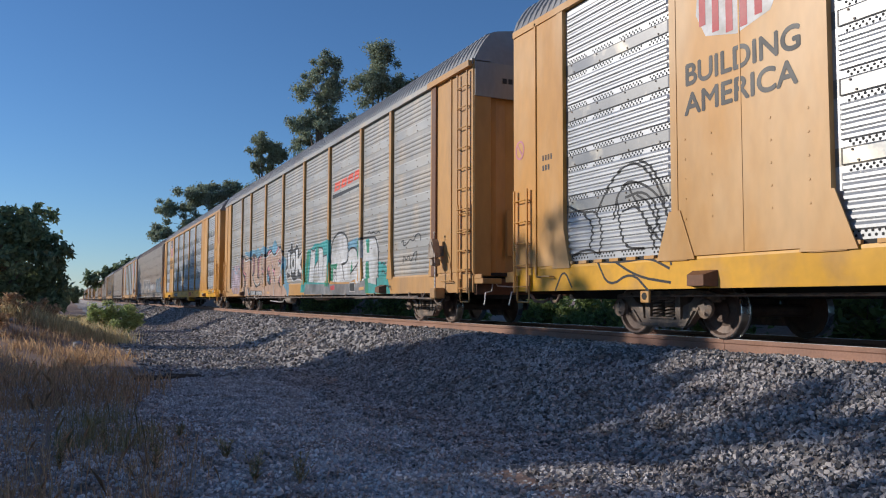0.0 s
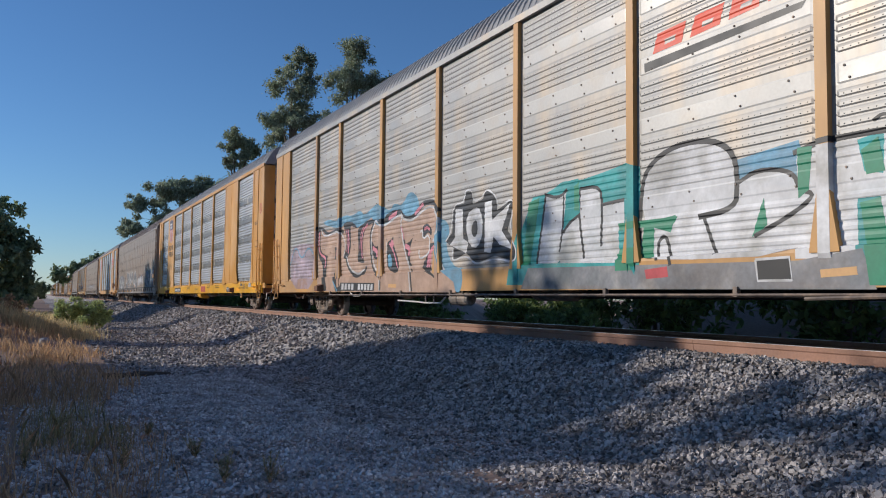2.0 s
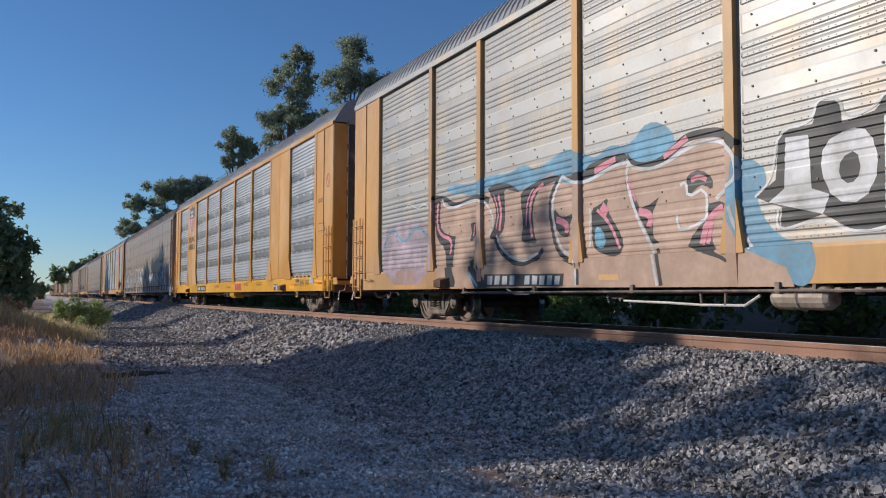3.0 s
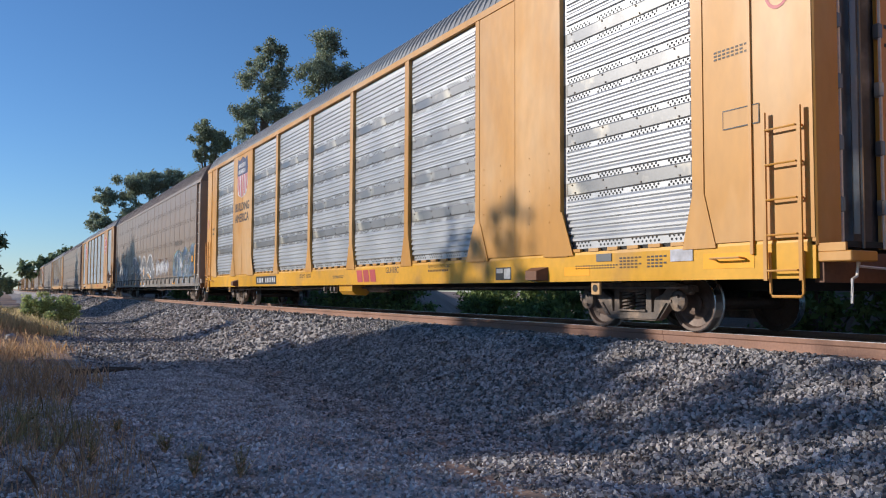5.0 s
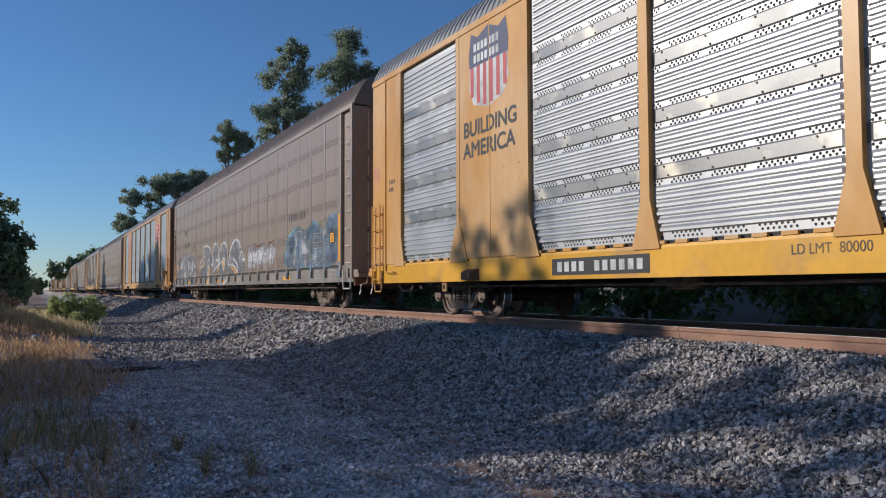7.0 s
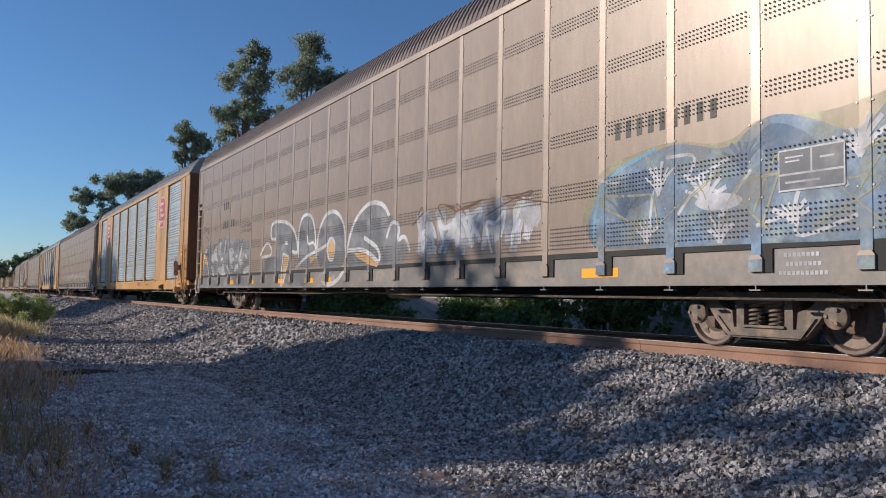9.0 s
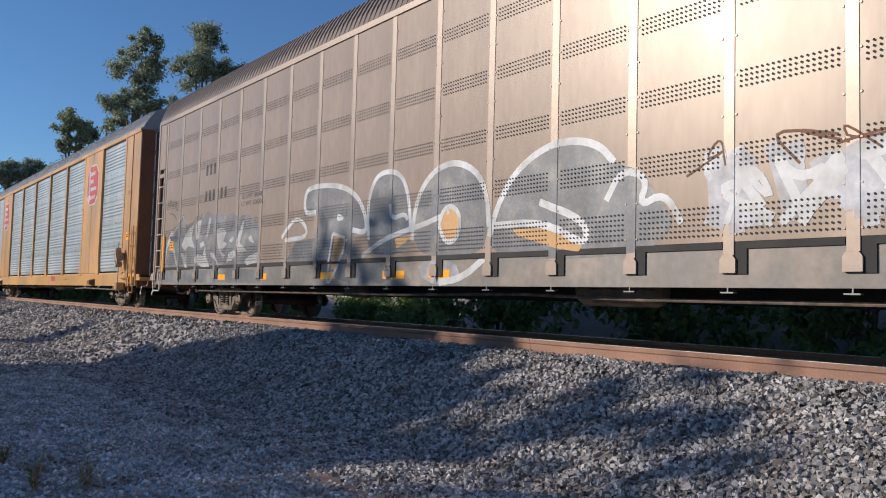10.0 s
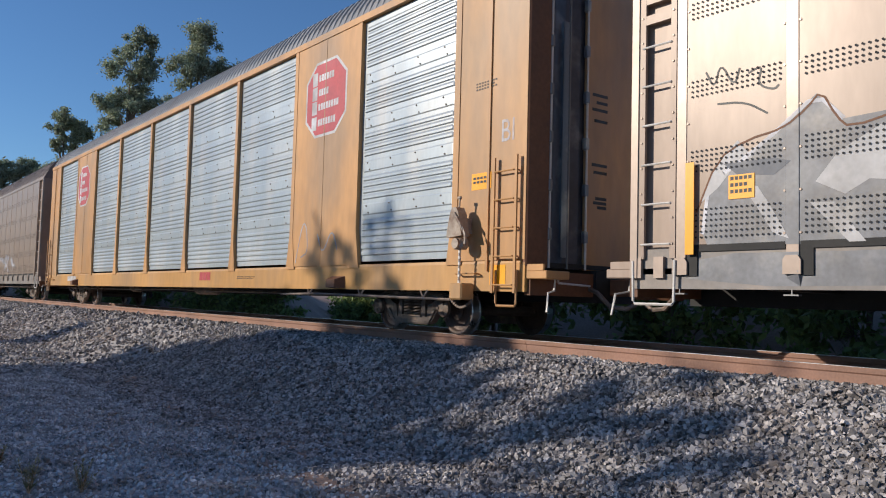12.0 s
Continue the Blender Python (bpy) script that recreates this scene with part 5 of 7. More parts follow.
spray(car_b, "ink", [(6.1, 2.19), (5.86, 2.25), (5.57, 2.32), (5.03, 2.34), (5.04, 2.25), (5.49, 2.21), (5.65, 2.09), (5.76, 1.88), (5.73, 1.52), (5.61, 1.32), (5.9, 1.35), (6.1, 1.38), (6.03, 1.68), (6.1, 2)], 1, lift=3)
line(car_b, "pink", [(5.44, 2.24), (5.76, 2.12), (5.85, 1.8), (5.77, 1.43)], 0.06, 2, lift=4)
line(car_b, "pink", [(5.73, 2.2), (5.91, 2.03), (5.95, 1.63)], 0.03, 2, lift=4)
line(car_b, "ink", [(6.93, 1.51), (6.78, 1.27), (6.41, 1.08), (5.98, 1), (5.58, 1.11), (5.47, 1.24)], 0.08, 2, lift=2)
line(car_b, "white", [(6.87, 1.54), (6.74, 1.33), (6.41, 1.14), (5.98, 1.06), (5.61, 1.18)], 0.05, 2, lift=4)
line(car_b, "ink", [(5.02, 2.3), (5.25, 2.05), (5.29, 1.84), (5.23, 1.55), (5.1, 1.2), (4.86, 1.05), (4.53, 0.96), (4.53, 0.67)], 0.07, 2, lift=2)
line(car_b, "white", [(4.95, 2.29), (5.17, 2.04), (5.22, 1.83), (5.16, 1.57), (5.01, 1.23), (4.8, 1.11), (4.58, 1.02), (4.58, 0.66)], 0.05, 2, lift=4)
spray(car_b, "ink", [(5.19, 1.86), (4.97, 1.67), (4.75, 1.7), (4.66, 1.73), (4.78, 1.54), (4.76, 1.37), (5, 1.4), (5.14, 1.57)], 1, lift=3)
line(car_b, "pink", [(5.11, 1.66), (4.82, 1.57), (4.85, 1.44)], 0.1, 2, lift=4)
spray(car_b, "ink", [(5.03, 2.34), (4.82, 2.23), (4.54, 2.16), (4.21, 2.2), (3.83, 2.29), (3.46, 2.34), (3.53, 2.42), (3.89, 2.43), (4.27, 2.38), (4.4, 2.3), (4.82, 2.28)], 0, lift=3)
line(car_b, "pink", [(4.17, 2.26), (3.71, 2.37)], 0.09, 2, lift=4)
line(car_b, "white", [(4.96, 2.3), (4.75, 2.19), (4.41, 2.12), (4.02, 2.21), (3.71, 2.28), (3.48, 2.29)], 0.05, 2, lift=4)
spray(car_b, "ink", [(4.25, 1.74), (4.05, 1.78), (3.87, 1.87), (3.92, 1.7), (3.66, 1.41), (3.55, 1.22), (3.6, 1.08), (3.79, 1.04), (4.03, 1.1), (4.22, 1.19), (4.24, 1.5)], 1, lift=3)
spray(car_b, "sky_paint", [(4.17, 1.49), (4, 1.44), (3.91, 1.24), (4.01, 1.16), (4.17, 1.21)], 1, lift=4)
line(car_b, "pink", [(4.12, 1.71), (3.83, 1.5), (3.63, 1.15)], 0.05, 2, lift=4)
line(car_b, "pink", [(4.02, 1.76), (3.9, 1.64)], 0.13, 2, lift=4)
line(car_b, "white", [(4.28, 1.75), (4.28, 1.2)], 0.03, 2, lift=4)
line(car_b, "ink", [(3.5, 2.37), (3.4, 2.25), (3.14, 2.17), (2.83, 2.19), (2.57, 2.33), (2.38, 2.43), (2.1, 2.43), (1.84, 2.4), (1.67, 2.29), (1.58, 2.19)], 0.11, 2, lift=2)
line(car_b, "pink", [(2.77, 2.25), (2.57, 2.33), (2.36, 2.42)], 0.08, 2, lift=4)
line(car_b, "white", [(3.48, 2.32), (3.4, 2.21), (3.09, 2.13), (2.83, 2.14), (2.48, 2.25), (2.24, 2.32), (2.01, 2.33), (1.8, 2.28), (1.61, 2.12), (1.56, 1.92), (1.58, 1.81), (1.77, 1.72), (1.92, 1.63)], 0.05, 2, lift=4)
spray(car_b, "ink", [(3.5, 2.19), (3.44, 2.2), (3.47, 2.04), (3.34, 1.83), (3.23, 1.65), (3.04, 1.68), (2.86, 1.76), (2.99, 1.58), (2.98, 1.26), (2.87, 1.18), (3, 1.17), (3.1, 1.34), (3.26, 1.57), (3.4, 1.77), (3.51, 2)], 0, lift=3)
line(car_b, "pink", [(3.26, 1.61), (3.01, 1.55), (3.05, 1.39)], 0.1, 2, lift=4)
line(car_b, "pink", [(3.46, 2.04), (3.31, 1.75)], 0.04, 2, lift=4)
line(car_b, "white", [(3.43, 2.29), (3.5, 2.12), (3.41, 1.81), (3.28, 1.53), (3.12, 1.3), (2.98, 1.11), (2.92, 0.83), (2.87, 0.64)], 0.05, 2, lift=4)
line(car_b, "ink", [(2.9, 1.11), (2.84, 0.82), (2.8, 0.64)], 0.06, 2, lift=3)
spray(car_b, "ink", [(2.41, 1.82), (2.36, 1.98), (2.15, 2.01), (1.96, 1.88), (1.97, 1.73), (2.11, 1.83), (2.25, 1.78), (2.34, 1.7)], 1, lift=3)
line(car_b, "pink", [(2.31, 1.89), (2.18, 1.93), (2.06, 1.87)], 0.06, 2, lift=4)
line(car_b, "white", [(2.5, 1.86), (2.39, 1.89), (2.37, 1.69), (2.07, 1.79), (2.05, 1.44), (2.12, 1.39), (2.43, 1.3), (2.53, 1.34), (2.55, 1.5)], 0.04, 1, lift=5)
spray(car_b, "ink", [(2.04, 1.59), (1.87, 1.6), (1.71, 1.54), (1.86, 1.47), (2.01, 1.38), (2.03, 1.33), (1.97, 1.12), (1.9, 1), (2.22, 1.04), (2.37, 1.11), (2.29, 1.24), (2.17, 1.34), (2.07, 1.43)], 0, lift=3)
line(car_b, "pink", [(1.81, 1.53), (2.05, 1.41), (2.14, 1.12)], 0.09, 2, lift=4)
line(car_b, "pink", [(1.98, 1.37), (2.05, 1.12)], 0.06, 2, lift=4)
spray(car_b, "ink", [(2.13, 1.02), (1.85, 0.94), (1.6, 0.82), (1.78, 0.96), (1.95, 1.03)], 0, lift=3)
line(car_b, "white", [(1.68, 1.52), (1.61, 1.32), (1.47, 1.13), (1.4, 1.03)], 0.05, 2, lift=4)
spray(car_b, "orange", [(4.03, 0.81), (3.61, 0.8), (3.6, 0.72), (4.04, 0.73)], 0, lift=5)
spray(car_b, "ink", [(7.2, 0.88), (4.86, 0.84), (4.89, 0.66), (7.26, 0.67)], 0, lift=5)
spray(car_b, "white", [(7.09, 0.85), (6.92, 0.85), (6.94, 0.7), (7.11, 0.7)], 0, lift=6)
spray(car_b, "white", [(6.84, 0.85), (6.68, 0.85), (6.7, 0.7), (6.86, 0.7)], 0, lift=6)
spray(car_b, "white", [(6.6, 0.84), (6.44, 0.84), (6.46, 0.7), (6.62, 0.7)], 0, lift=6)
spray(car_b, "white", [(6.36, 0.84), (6.21, 0.84), (6.23, 0.69), (6.38, 0.69)], 0, lift=6)
spray(car_b, "white", [(5.91, 0.83), (5.77, 0.83), (5.78, 0.69), (5.93, 0.69)], 0, lift=6)
spray(car_b, "white", [(5.7, 0.83), (5.55, 0.82), (5.57, 0.69), (5.71, 0.69)], 0, lift=6)
spray(car_b, "white", [(5.49, 0.82), (5.35, 0.82), (5.37, 0.68), (5.5, 0.68)], 0, lift=6)
spray(car_b, "white", [(5.28, 0.82), (5.15, 0.82), (5.17, 0.68), (5.3, 0.68)], 0, lift=6)
spray(car_b, "white", [(5.08, 0.81), (4.95, 0.81), (4.97, 0.68), (5.1, 0.68)], 0, lift=6)
spray(car_b, "ink", [(1.36, 1.59), (1.08, 1.74), (1.02, 2.25), (0.61, 2.25), (0.56, 2.47), (0.3, 2.43), (0.28, 2.2), (-0.07, 2.25), (-0.21, 2.41), (-0.55, 2.24), (-0.59, 2.01), (-1.17, 2.18), (-0.92, 1.64), (-1.29, 1.32), (-1.23, 1.1), (-0.51, 1.24), (0.14, 1.12), (0.51, 1.33), (1.03, 1.21), (1.0, 1.44)], 0, lift=2)
line(car_b, "white", [(1.36, 1.59), (1.11, 1.76), (1.05, 2.27), (0.61, 2.26), (0.56, 2.5), (0.3, 2.46), (0.25, 2.23), (-0.07, 2.28), (-0.21, 2.44), (-0.57, 2.25), (-0.61, 2.04), (-1.19, 2.2), (-0.96, 1.64), (-1.33, 1.31), (-1.25, 1.07), (-0.51, 1.21), (0.14, 1.09), (0.51, 1.3), (1.08, 1.18), (1.05, 1.42)], 0.03, lift=3)
spray(car_b, "white", [(0.94, 2.17), (0.66, 2.15), (0.64, 1.6), (0.43, 1.52), (0.51, 1.33), (1.17, 1.51), (0.97, 1.64)], 0, lift=4)
spray(car_b, "white", [(0.48, 2.04), (0.2, 2.14), (-0.02, 2.08), (-0.11, 1.72), (0.06, 1.4), (0.38, 1.44), (0.54, 1.77)], 1, lift=4)
spray(car_b, "ink", [(0.3, 1.86), (0.13, 1.92), (0.08, 1.69), (0.21, 1.58), (0.33, 1.68)], 1, lift=5)
spray(car_b, "white", [(-0.16, 2.19), (-0.41, 2.2), (-0.41, 1.86), (-1.01, 2.09), (-0.73, 1.65), (-1.16, 1.3), (-0.67, 1.42), (-0.47, 1.57), (-0.38, 1.29), (-0.15, 1.32)], 0, lift=4)
spray(car_b, "teal", [(-1.28, 1.51), (-1.68, 2.11), (-2.05, 2.12), (-2.5, 2.26), (-2.99, 2.23), (-3.38, 2.26), (-3.98, 2.33), (-4.23, 2.24), (-4.26, 0.7), (-0.97, 0.73), (-1.06, 1.1)], 0, lift=0)
spray(car_b, "sky_paint", [(-5.8, 2.08), (-6.68, 2.17), (-6.8, 1.67), (-5.91, 1.81)], 0, lift=0)
spray(car_b, "teal", [(-7.26, 2.04), (-7.62, 2.1), (-7.83, 1.49), (-8.74, 1.42), (-9.06, 1.05), (-9.25, 0.64), (-7.26, 0.66)], 0, lift=0)
spray(car_b, "white", [(-1.82, 1.06), (-2.06, 2.1), (-2.4, 2.03), (-2.59, 2.11), (-2.52, 1.59), (-2.48, 1.26), (-2.42, 1.04)], 0, lift=1)
spray(car_b, "white", [(-2.42, 1.04), (-2.51, 1.49), (-2.69, 1.65), (-2.9, 1.71), (-2.93, 2.08), (-3.36, 2.07), (-3.42, 1.84), (-3.91, 1.84), (-3.91, 1.53), (-3.79, 1.42), (-3.81, 1.11), (-3.76, 1)], 0, lift=1)
line(car_b, "ink", [(-2.02, 2.12), (-2.4, 2.02), (-2.62, 2.13)], 0.05, 2, lift=2)
line(car_b, "ink", [(-2.06, 2.12), (-1.81, 1.05)], 0.05, 2, lift=2)
line(car_b, "ink", [(-2.53, 2.08), (-2.51, 1.59), (-2.42, 1.21)], 0.04, 2, lift=2)
line(car_b, "ink", [(-2.51, 1.49), (-2.69, 1.65), (-2.91, 1.72)], 0.05, 2, lift=2)
line(car_b, "ink", [(-2.93, 2.1), (-2.9, 1.73), (-2.99, 1.31), (-3.03, 1.09)], 0.05, 2, lift=2)
line(car_b, "ink", [(-2.93, 2.1), (-3.4, 2.09), (-3.44, 1.82), (-3.42, 1.24)], 0.05, 2, lift=2)
line(car_b, "ink", [(-3.42, 1.82), (-3.91, 1.84)], 0.05, 2, lift=2)
spray(car_b, "teal", [(-2.54, 1.66), (-2.66, 2.25), (-2.9, 2.26), (-2.93, 1.76), (-2.69, 1.66)], 0, lift=2)
spray(car_b, "green", [(-2.79, 2.15), (-2.9, 2.21), (-2.91, 1.79), (-2.79, 1.8)], 0, lift=3)
spray(car_b, "green", [(-3.79, 1.53), (-4.3, 1.53), (-4.92, 1.53), (-4.83, 1.43), (-4.3, 1.44), (-3.81, 1.43)], 0, lift=3)
spray(car_b, "green", [(-3.81, 1.18), (-4.2, 1.19), (-4.24, 1.04), (-3.79, 1.04)], 0, lift=3)
spray(car_b, "white", [(-4.27, 1.94), (-4.43, 2.22), (-4.89, 2.39), (-5.49, 2.36), (-5.81, 2.15), (-5.84, 1.82), (-6.15, 1.93), (-6.59, 1.85), (-6.67, 1.65), (-6.88, 1.58), (-6.75, 1.3), (-6.68, 0.98), (-4.72, 0.99), (-4.27, 1.08), (-4.42, 1.38), (-4.27, 1.65)], 1, lift=1)
spray(car_b, "white", [(-6.65, 2.03), (-6.95, 2.07), (-7.34, 2.07), (-7.41, 1.74), (-7.6, 1.7), (-7.62, 2.08), (-8.27, 2.03), (-8.26, 0.87), (-7.62, 0.94), (-7.57, 1.49), (-7.33, 1.49), (-7.33, 0.92), (-6.65, 0.94)], 0, lift=1)
line(car_b, "ink", [(-4.2, 1.1), (-4.25, 1.94), (-4.4, 2.24), (-4.89, 2.42), (-5.51, 2.38), (-5.83, 2.16), (-5.86, 1.79), (-5.82, 1.54), (-5.26, 1.49)], 0.07, lift=2)
line(car_b, "ink", [(-5.86, 1.82), (-6.15, 1.94), (-6.6, 1.86), (-6.68, 1.65), (-6.88, 1.58), (-6.58, 1.4), (-6.09, 1.21)], 0.05, lift=2)
line(car_b, "ink", [(-6.61, 2.04), (-6.94, 2.11), (-7.34, 2.11), (-7.6, 2.1), (-8.29, 2.06), (-8.28, 0.84)], 0.06, lift=2)
line(car_b, "ink", [(-5.35, 1.48), (-5.54, 1.04)], 0.05, lift=2)
line(car_b, "ink", [(-4.57, 1.0), (-4.57, 1.26), (-4.73, 1.32), (-4.82, 0.93)], 0.05, lift=2)
spray(car_b, "green", [(-6.66, 2.09), (-6.84, 2.08), (-6.79, 1.64), (-6.66, 1.56)], 0, lift=3)
spray(car_b, "green", [(-4.31, 1.49), (-4.89, 1.55), (-4.79, 1.34), (-4.5, 1.42), (-4.48, 1.03), (-4.24, 1.05)], 0, lift=3)
spray(car_b, "green", [(-6.22, 1.62), (-6.27, 1.32), (-6.06, 1.2)], 0, lift=3)
spray(car_b, "green", [(-1.57, 2.03), (-1.89, 2.09), (-1.62, 1.04), (-1.4, 1.04)], 0, lift=3)
spray(car_b, "green", [(-3.77, 1.12), (-4.18, 1.14), (-4.18, 0.89), (-3.77, 0.89)], 0, lift=3)
spray(car_b, "green", [(-7.38, 1.95), (-7.56, 2.05), (-7.62, 1.72), (-7.43, 1.71)], 0, lift=3)
spray(car_b, "green", [(-7.36, 1.45), (-7.57, 1.48), (-7.71, 0.66), (-7.47, 0.66)], 0, lift=3)
spray(car_b, "grey_spray", [(-1.62, 0.99), (-6.68, 0.92), (-7.4, 1.01), (-7.54, 0.62), (-1.41, 0.66)], 0, lift=2)
spray(car_b, "orange", [(-6.94, 0.82), (-7.34, 0.84), (-7.35, 0.76), (-6.95, 0.74)], 0, lift=3)
spray(car_b, "dull_red", [(-4.36, 0.89), (-4.77, 0.92), (-4.79, 0.79), (-4.39, 0.77)], 0, lift=3)
spray(car_b, "ink", [(-6.14, 0.95), (-6.58, 0.96), (-6.61, 0.72), (-6.17, 0.72)], 0, lift=4)
line(car_b, "white", [(-6.14, 0.95), (-6.58, 0.96), (-6.61, 0.72), (-6.17, 0.72), (-6.14, 0.95)], 0.03, 0, lift=5)
spray(car_b, "red", [(-4.48, 3.66), (-4.58, 3.9), (-5.09, 3.92), (-5.0, 3.68)], 0, lift=1)
spray(car_b, "dull_silver", [(-4.7, 3.73), (-4.71, 3.79), (-4.91, 3.8), (-4.88, 3.74)], 0, lift=2)
spray(car_b, "red", [(-5.14, 3.69), (-5.24, 3.93), (-5.7, 3.95), (-5.62, 3.71)], 0, lift=1)
spray(car_b, "dull_silver", [(-5.34, 3.76), (-5.36, 3.82), (-5.54, 3.82), (-5.51, 3.77)], 0, lift=2)
spray(car_b, "red", [(-5.75, 3.72), (-5.84, 3.97), (-6.26, 3.99), (-6.19, 3.74)], 0, lift=1)
spray(car_b, "dull_silver", [(-5.93, 3.79), (-5.95, 3.84), (-6.12, 3.85), (-6.09, 3.79)], 0, lift=2)
spray(car_b, "red", [(-6.31, 3.75), (-6.39, 4.0), (-6.79, 4.01), (-6.72, 3.77)], 0, lift=1)
spray(car_b, "dull_silver", [(-6.48, 3.81), (-6.49, 3.87), (-6.65, 3.87), (-6.62, 3.82)], 0, lift=2)
spray(car_b, "ink", [(-4.33, 3.46), (-4.32, 3.58), (-6.8, 3.61), (-6.74, 3.54)], 0, lift=1)
line(car_b, "ink", [(-7.51, 2.21), (-7.63, 2.27), (-7.74, 2.16), (-7.91, 2.24), (-8.08, 2.15), (-8.29, 2.21), (-8.42, 2.16)], 0.03, lift=6)
line(car_b, "ink", [(-8.49, 1.37), (-8.59, 1.44), (-8.69, 1.34), (-8.83, 1.4)], 0.03, lift=6)
line(car_b, "ink", [(-8.54, 1.15), (-8.68, 1.23), (-8.8, 1.1), (-8.95, 1.2)], 0.03, lift=6)
line(car_b, "ink", [(-9.83, 1.83), (-9.98, 1.89), (-9.94, 1.72), (-10.21, 1.78), (-10.35, 1.88), (-10.56, 1.8), (-10.69, 1.95), (-10.95, 1.97), (-10.97, 1.8)], 0.03, lift=6)
line(car_b, "ink", [(-9.94, 1.32), (-9.98, 1.54), (-10.16, 1.37), (-10.27, 1.54), (-10.41, 1.32), (-10.62, 1.56), (-10.8, 1.57), (-10.68, 1.35)], 0.03, lift=6)
line(car_b, "ink", [(-8.94, 0.79), (-9.06, 0.86), (-9.14, 0.78), (-9.25, 0.84), (-9.32, 0.73)], 0.03, lift=6)
line(car_b, "sky_paint", [(11.92, 1.48), (11.41, 2.11), (10.74, 1.55), (10.13, 2.01), (9.41, 1.6)], 0.05, lift=2)
line(car_b, "white", [(10.76, 2.31), (10.45, 2.47), (10.08, 2.27), (9.7, 2.39), (9.41, 2.19)], 0.03, lift=2)
spray(car_d, "grey_spray", [(6.08, 1.1), (5.67, 1.5), (4.88, 1.54), (4.77, 1.9), (5.26, 2.06), (5.27, 2.39), (4.79, 2.45), (3.97, 2.35), (3.38, 2.03), (3.2, 1.6), (3.57, 1.53), (3.82, 1.04)], 0, lift=0)
line(car_d, "white", [(4.9, 1.99), (5.35, 1.99), (5.35, 2.36), (5.11, 2.47), (4.2, 2.42), (3.59, 2.23), (3.25, 1.88), (3.17, 1.53), (3.63, 1.61)], 0.09, lift=2)
line(car_d, "white", [(6.25, 1.6), (5.62, 2.01), (5.07, 1.57), (6.1, 1.54)], 0.08, lift=2)
spray(car_d, "orange", [(4.22, 1.52), (3.78, 1.47), (4.2, 0.96), (4.35, 0.97)], 0, lift=1)
line(car_d, "white", [(4.28, 1.58), (3.75, 1.46), (4.36, 0.74), (4.5, 0.74), (4.28, 1.58)], 0.06, 1, lift=2)
spray(car_d, "white", [(4.14, 1.93), (3.93, 1.85), (3.95, 1.79), (4.17, 1.79)], 1, lift=2)
spray(car_d, "grey_spray", [(3.18, 1.91), (3.0, 2.36), (2.68, 2.48), (2.25, 2.37), (2.04, 1.99), (1.92, 1.67), (1.99, 1.18), (3.02, 1.15), (3.17, 1.43)], 2, lift=0)
line(car_d, "white", [(3.12, 1.42), (3.18, 1.98), (3.0, 2.39), (2.68, 2.49), (2.23, 2.4), (2.02, 2.05), (1.95, 1.55)], 0.08, lift=2)
line(car_d, "white", [(2.51, 1.95), (2.47, 1.71), (2.12, 1.78), (2.03, 1.68)], 0.07, lift=2)
line(car_d, "white", [(3.31, 1.16), (2.66, 1.43), (1.39, 1.62), (1.02, 1.74)], 0.08, lift=2)
spray(car_d, "orange", [(2.36, 1.41), (1.76, 1.47), (2.31, 1.25)], 0, lift=1)
spray(car_d, "grey_spray", [(1.9, 1.48), (1.8, 1.9), (1.55, 2.24), (1.16, 2.41), (0.8, 2.39), (0.4, 2.19), (0.22, 1.9), (0.16, 1.42), (0.31, 1.1), (1.68, 1.1)], 2, lift=0)
line(car_d, "white", [(1.91, 1.36), (1.84, 1.91), (1.55, 2.27), (1.12, 2.42), (0.73, 2.38), (0.37, 2.18), (0.19, 1.84), (0.15, 1.47)], 0.09, lift=2)
spray(car_d, "orange", [(1.25, 1.55), (1.15, 1.75), (0.99, 1.81), (0.82, 1.72), (0.78, 1.52), (0.88, 1.33), (1.11, 1.31)], 2, lift=2)
line(car_d, "white", [(1.25, 1.55), (1.17, 1.75), (0.99, 1.82), (0.8, 1.71), (0.76, 1.52), (0.86, 1.31), (1.11, 1.3), (1.25, 1.55)], 0.07, lift=3)
line(car_d, "white", [(1.24, 0.74), (0.72, 0.8), (0.25, 1.06)], 0.1, lift=2)
spray(car_d, "grey_spray", [(0.16, 1.05), (0.07, 1.53), (-0.17, 1.95), (-0.58, 2.3), (-1.17, 2.44), (-1.74, 2.33), (-2.01, 2.02), (-2.27, 1.98), (-2.59, 1.6), (-2.78, 1.31), (-2.31, 1.0)], 2, lift=0)
line(car_d, "white", [(0.14, 1.34), (0.01, 1.72), (-0.31, 2.13), (-0.84, 2.39), (-1.34, 2.41), (-1.74, 2.29), (-1.95, 2.07)], 0.09, lift=2)
line(car_d, "white", [(0.13, 1.48), (-0.88, 1.48), (-1.56, 1.14), (-1.54, 1.45), (-0.78, 1.72)], 0.09, lift=2)
line(car_d, "white", [(-1.84, 1.65), (-2.05, 1.98), (-2.42, 1.86), (-2.29, 1.54), (-2.63, 1.68), (-2.84, 1.34)], 0.08, lift=2)
spray(car_d, "orange", [(-0.07, 1.41), (-0.97, 1.4), (-1.52, 1.19), (-1.4, 1.06)], 1, lift=1)
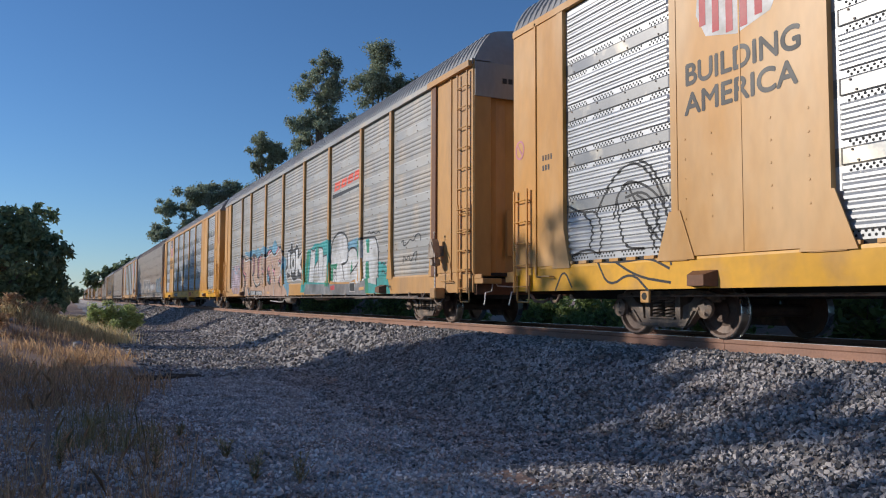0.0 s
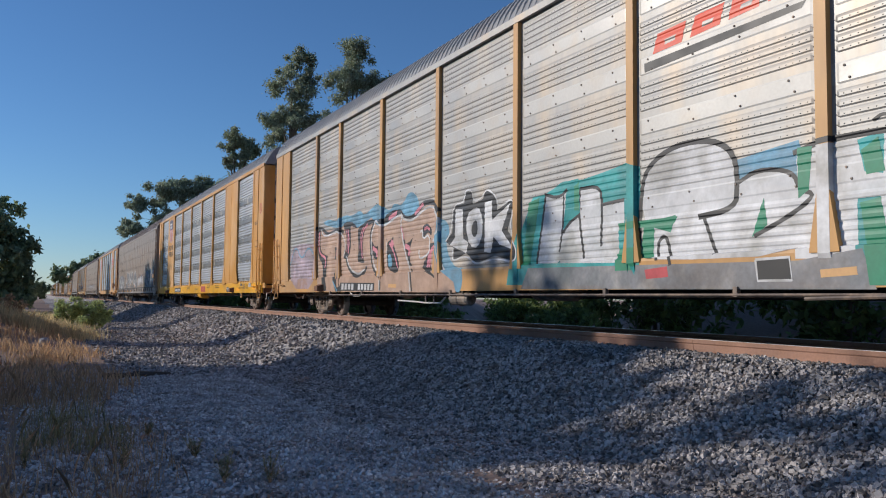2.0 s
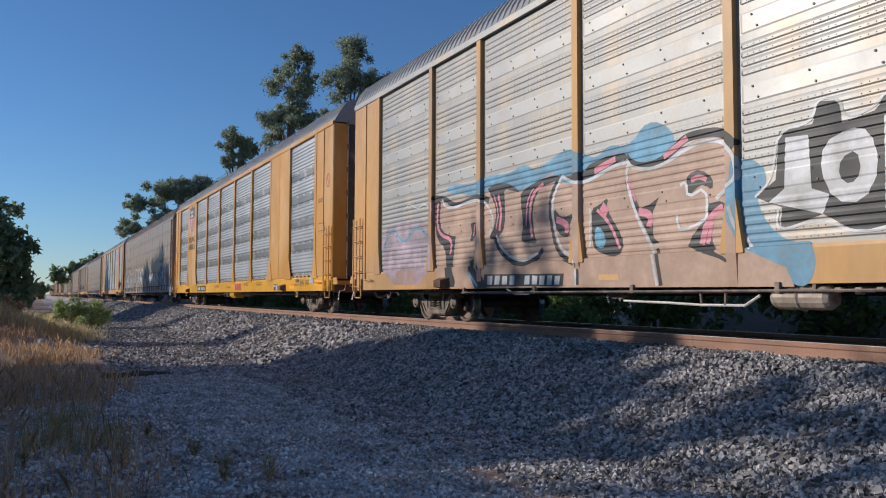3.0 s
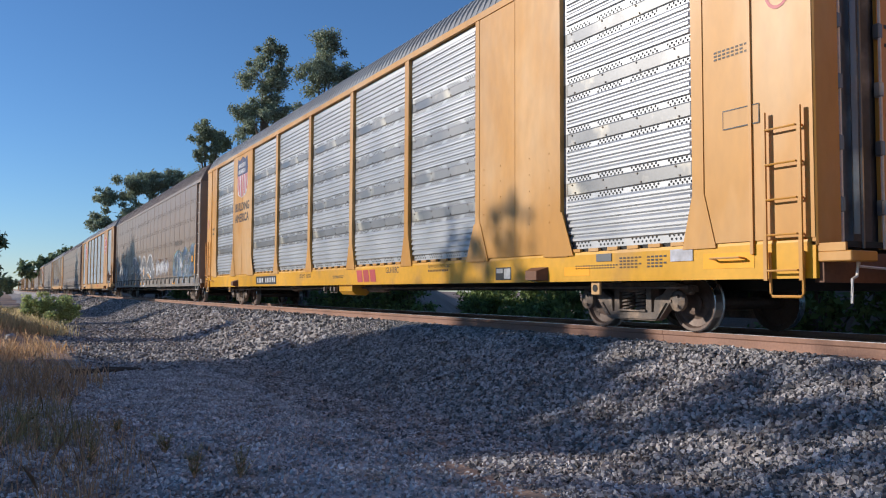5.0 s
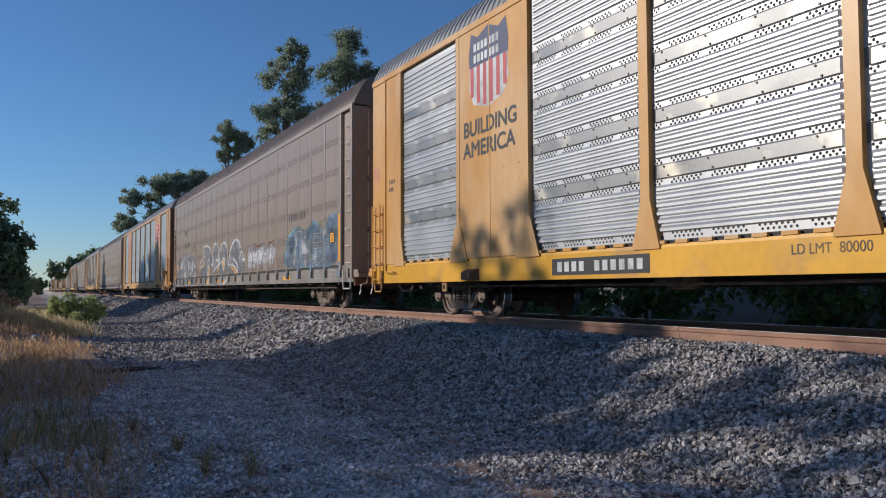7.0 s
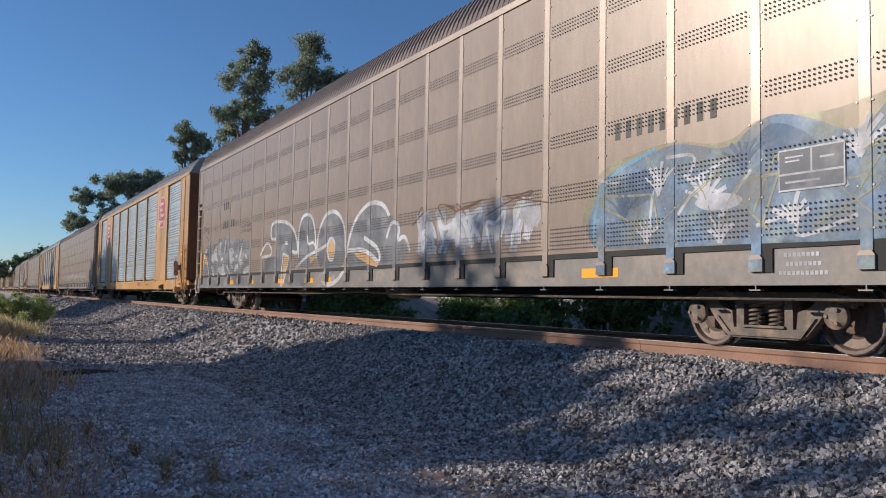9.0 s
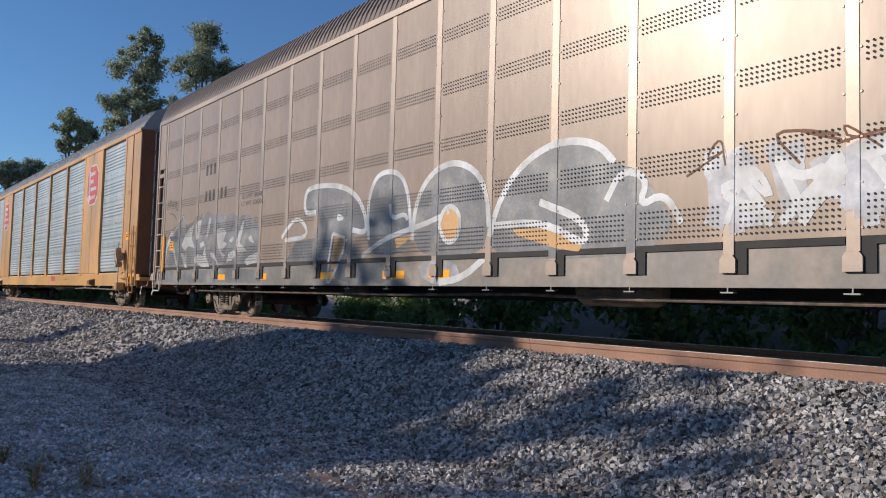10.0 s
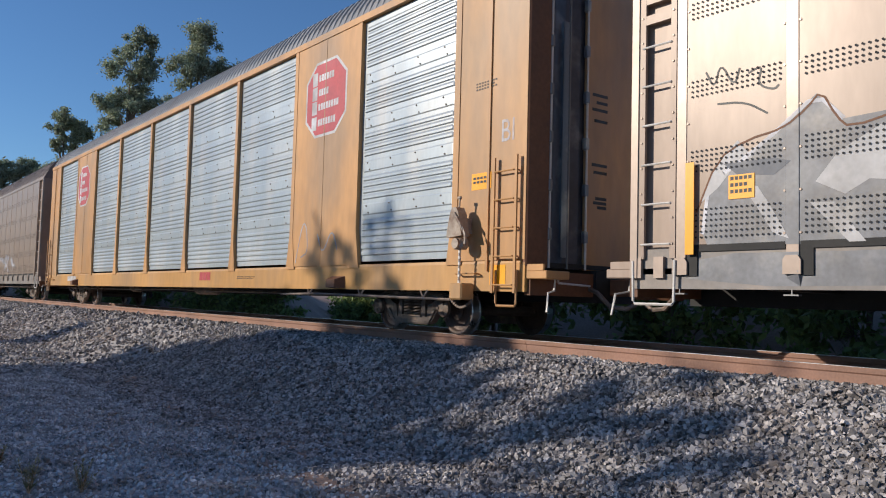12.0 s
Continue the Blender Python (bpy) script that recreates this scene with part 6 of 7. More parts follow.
spray(car_d, "grey_spray", [(12.91, 1.23), (12.84, 1.73), (12.45, 1.93), (12.06, 2.19), (11.76, 2.42), (11.52, 2.16), (10.99, 2.18), (10.76, 2.32), (10.41, 2.24), (10.16, 2.38), (9.77, 2.26), (9.4, 2.3), (9, 2.21), (8.68, 2.24), (8.33, 2.13), (7.95, 2.17), (7.55, 2.06), (7.29, 1.9), (7.31, 1.06), (8.33, 1.05), (10.83, 1.08), (12.85, 1.11)], 0, lift=0)
spray(car_d, "pale_spray", [(12.52, 1.71), (12.35, 1.49), (12.16, 1.2), (12.01, 1.15), (12.22, 1.5), (12.32, 1.65)], 0, lift=1)
spray(car_d, "pale_spray", [(12.95, 1.53), (12.75, 1.92), (12.53, 2.11), (12.37, 1.93), (12.55, 1.88), (12.74, 1.67)], 0, lift=1)
spray(car_d, "pale_spray", [(11.77, 1.64), (11.57, 1.88), (11.22, 2.06), (10.99, 2.1), (11.1, 1.77), (10.82, 1.55), (11.31, 1.62), (11.51, 1.51)], 0, lift=1)
spray(car_d, "pale_spray", [(11.82, 1.46), (11.48, 1.1), (11.34, 1.1), (11.61, 1.45)], 0, lift=1)
spray(car_d, "pale_spray", [(10.84, 1.31), (10.66, 1.4), (10.33, 1.37), (10.2, 1.58), (10.14, 1.36), (9.9, 1.1), (10.23, 1.06), (10.84, 1.23)], 0, lift=1)
spray(car_d, "pale_spray", [(10.55, 1.64), (10.32, 1.71), (10.22, 1.6), (10.49, 1.54)], 0, lift=1)
spray(car_d, "pale_spray", [(9.89, 1.44), (9.62, 1.4), (9.34, 1.08), (9.62, 1.27), (9.82, 1.31)], 0, lift=1)
spray(car_d, "pale_spray", [(9.55, 1.93), (9.26, 1.97), (8.98, 1.86), (9.13, 1.65), (8.92, 1.58), (9.26, 1.43), (8.98, 1.32), (9.16, 1.28), (9.45, 1.56)], 0, lift=1)
spray(car_d, "pale_spray", [(8.82, 1.64), (8.62, 1.74), (8.55, 1.68), (8.68, 1.6)], 0, lift=1)
spray(car_d, "pale_spray", [(8.93, 1.17), (8.82, 1.37), (8.5, 1.44), (8.41, 1.32), (8.62, 1.21)], 0, lift=1)
spray(car_d, "pale_spray", [(8.4, 1.64), (8.27, 1.83), (8.16, 1.98), (8.04, 2.07), (8.11, 1.81), (8.24, 1.58), (7.84, 1.4), (8.33, 1.38), (8.43, 1.53)], 0, lift=1)
spray(car_d, "pale_spray", [(7.81, 1.67), (7.67, 1.72), (7.5, 1.54), (7.7, 1.58)], 0, lift=1)
spray(car_d, "pale_spray", [(7.96, 1.2), (7.7, 1.3), (7.3, 1.35), (7.3, 1.15), (7.85, 1.1)], 0, lift=1)
spray(car_d, "pale_spray", [(10.85, 2.08), (10.71, 2.2), (10.49, 2.2), (10.62, 1.79), (10.77, 1.74)], 0, lift=1)
spray(car_d, "pale_spray", [(10.12, 2), (10, 2.23), (9.91, 2.21), (9.96, 1.98), (10.08, 1.8), (10.16, 1.78)], 0, lift=1)
line(car_d, "rust", [(12.98, 1.45), (12.75, 1.95), (12.45, 2.1), (12.05, 2.16), (11.84, 2.31), (11.72, 2.44), (11.58, 2.18), (11.47, 2.07), (10.99, 2.17), (10.81, 2.33), (10.67, 2.16), (10.45, 2.36)], 0.02, 1, lift=2)
line(car_d, "wash", [(12.91, 1.23), (12.84, 1.73), (12.45, 1.93), (12.06, 2.19), (11.76, 2.42), (11.52, 2.16)], 0.04, 1, lift=1)
spray(car_d, "slate", [(12.68, 1.9), (12.16, 1.9), (11.99, 1.85), (12.16, 1.74), (12.53, 1.78)], 0, lift=2)
spray(car_d, "lime_wash", [(-7.7, 1.3), (-7.75, 1.75), (-8.1, 2.2), (-8.6, 2.3), (-9.3, 2.38), (-10.1, 2.18), (-10.5, 2.44), (-11.2, 2.32), (-11.8, 2.40), (-12.4, 2.54), (-12.87, 2.45), (-12.87, 1.6), (-9.0, 1.3)], 2, lift=0)
spray(car_d, "blue_spray", [(-7.82, 1.3), (-7.85, 1.55), (-8.06, 2.06), (-8.56, 2.17), (-9.04, 2.29), (-9.44, 2.33), (-10.12, 2.12), (-10.41, 2.35), (-10.72, 2.44), (-11.19, 2.27), (-11.47, 2.1), (-11.69, 2.15), (-11.95, 2.42), (-12.4, 2.5), (-12.87, 2.4), (-12.87, 1.06), (-10.5, 1.12), (-8.07, 1.14)], 2, lift=1)
spray(car_d, "deep_blue", [(-10.5, 2.3), (-10.75, 2.34), (-11.1, 2.15), (-11.2, 1.95), (-10.8, 1.85), (-10.55, 2.0)], 2, lift=2)
spray(car_d, "deep_blue", [(-8.3, 1.95), (-8.7, 2.08), (-9.1, 2.1), (-9.0, 1.7), (-8.5, 1.6)], 2, lift=2)
spray(car_d, "deep_blue", [(-11.8, 2.3), (-12.2, 2.38), (-12.6, 2.2), (-12.3, 1.9), (-11.9, 1.95)], 2, lift=2)
spray(car_d, "wash", [(-9.6, 1.62), (-9.9, 1.72), (-10.35, 1.62), (-10.2, 1.5), (-9.8, 1.5)], 2, lift=2)
line(car_d, "wash", [(-8.04, 2.05), (-8.66, 1.91), (-8.46, 1.58), (-9.04, 2.07), (-8.95, 1.4)], 0.04, lift=1)
line(car_d, "wash", [(-9.4, 1.5), (-9.73, 1.85), (-10.19, 1.56), (-9.89, 1.34), (-10.41, 1.89)], 0.04, lift=1)
line(car_d, "wash", [(-9.22, 2.18), (-9.73, 2.17), (-9.48, 1.82), (-10.12, 2.05)], 0.04, lift=1)
line(car_d, "wash", [(-10.55, 2.11), (-11.0, 2.2), (-10.74, 1.68), (-11.3, 2.04), (-11.47, 1.6)], 0.04, lift=1)
line(car_d, "wash", [(-10.47, 1.3), (-11.0, 1.43), (-10.87, 1.11), (-11.57, 1.33)], 0.04, lift=1)
line(car_d, "sky_paint", [(-7.99, 1.18), (-7.93, 1.58), (-8.2, 2.09), (-9.04, 2.31)], 0.05, lift=1)
line(car_d, "ink", [(12.88, 2.84), (12.78, 2.65), (12.72, 2.92), (12.57, 2.63), (12.51, 2.81)], 0.02, lift=2)
line(car_d, "ink", [(12.42, 2.74), (12.27, 2.79), (12.33, 2.61), (12.16, 2.53), (12.11, 2.57)], 0.02, lift=2)
line(car_d, "ink", [(12.75, 2.5), (12.45, 2.47), (12.22, 2.32)], 0.02, lift=2)
line(car_a, "ink", [(11.75, 1.95), (11.34, 1.8), (10.98, 1.81), (10.85, 1.49), (10.92, 1.16)], 0.035, lift=1)
line(car_a, "ink", [(10.98, 1.79), (10.7, 2.13), (10.37, 2.36), (10.0, 2.38), (9.6, 1.99), (9.4, 1.45), (9.35, 0.94)], 0.035, lift=1)
line(car_a, "ink", [(10.58, 1.63), (10.51, 1.98), (10.25, 2.15), (9.95, 2.07), (9.61, 1.87), (9.34, 1.44)], 0.035, lift=1)
line(car_a, "ink", [(10.51, 1.94), (10.41, 1.37), (10.27, 1.21), (9.91, 1.19)], 0.035, lift=1)
line(car_a, "ink", [(10.25, 2.07), (9.84, 1.49), (9.46, 1.16)], 0.035, lift=1)
line(car_a, "ink", [(10.07, 1.93), (9.78, 1.78), (9.4, 1.05)], 0.035, lift=1)
line(car_a, "ink", [(10.38, 1.73), (10.01, 1.81), (9.68, 1.17)], 0.035, lift=1)
line(car_a, "ink", [(11.65, 1.16), (11.2, 1.26), (10.92, 1.16)], 0.035, lift=1)
line(car_a, "ink", [(12.05, 0.64), (11.81, 0.99), (11.58, 0.68)], 0.035, lift=1)
line(car_a, "ink", [(10.92, 1.04), (10.66, 0.67), (10.15, 0.89), (9.8, 0.62)], 0.035, lift=1)
line(car_a, "ink", [(10.59, 1.07), (10.03, 0.81), (9.36, 0.72)], 0.035, lift=1)
line(car_a, "ink", [(10.92, 1.06), (10.39, 1.02), (9.79, 1.07), (9.38, 0.9)], 0.035, lift=1)
line(car_a, "ink", [(10.02, 2.39), (9.77, 2.31), (9.44, 1.82)], 0.035, lift=1)
line(car_a, "ink", [(11.17, 1.26), (11.05, 1.59), (11.34, 1.8)], 0.035, lift=1)
line(car_a, "ink", [(10.32, 1.92), (9.89, 1.98), (9.56, 1.61), (9.79, 1.33)], 0.035, lift=1)


def scrawl(car, y0, y1, z0, z1, mat, n, w, seed, lift=2):
    """Loose looping spray strokes inside a stretch of the side."""
    rng = random.Random(seed)
    for i in range(n):
        y = y0 + (y1 - y0) * (i + rng.random()) / n
        d = (y1 - y0) / n * 1.6
        pts = [(y + d * rng.uniform(-0.6, 0.6), z0 + (z1 - z0) * k) for k in (rng.uniform(0, 0.3), rng.uniform(0.6, 1), rng.uniform(0.2, 0.7), rng.uniform(0.5, 1), rng.uniform(0, 0.4))]
        line(car, mat, pts, w * rng.uniform(0.6, 1.4), 2, lift)


scrawl(car_d, -6.6, -3.2, 1.2, 2.15, "wash", 18, 0.2, 1)
scrawl(car_d, -6.6, -3.2, 1.2, 2.1, "white", 9, 0.08, 2, 3)
scrawl(car_d, -6.4, -3.0, 1.8, 2.2, "rust", 4, 0.02, 3, 4)


def feathers(car, y, z, n, spread, length, mat, w, seed, lift=4):
    """A fan of short curved brush-like strokes rising from one place."""
    rng = random.Random(seed)
    for k in range(n):
        a = spread * ((k + 0.5) / n - 0.5) + rng.uniform(-0.05, 0.05)
        l = length * rng.uniform(0.7, 1.1)
        dy, dz = -math.sin(a) * l, math.cos(a) * l
        line(car, mat, [(y, z), (y + 0.35 * dy, z + 0.6 * dz), (y + dy, z + dz)], w * rng.uniform(0.6, 1.3), 2, lift)


for k, (y, z, n, spread, length) in enumerate([(-8.5, 1.5, 6, 2.0, 0.45), (-9.1, 1.75, 6, 1.8, 0.4), (-9.8, 1.55, 7, 2.2, 0.5), (-10.3, 1.9, 6, 2.0, 0.35), (-10.9, 1.3, 6, 2.4, 0.3), (-11.6, 1.85, 7, 2.0, 0.4), (-12.2, 1.5, 7, 2.2, 0.55), (-8.9, 1.2, 5, 2.0, 0.3), (-10.0, 1.15, 5, 2.0, 0.3), (-12.4, 1.15, 5, 1.8, 0.3)]):
    feathers(car_d, y, z, n, spread, length, "wash" if k % 3 else "deep_blue", 0.045, 40 + k)
scrawl(car_d, -12.6, -8.2, 1.15, 2.2, "lime_wash", 6, 0.025, 5, 4)
# blue paint carried down over the post feet
for i in range(5):
    y = -12.83 + i * 1.1814
    part("graffiti", bars([(y - 0.083, y + 0.083, 0.835, 0.955)], 0.0135), M["blue_spray"], car_d)
    part("graffiti", bars([(y - 0.06, y + 0.06, 1.0, 1.2)], -0.0035), M["blue_spray"], car_d)
scrawl(car_f, -9, 9, 1.2, 2.2, "wash", 14, 0.12, 6)
scrawl(car_g, -6, 8, 1.1, 2.4, "navy", 16, 0.2, 7)


def paint(car, name, shape, mat, label=""):
    return part(name, shape, M[mat], car, label)


def emblem(car, y):
    """A shield with a dark head, stripes and pale bars, above two words."""
    w, top, bot = 0.66, 4.98, 3.58
    out = [(y, top), (y + 0.35, top - 0.12), (y + 0.58, top - 0.02), (y + w, top - 0.4), (y + w - 0.03, top - 0.7), (y + w, bot + 0.42), (y + 0.5, bot + 0.12), (y, bot), (y - 0.5, bot + 0.12), (y - w, bot + 0.42), (y - w + 0.03, top - 0.7), (y - w, top - 0.4), (y - 0.58, top - 0.02), (y - 0.35, top - 0.12)]
    sh = paint(car, "emblem", decal(out, 0.014, 0), "white", "painted striped shield emblem")
    part("shield_head", decal([(y + w - 0.02, top - 0.62), (y + w, top - 0.4), (y + 0.58, top - 0.02), (y + 0.35, top - 0.12), (y, top), (y - 0.35, top - 0.12), (y - 0.58, top - 0.02), (y - w, top - 0.4), (y - w + 0.02, top - 0.62)], 0.016), M["navy"], sh)
    for i in range(6):
        ys = y + 0.55 - i * 0.22
        lo = bot + 0.05 + 0.30 * (abs(ys - y) / w) ** 2
        part("stripe", bars([(ys - 0.055, ys + 0.055, lo, top - 0.62)], 0.016), M["dull_red"], sh)
    for j, z in enumerate((top - 0.36, top - 0.56)):
        for i in range(7):
            part("lettering_bar", bars([(y + 0.44 - i * 0.125 - 0.045, y + 0.44 - i * 0.125 + 0.045, z, z + 0.14)], 0.018), M["white"], sh)
    for word, z in (("BUILDING", 3.17), ("AMERICA", 2.80)):
        paint(car, "lettering", letters(word, 0.38, y + 0.88, z, 1.76 if word == "BUILDING" else 1.72, 0.014, 0.0, 0.011), "ink")


def small_bars(car, y, z, rows, cols, mat="ink", h=0.035, w=0.06, proud=0.012, gap=0.02):
    for r in range(rows):
        for c in range(cols - (r % 2)):
            paint(car, "lettering_bar", bars([(y - c * (w + gap) - w, y - c * (w + gap), z - r * h * 1.8, z - r * h * 1.8 + h)], proud), mat)


def number_plate(car, y, z0=0.70, w=2.1, h=0.24):
    pl = paint(car, "number_board", bars([(y - w, y, z0, z0 + h)], 0.004), "ink", "black board with white characters")
    for i in range(11):
        if i not in (4,):
            yy = y - 0.14 - i * (w - 0.2) / 11
            part("lettering_bar", bars([(yy - 0.11, yy, z0 + 0.05, z0 + h - 0.05)], 0.008), M["white"], pl)


for car in (car_a, car_c):
    emblem(car, 8.16)
    number_plate(car, 6.35)
    paint(car, "reflector", bars([(-12.6, -11.9, 0.76, 0.93)], 0.004), "amber", "bright amber reflector")
    paint(car, "notice_board", bars([(-8.0, -7.55, 0.68, 0.88)], 0.004), "ink", "small black and white notice plate")
    paint(car, "notice_field", bars([(-7.98, -7.8, 0.7, 0.86), (-7.76, -7.58, 0.79, 0.86)], 0.007), "white")
    paint(car, "lettering", letters("LD LMT  80000", 0.15, 2.17, 0.84, 0.89, 0.004), "stencil")
    small_bars(car, -0.3, 0.84, 2, 12, "stencil", 0.022, 0.04, 0.004)
    small_bars(car, -9.6, 0.84, 2, 16, "stencil", 0.018, 0.035, 0.004)
    # red mark of plain shapes
    for y0 in (-1.76, -2.12, -2.48):
        paint(car, "sill_mark", decal([(y0, 0.96), (y0 - 0.3, 0.96), (y0 - 0.38, 0.70), (y0 - 0.08, 0.70)], 0.004), "dull_red", "red painted block mark")
    small_bars(car, -12.1, 3.15, 3, 8, "stencil", 0.022, 0.04)
    pl = paint(car, "label_plate", bars([(-12.7, -12.22, 2.28, 2.48)], 0.012), "old_yellow", "small yellow label plate")
    part("label_border", stroke([(-12.7, 2.28), (-12.22, 2.28), (-12.22, 2.48), (-12.7, 2.48), (-12.7, 2.28)], 0.014, 0.016, False, 0), M["ink"], pl)
    sg = paint(car, "sign", stroke([(-12.95 + 0.14 * math.cos(a), 3.6 + 0.17 * math.sin(a)) for a in np.linspace(0, 6.283, 17)], 0.035, 0.012, False, 0), "dull_red", "round red prohibition sign")
    part("bar", stroke([(-12.85, 3.72), (-13.05, 3.48)], 0.03, 0.013, False, 0), M["dull_red"], sg)
    small_bars(car, 12.4, 2.75, 2, 4, "stencil", 0.09, 0.05, 0.012, 0.03)
    # rivets over the plain panels
    for yy in (-9.0, -8.5, -7.7, -7.2, 7.2, 7.7, 8.6, 9.05):
        for z in (1.5, 1.75, 2.0, 2.25, 2.5):
            paint(car, "rivet", Shape().lathe_x([(SIDE - 0.010, 0.018), (SIDE - 0.018, 0.012)], 6, 0, yy, z), "rack_yellow")
    # gaskets round the emblem panel and along the taper
    for y in (-9.22, -7.0, 7.0, 9.25):
        paint(car, "gusset", Shape().along_x([(y - 0.35, 1.0), (y - 0.1, 1.62), (y + 0.1, 1.62), (y + 0.35, 1.0)], SIDE - 0.026, SIDE - 0.01), "rack_yellow")

paint(car_c, "lettering", letters("GLH18C", 0.17, -3.33, 0.87, 0.62, 0.004), "stencil")
paint(car_c, "lettering", letters("FOR RESTRICTED LOADING ONLY", 0.075, -5.2, 0.93, 0.86, 0.004), "stencil")
small_bars(car_c, -5.22, 0.86, 1, 13, "stencil", 0.035, 0.045, 0.004, 0.014)
for car in (car_a, car_c):
    paint(car, "reflector", bars([(-9.9, -9.35, 0.72, 0.84)], 0.004), "amber", "faded amber reflector")
    paint(car, "data_plate", Shape().box(SIDE - 0.012, SIDE - 0.002, -10.35, -10.05, 0.90, 1.0), "strip", "small grey data plate")
    paint(car, "data_plate", Shape().box(SIDE - 0.012, SIDE - 0.002, -11.75, -11.4, 0.86, 1.0), "wash", "small pale data plate")
    small_bars(car, -10.5, 0.92, 4, 6, "stencil", 0.022, 0.05, 0.004, 0.02)
    small_bars(car, -11.0, 0.92, 4, 5, "stencil", 0.022, 0.05, 0.004, 0.02)
    for y in (-9.95, 9.95):
        part("truck_hanger", Shape().box(SIDE + 0.05, SIDE + 0.09, y - 0.09, y + 0.09, 0.46, 0.66, 0, 0.01), M["rack_yellow"], car, "small yellow lug under the sill")
        # black disc painted for the shaded inside of the lug's hole
        part("lug_hole", Shape().lathe_x([(0.0, 0.05), (-0.004, 0.05)], 12, SIDE + 0.048, y, 0.55), M["black"], car)

for car in (car_a, car_c):
    sg = paint(car, "sign", stroke([(13.12 + 0.13 * math.cos(a), 3.05 + 0.15 * math.sin(a)) for a in np.linspace(0, 6.283, 17)], 0.035, 0.012, False, 0), "pink", "round faded red prohibition sign")
    part("bar", stroke([(13.12 + 0.09, 3.05 + 0.1), (13.12 - 0.09, 3.05 - 0.1)], 0.03, 0.013, False, 0), M["pink"], sg)

# red octagons on the tan carrier
for y in (-8.12, 8.35):
    for k, (mat, proud) in enumerate((("white", 0.014), ("dull_red", 0.016))):
        r = 1 - 0.07 * k
        o = [(0.36, 0.68), (0.72, 0.36), (0.72, -0.36), (0.36, -0.68), (-0.36, -0.68), (-0.72, -0.36), (-0.72, 0.36), (-0.36, 0.68)]
        paint(car_e, "emblem", decal([(y + a * r, 4.0 + b * r) for a, b in o], proud), mat, "red octagon emblem with pale border")
    for i, z in enumerate((4.32, 4.06, 3.80, 3.52)):
        n = (6, 4, 8, 7)[i]
        paint(car_e, "lettering_bar", bars([(y + 0.3, y + 0.48, z - 0.06, z + 0.18)] + [(y + 0.27 - (j + 1) * 0.09, y + 0.27 - j * 0.09 - 0.02, z, z + 0.12) for j in range(n)], 0.018), "white")
for pts in ([(-6.9, 2.1), (-7.1, 1.5), (-6.9, 1.1)], [(-7.2, 1.1), (-7.5, 2.0), (-7.7, 1.3), (-7.4, 1.2)], [(-8.0, 1.6), (-8.2, 1.2), (-8.5, 1.7), (-8.7, 1.3)]):
    paint(car_e, "graffiti", stroke(pts, 0.03, 0.016), "wash")
small_bars(car_e, -12.25, 3.4, 3, 8, "stencil", 0.022, 0.035)
paint(car_e, "lettering", letters("BI", 0.42, -12.76, 2.56, 0.26, 0.012), "wash")
paint(car_e, "label_plate", bars([(-12.6, -12.2, 1.98, 2.2)], 0.012), "amber", "small yellow label plate")
small_bars(car_e, -12.24, 2.12, 2, 5, "ink", 0.03, 0.05, 0.016)
# grey head board and lettering bars on the graffiti carrier's end
hd = paint(car_b, "head_board", Shape().box(-HALF + 0.02, HALF - 0.02, -13.64, -13.60, 4.42, 5.1), "dull_silver", "grey end head board")
for i in range(6):
    part("lettering_bar", Shape().box(-0.95 + i * 0.13, -0.86 + i * 0.13, -13.647, -13.64, 4.72, 4.82), M["ink"], hd)
for z, n in ((3.7, 7), (3.0, 6), (2.92, 7), (2.84, 5)):
    for i in range(n):
        paint(car_b, "lettering_bar", Shape().box(-0.3 + i * 0.11, -0.22 + i * 0.11, -13.60, -13.575, z, z + 0.045), "rust")
paint(car_e, "reflector", bars([(-12.9, -12.6, 0.72, 0.98)], 0.004), "amber")
small_bars(car_e, 10.0, 0.80, 1, 10, "white", 0.16, 0.10, 0.004)
small_bars(car_e, -2.5, 0.80, 1, 3, "dull_red", 0.18, 0.2, 0.004)
small_bars(car_e, -4.6, 0.86, 2, 16, "stencil", 0.018, 0.035, 0.004)

# thin paint run down over the bronze carrier's sill
spray(car_d, "grey_spray", [(13.1, 1.04), (11.0, 1.02), (9.0, 1.06), (7.2, 1.0), (6.9, 0.72), (9.5, 0.75), (13.1, 0.71)], 1, lift=0)
spray(car_d, "grey_spray", [(4.4, 1.07), (2.6, 1.08), (2.3, 0.73), (4.1, 0.72)], 1, lift=0)
spray(car_d, "wash", [(1.8, 1.05), (0.9, 1.07), (0.7, 0.72), (1.6, 0.72)], 1, lift=0)

# markings of the bronze carrier, laid on its flat panels
FLAT = -0.0105
small_bars(car_d, 10.33, 3.22, 1, 3, "stencil", 0.24, 0.12, FLAT, 0.11)
small_bars(car_d, 10.33, 2.62, 1, 6, "stencil", 0.24, 0.11, FLAT, 0.12)
small_bars(car_d, -8.35, 2.52, 1, 9, "stencil", 0.22, 0.09, FLAT, 0.10)
for word, z in (("LD LMT  80000", 2.50), ("LT WT  82600", 2.35)):
    paint(car_d, "lettering", letters(word, 0.13, 8.2, z, 0.98, 0.001), "stencil")
for y0, y1 in ((1.0, 1.5), (2.1, 2.7), (4.2, 4.7), (6.9, 7.3), (9.0, 9.4), (-8.4, -7.7)):
    paint(car_d, "reflector", bars([(y0, y1, 0.80, 0.92)], -0.027), "amber", "faded amber reflector")
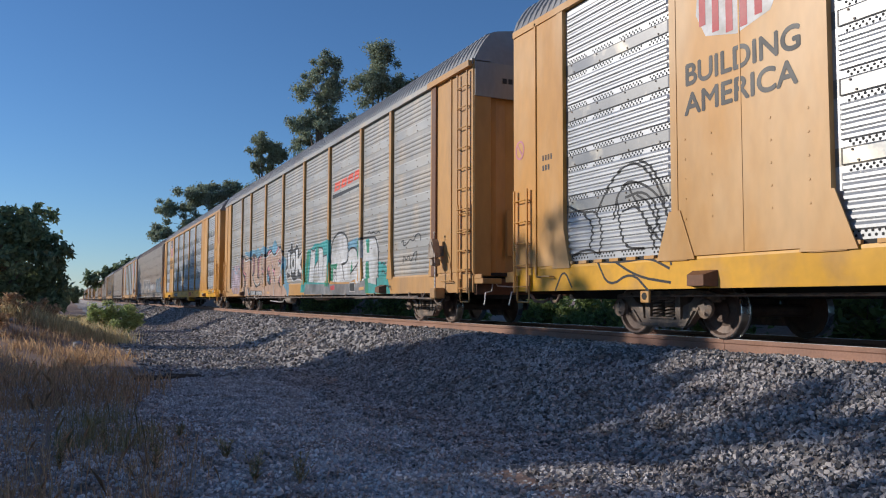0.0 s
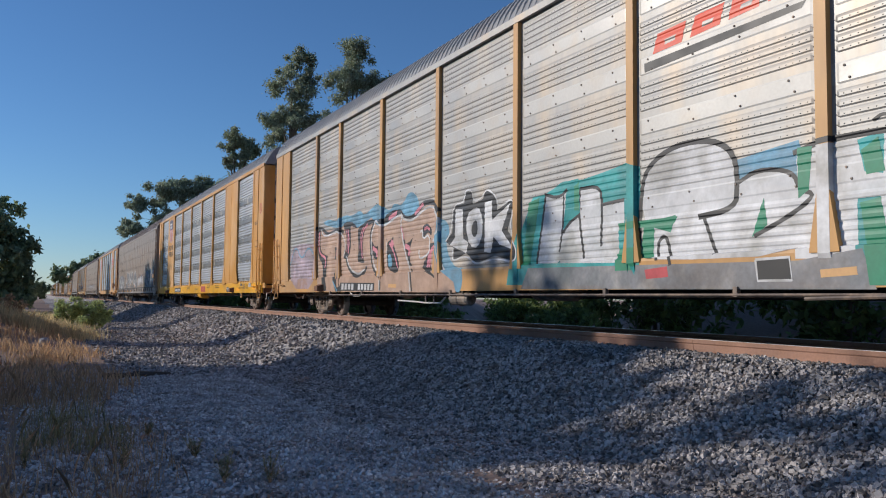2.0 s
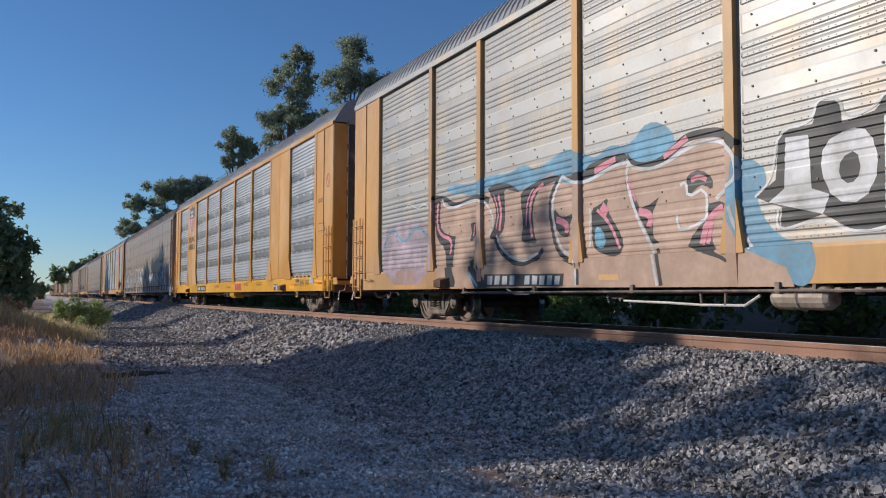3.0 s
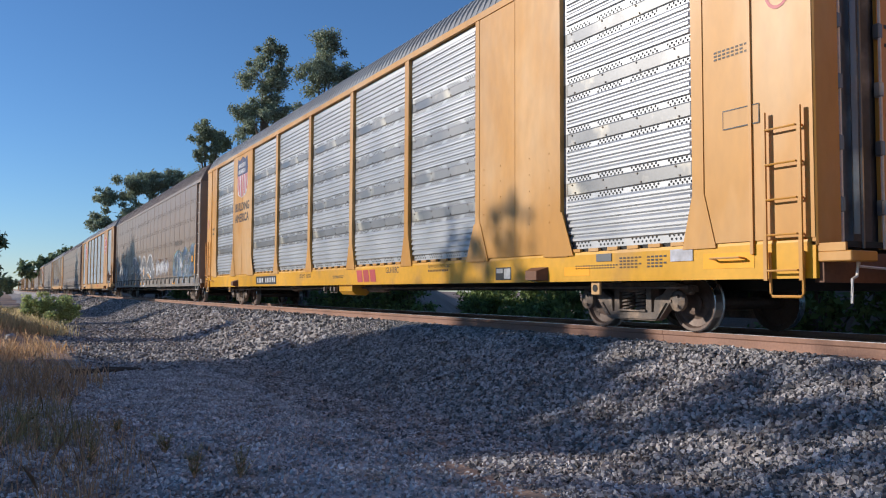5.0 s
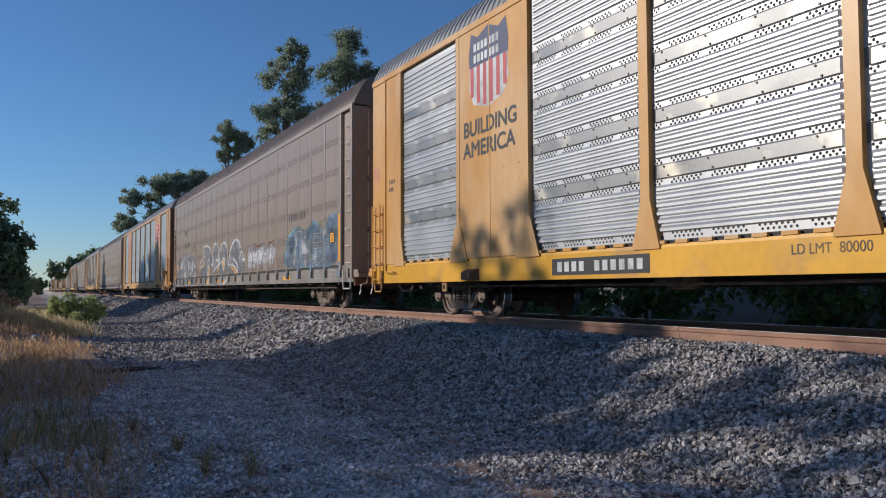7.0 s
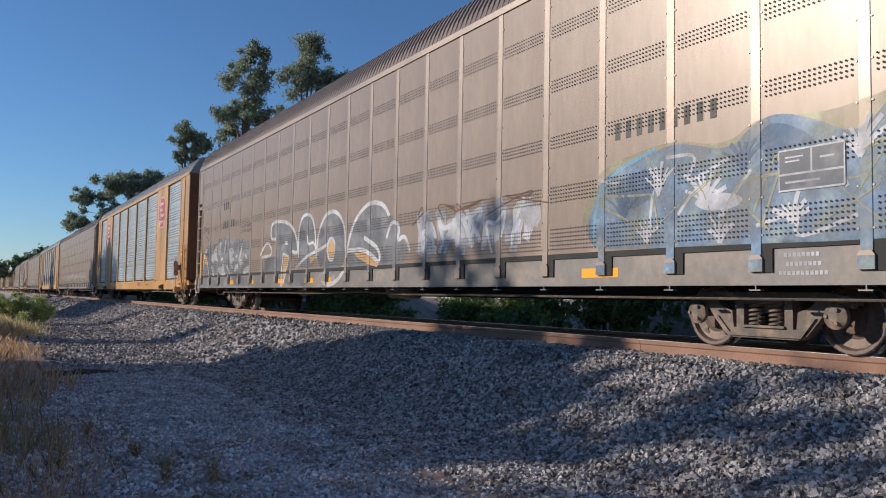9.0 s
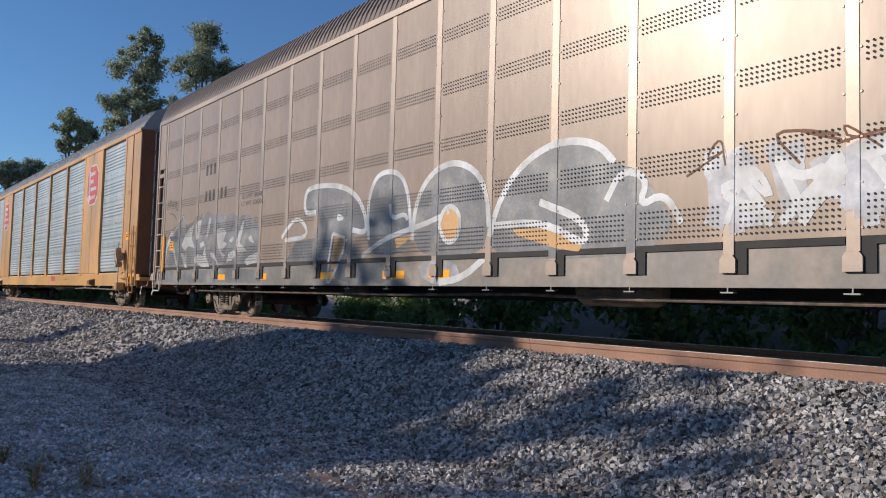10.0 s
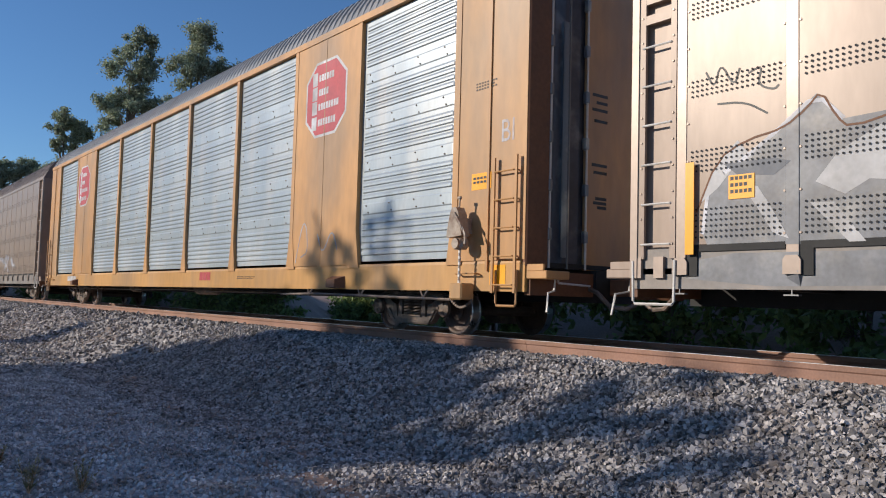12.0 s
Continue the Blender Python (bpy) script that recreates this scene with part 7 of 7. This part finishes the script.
paint(car_d, "reflector", Shape().box(SIDE - 0.036, SIDE - 0.028, 12.98, 13.08, 1.03, 1.95), "amber", "tall amber reflector")
paint(car_d, "label_plate", Shape().box(SIDE + 0.004, SIDE + 0.010, 12.35, 12.62, 1.55, 1.78), "amber", "small yellow warning label")
small_bars(car_d, 12.60, 1.73, 3, 5, "ink", 0.035, 0.035, -0.003, 0.012)
nb = paint(car_d, "notice_board", Shape().box(SIDE + 0.002, SIDE + 0.010, -11.45, -10.75, 1.62, 2.02), "slate", "dark notice board with pale border")
part("notice_border", stroke([(-11.45, 1.62), (-10.75, 1.62), (-10.75, 2.02), (-11.45, 2.02), (-11.45, 1.62)], 0.02, -0.0005, False, 0), M["wash"], nb)
part("notice_border", bars([(-11.45, -10.75, 1.77, 1.79), (-11.12, -11.10, 1.79, 2.02)], -0.0005), M["wash"], nb)
for word, z in (("A 89    MIN", 0.86), ("B 93 1/4 MIN", 0.75)):
    paint(car_d, "lettering", letters(word, 0.09, -12.0, z, 0.5, -0.027), "wash")
small_bars(car_d, -11.95, 0.98, 1, 12, "wash", 0.035, 0.03, -0.027, 0.015)
small_bars(car_d, -10.78, 0.97, 1, 8, "wash", 0.04, 0.035, -0.027, 0.015)
small_bars(car_d, -10.80, 0.88, 1, 8, "wash", 0.04, 0.035, -0.027, 0.015)
small_bars(car_d, -10.72, 0.79, 1, 11, "wash", 0.04, 0.035, -0.027, 0.015)
part("notice_text", bars([(-11.02, -10.82, 1.94, 1.955), (-10.98, -10.82, 1.90, 1.915), (-11.35, -11.2, 1.9, 1.92), (-11.2, -10.82, 1.69, 1.71)], -0.0005), M["wash"], nb)
paint(car_d, "reflector", Shape().box(SIDE - 0.004, SIDE + 0.002, -12.88, -12.77, 1.22, 2.4), "amber", "tall amber reflector")
lp = paint(car_d, "label_plate", bars([(-12.42, -12.15, 1.72, 1.95)], 0.001), "amber", "small orange warning label")
part("label_text", bars([(-12.38, -12.19, z, z + 0.03) for z in (1.76, 1.82, 1.88)], 0.003), M["rust"], lp)

# brake gear and hand brake wheels on the ends' sides
for car, y in ((car_b, -12.2), (car_e, -12.15)):
    s = Shape().along_x([(y - 0.17, 1.36), (y - 0.13, 1.46), (y - 0.09, 1.66), (y - 0.04, 1.74), (y + 0.05, 1.74), (y + 0.10, 1.62), (y + 0.15, 1.42), (y + 0.15, 1.34)], SIDE - 0.26, SIDE - 0.12)
    s.box(SIDE - 0.14, SIDE - 0.005, y - 0.08, y + 0.08, 1.40, 1.60)
    s.box(SIDE - 0.24, SIDE - 0.10, y - 0.14, y + 0.06, 1.18, 1.34, 0, 0.03)
    s.lathe_x([(-0.02, 0.07), (0.02, 0.07)], 12, SIDE - 0.25, y - 0.04, 1.26)
    s.tube([(SIDE - 0.19, y - 0.02, 1.72), (SIDE - 0.19, y - 0.03, 1.86)], 0.014, 6)
    s.box(SIDE - 0.21, SIDE - 0.17, y - 0.06, y + 0.01, 1.85, 1.89, 0, 0.01)
    s.tube([(SIDE - 0.27, y - 0.02, 1.66), (SIDE - 0.28, y - 0.16, 1.50), (SIDE - 0.28, y - 0.27, 1.36), (SIDE - 0.28, y - 0.27, 1.24)], 0.022, 6)
    hb = paint(car, "hand_brake", s, "brake_grey", "dusty cast hand brake with a bent lever")
    ch = Shape()
    for i in range(14):
        z = 1.18 - i * 0.040
        w = 0.009 if i % 2 else 0.020
        ch.box(SIDE - 0.20 + (0.0 if i % 2 else 0.006), SIDE - 0.16 - (0.0 if i % 2 else 0.006), y - 0.04 - w, y - 0.04 + w, z - 0.046, z, 0, 0.006)
    part("chain", ch, M["pale_rod"], hb)
    part("chain_block", Shape().box(SIDE - 0.24, SIDE - 0.01, y - 0.16, y + 0.10, 0.52, 0.74, 0, 0.02), M["old_yellow"], hb, "ochre steel block that guides the chain")
    rod = Shape().tube([(SIDE - 0.05, y + 0.3, 0.52), (SIDE - 0.05, y + 4.2, 0.56), (SIDE - 0.05, y + 5.4, 0.53)], 0.02, 6)
    for dy in (0.9, 2.6, 4.3):
        rod.tube([(SIDE + 0.02, y + dy, 0.66), (SIDE - 0.05, y + dy + 0.03, 0.53)], 0.018, 5)
        rod.tube([(SIDE + 0.02, y + dy + 0.2, 0.66), (SIDE - 0.05, y + dy + 0.03, 0.53)], 0.012, 5)
    paint(car, "brake_rod", rod, "truck_steel", "long brake rod on hangers")
    lk = Shape()
    for i in range(12):
        yy, zz = y - 0.15 + i * 0.04, 0.52 - 0.10 * math.sin(math.pi * i / 11)
        lk.box(SIDE - 0.06, SIDE - 0.035, yy - 0.022, yy + 0.022, zz - 0.016, zz + 0.016, 0, 0.005)
    paint(car, "slack_chain", lk, "truck_steel", "slack hanging chain")
# long pipe under the graffiti carrier
s = Shape().tube([(SIDE - 0.02, -11.0, 0.57), (SIDE - 0.02, 8.0, 0.57)], 0.016, 6)
for i in range(9):
    s.box(SIDE - 0.03, SIDE + 0.03, -10.5 + i * 2.3, -10.44 + i * 2.3, 0.55, 0.66)
paint(car_b, "hand_rail", s, "truck_steel", "thin rod along the sill")

gear = paint(car_b, "slung_rod", Shape().tube([(SIDE + 0.02, 3.53, 0.45), (SIDE + 0.02, 3.14, 0.44), (SIDE + 0.02, 2.68, 0.43), (SIDE + 0.02, 2.16, 0.41), (SIDE + 0.02, 1.5, 0.41), (SIDE + 0.02, 1.29, 0.52)], 0.016, 6), "pale_rod", "bent pale rod slung below the sill")
part("rod_bracket", Shape().tube([(SIDE + 0.02, 2.16, 0.58), (SIDE + 0.02, 2.14, 0.42)], 0.02, 6).tube([(SIDE + 0.02, 1.77, 0.59), (SIDE + 0.02, 1.78, 0.41)], 0.02, 6), M["truck_steel"], gear)
paint(car_b, "release_lever", Shape().tube([(SIDE + 0.02, 6.5, 0.62), (SIDE + 0.02, 6.24, 0.54), (SIDE + 0.02, 5.85, 0.54), (SIDE + 0.02, 5.74, 0.59)], 0.014, 6), "pale_rod", "thin pale release lever")
tank = paint(car_b, "air_reservoir", Shape().lathe_x([(-0.36, 0.03), (-0.35, 0.10), (-0.30, 0.13), (-0.02, 0.13), (0.0, 0.145), (0.03, 0.13), (0.30, 0.13), (0.35, 0.10), (0.36, 0.03)], 14), "brake_grey", "dusty cylindrical air reservoir")
tank.matrix_basis = pose(SIDE + 0.13, 0.82, 0.5, 0, 0, 90)
part("strap", Shape().box(SIDE + 0.02, SIDE + 0.26, 0.60, 0.64, 0.5, 0.68), M["truck_steel"], car_b)
for i in range(9):
    y = 0.50 - i * 0.11
    part("pipe_joint", Shape().box(SIDE + 0.05, SIDE + 0.11, y - 0.05, y + 0.03, 0.53 + 0.02 * (i % 3), 0.58 + 0.02 * (i % 2), 0, 0.01), M["brake_grey"], car_b)

# tall ladder; brown strip paints the shaded recess beside the graffiti carrier's first panel
for y0, y1 in ((-13.45, -13.05),):
    ladder(car_b, y0, y1, 0.95, 4.95, M["old_yellow"], SIDE - 0.07, 0.4)
paint(car_b, "recess_edge", Shape().box(SIDE - 0.05, SIDE - 0.008, -11.95, -11.74, 1.0, 5.1), "rust", "brown strip for a dark shaded recess")
paint(car_b, "end_hood", Shape().box(SIDE - 0.10, SIDE + 0.1, -13.58, -11.6, 5.0, 5.12), "old_yellow")
# yellow tank slung under the bright carrier
for car in (car_a, car_c):
    s = Shape().along_y([(-1.5, 0.64), (-1.5, 0.50), (-1.42, 0.42), (-1.15, 0.40), (-1.05, 0.5), (-1.05, 0.64)], -1.35, -0.55)
    paint(car, "tool_box", s, "yellow", "yellow box slung below the sill")
    s = Shape()
    for y in (-0.35, -0.1, 0.35):
        s.tube([(SIDE + 0.1, y, 0.66), (SIDE + 0.1, y + 0.02, 0.47), (SIDE + 0.1, y + 0.18, 0.46)], 0.014, 5)
        s.box(SIDE + 0.05, SIDE + 0.12, y + 0.05, y + 0.13, 0.5, 0.6)
    paint(car, "valve_gear", s, "truck_steel")

# further carriers down the line
Y = 198.8
for k, src in enumerate((car_d, car_e, car_f, car_g, car_d, car_b, car_f, car_e, car_g, car_f, car_d, car_g)):
    base = {car_d: car_f, car_b: car_g}.get(src, src)
    c = copy_thing(base, pose(XC, Y, 0))
    CARS.append((c, Y))
    Y += 28.57


# ---- movement ----
def rolled(t):
    return float(np.interp(t, [a for a, b in ROLLED], [b for a, b in ROLLED]))


def motions():
    for car, y in CARS:
        walk(car, [(t, pose(XC, y - s, 0)) for t, s in ROLLED])
        for ob in car.children_recursive:
            if ob.name.startswith("wheelset"):
                w = ob.location.copy()
                walk(ob, [(k / 15, pose(w.x, w.y, w.z, math.degrees(rolled(k / 15) / WR) % 360)) for k in range(181)])


motions()
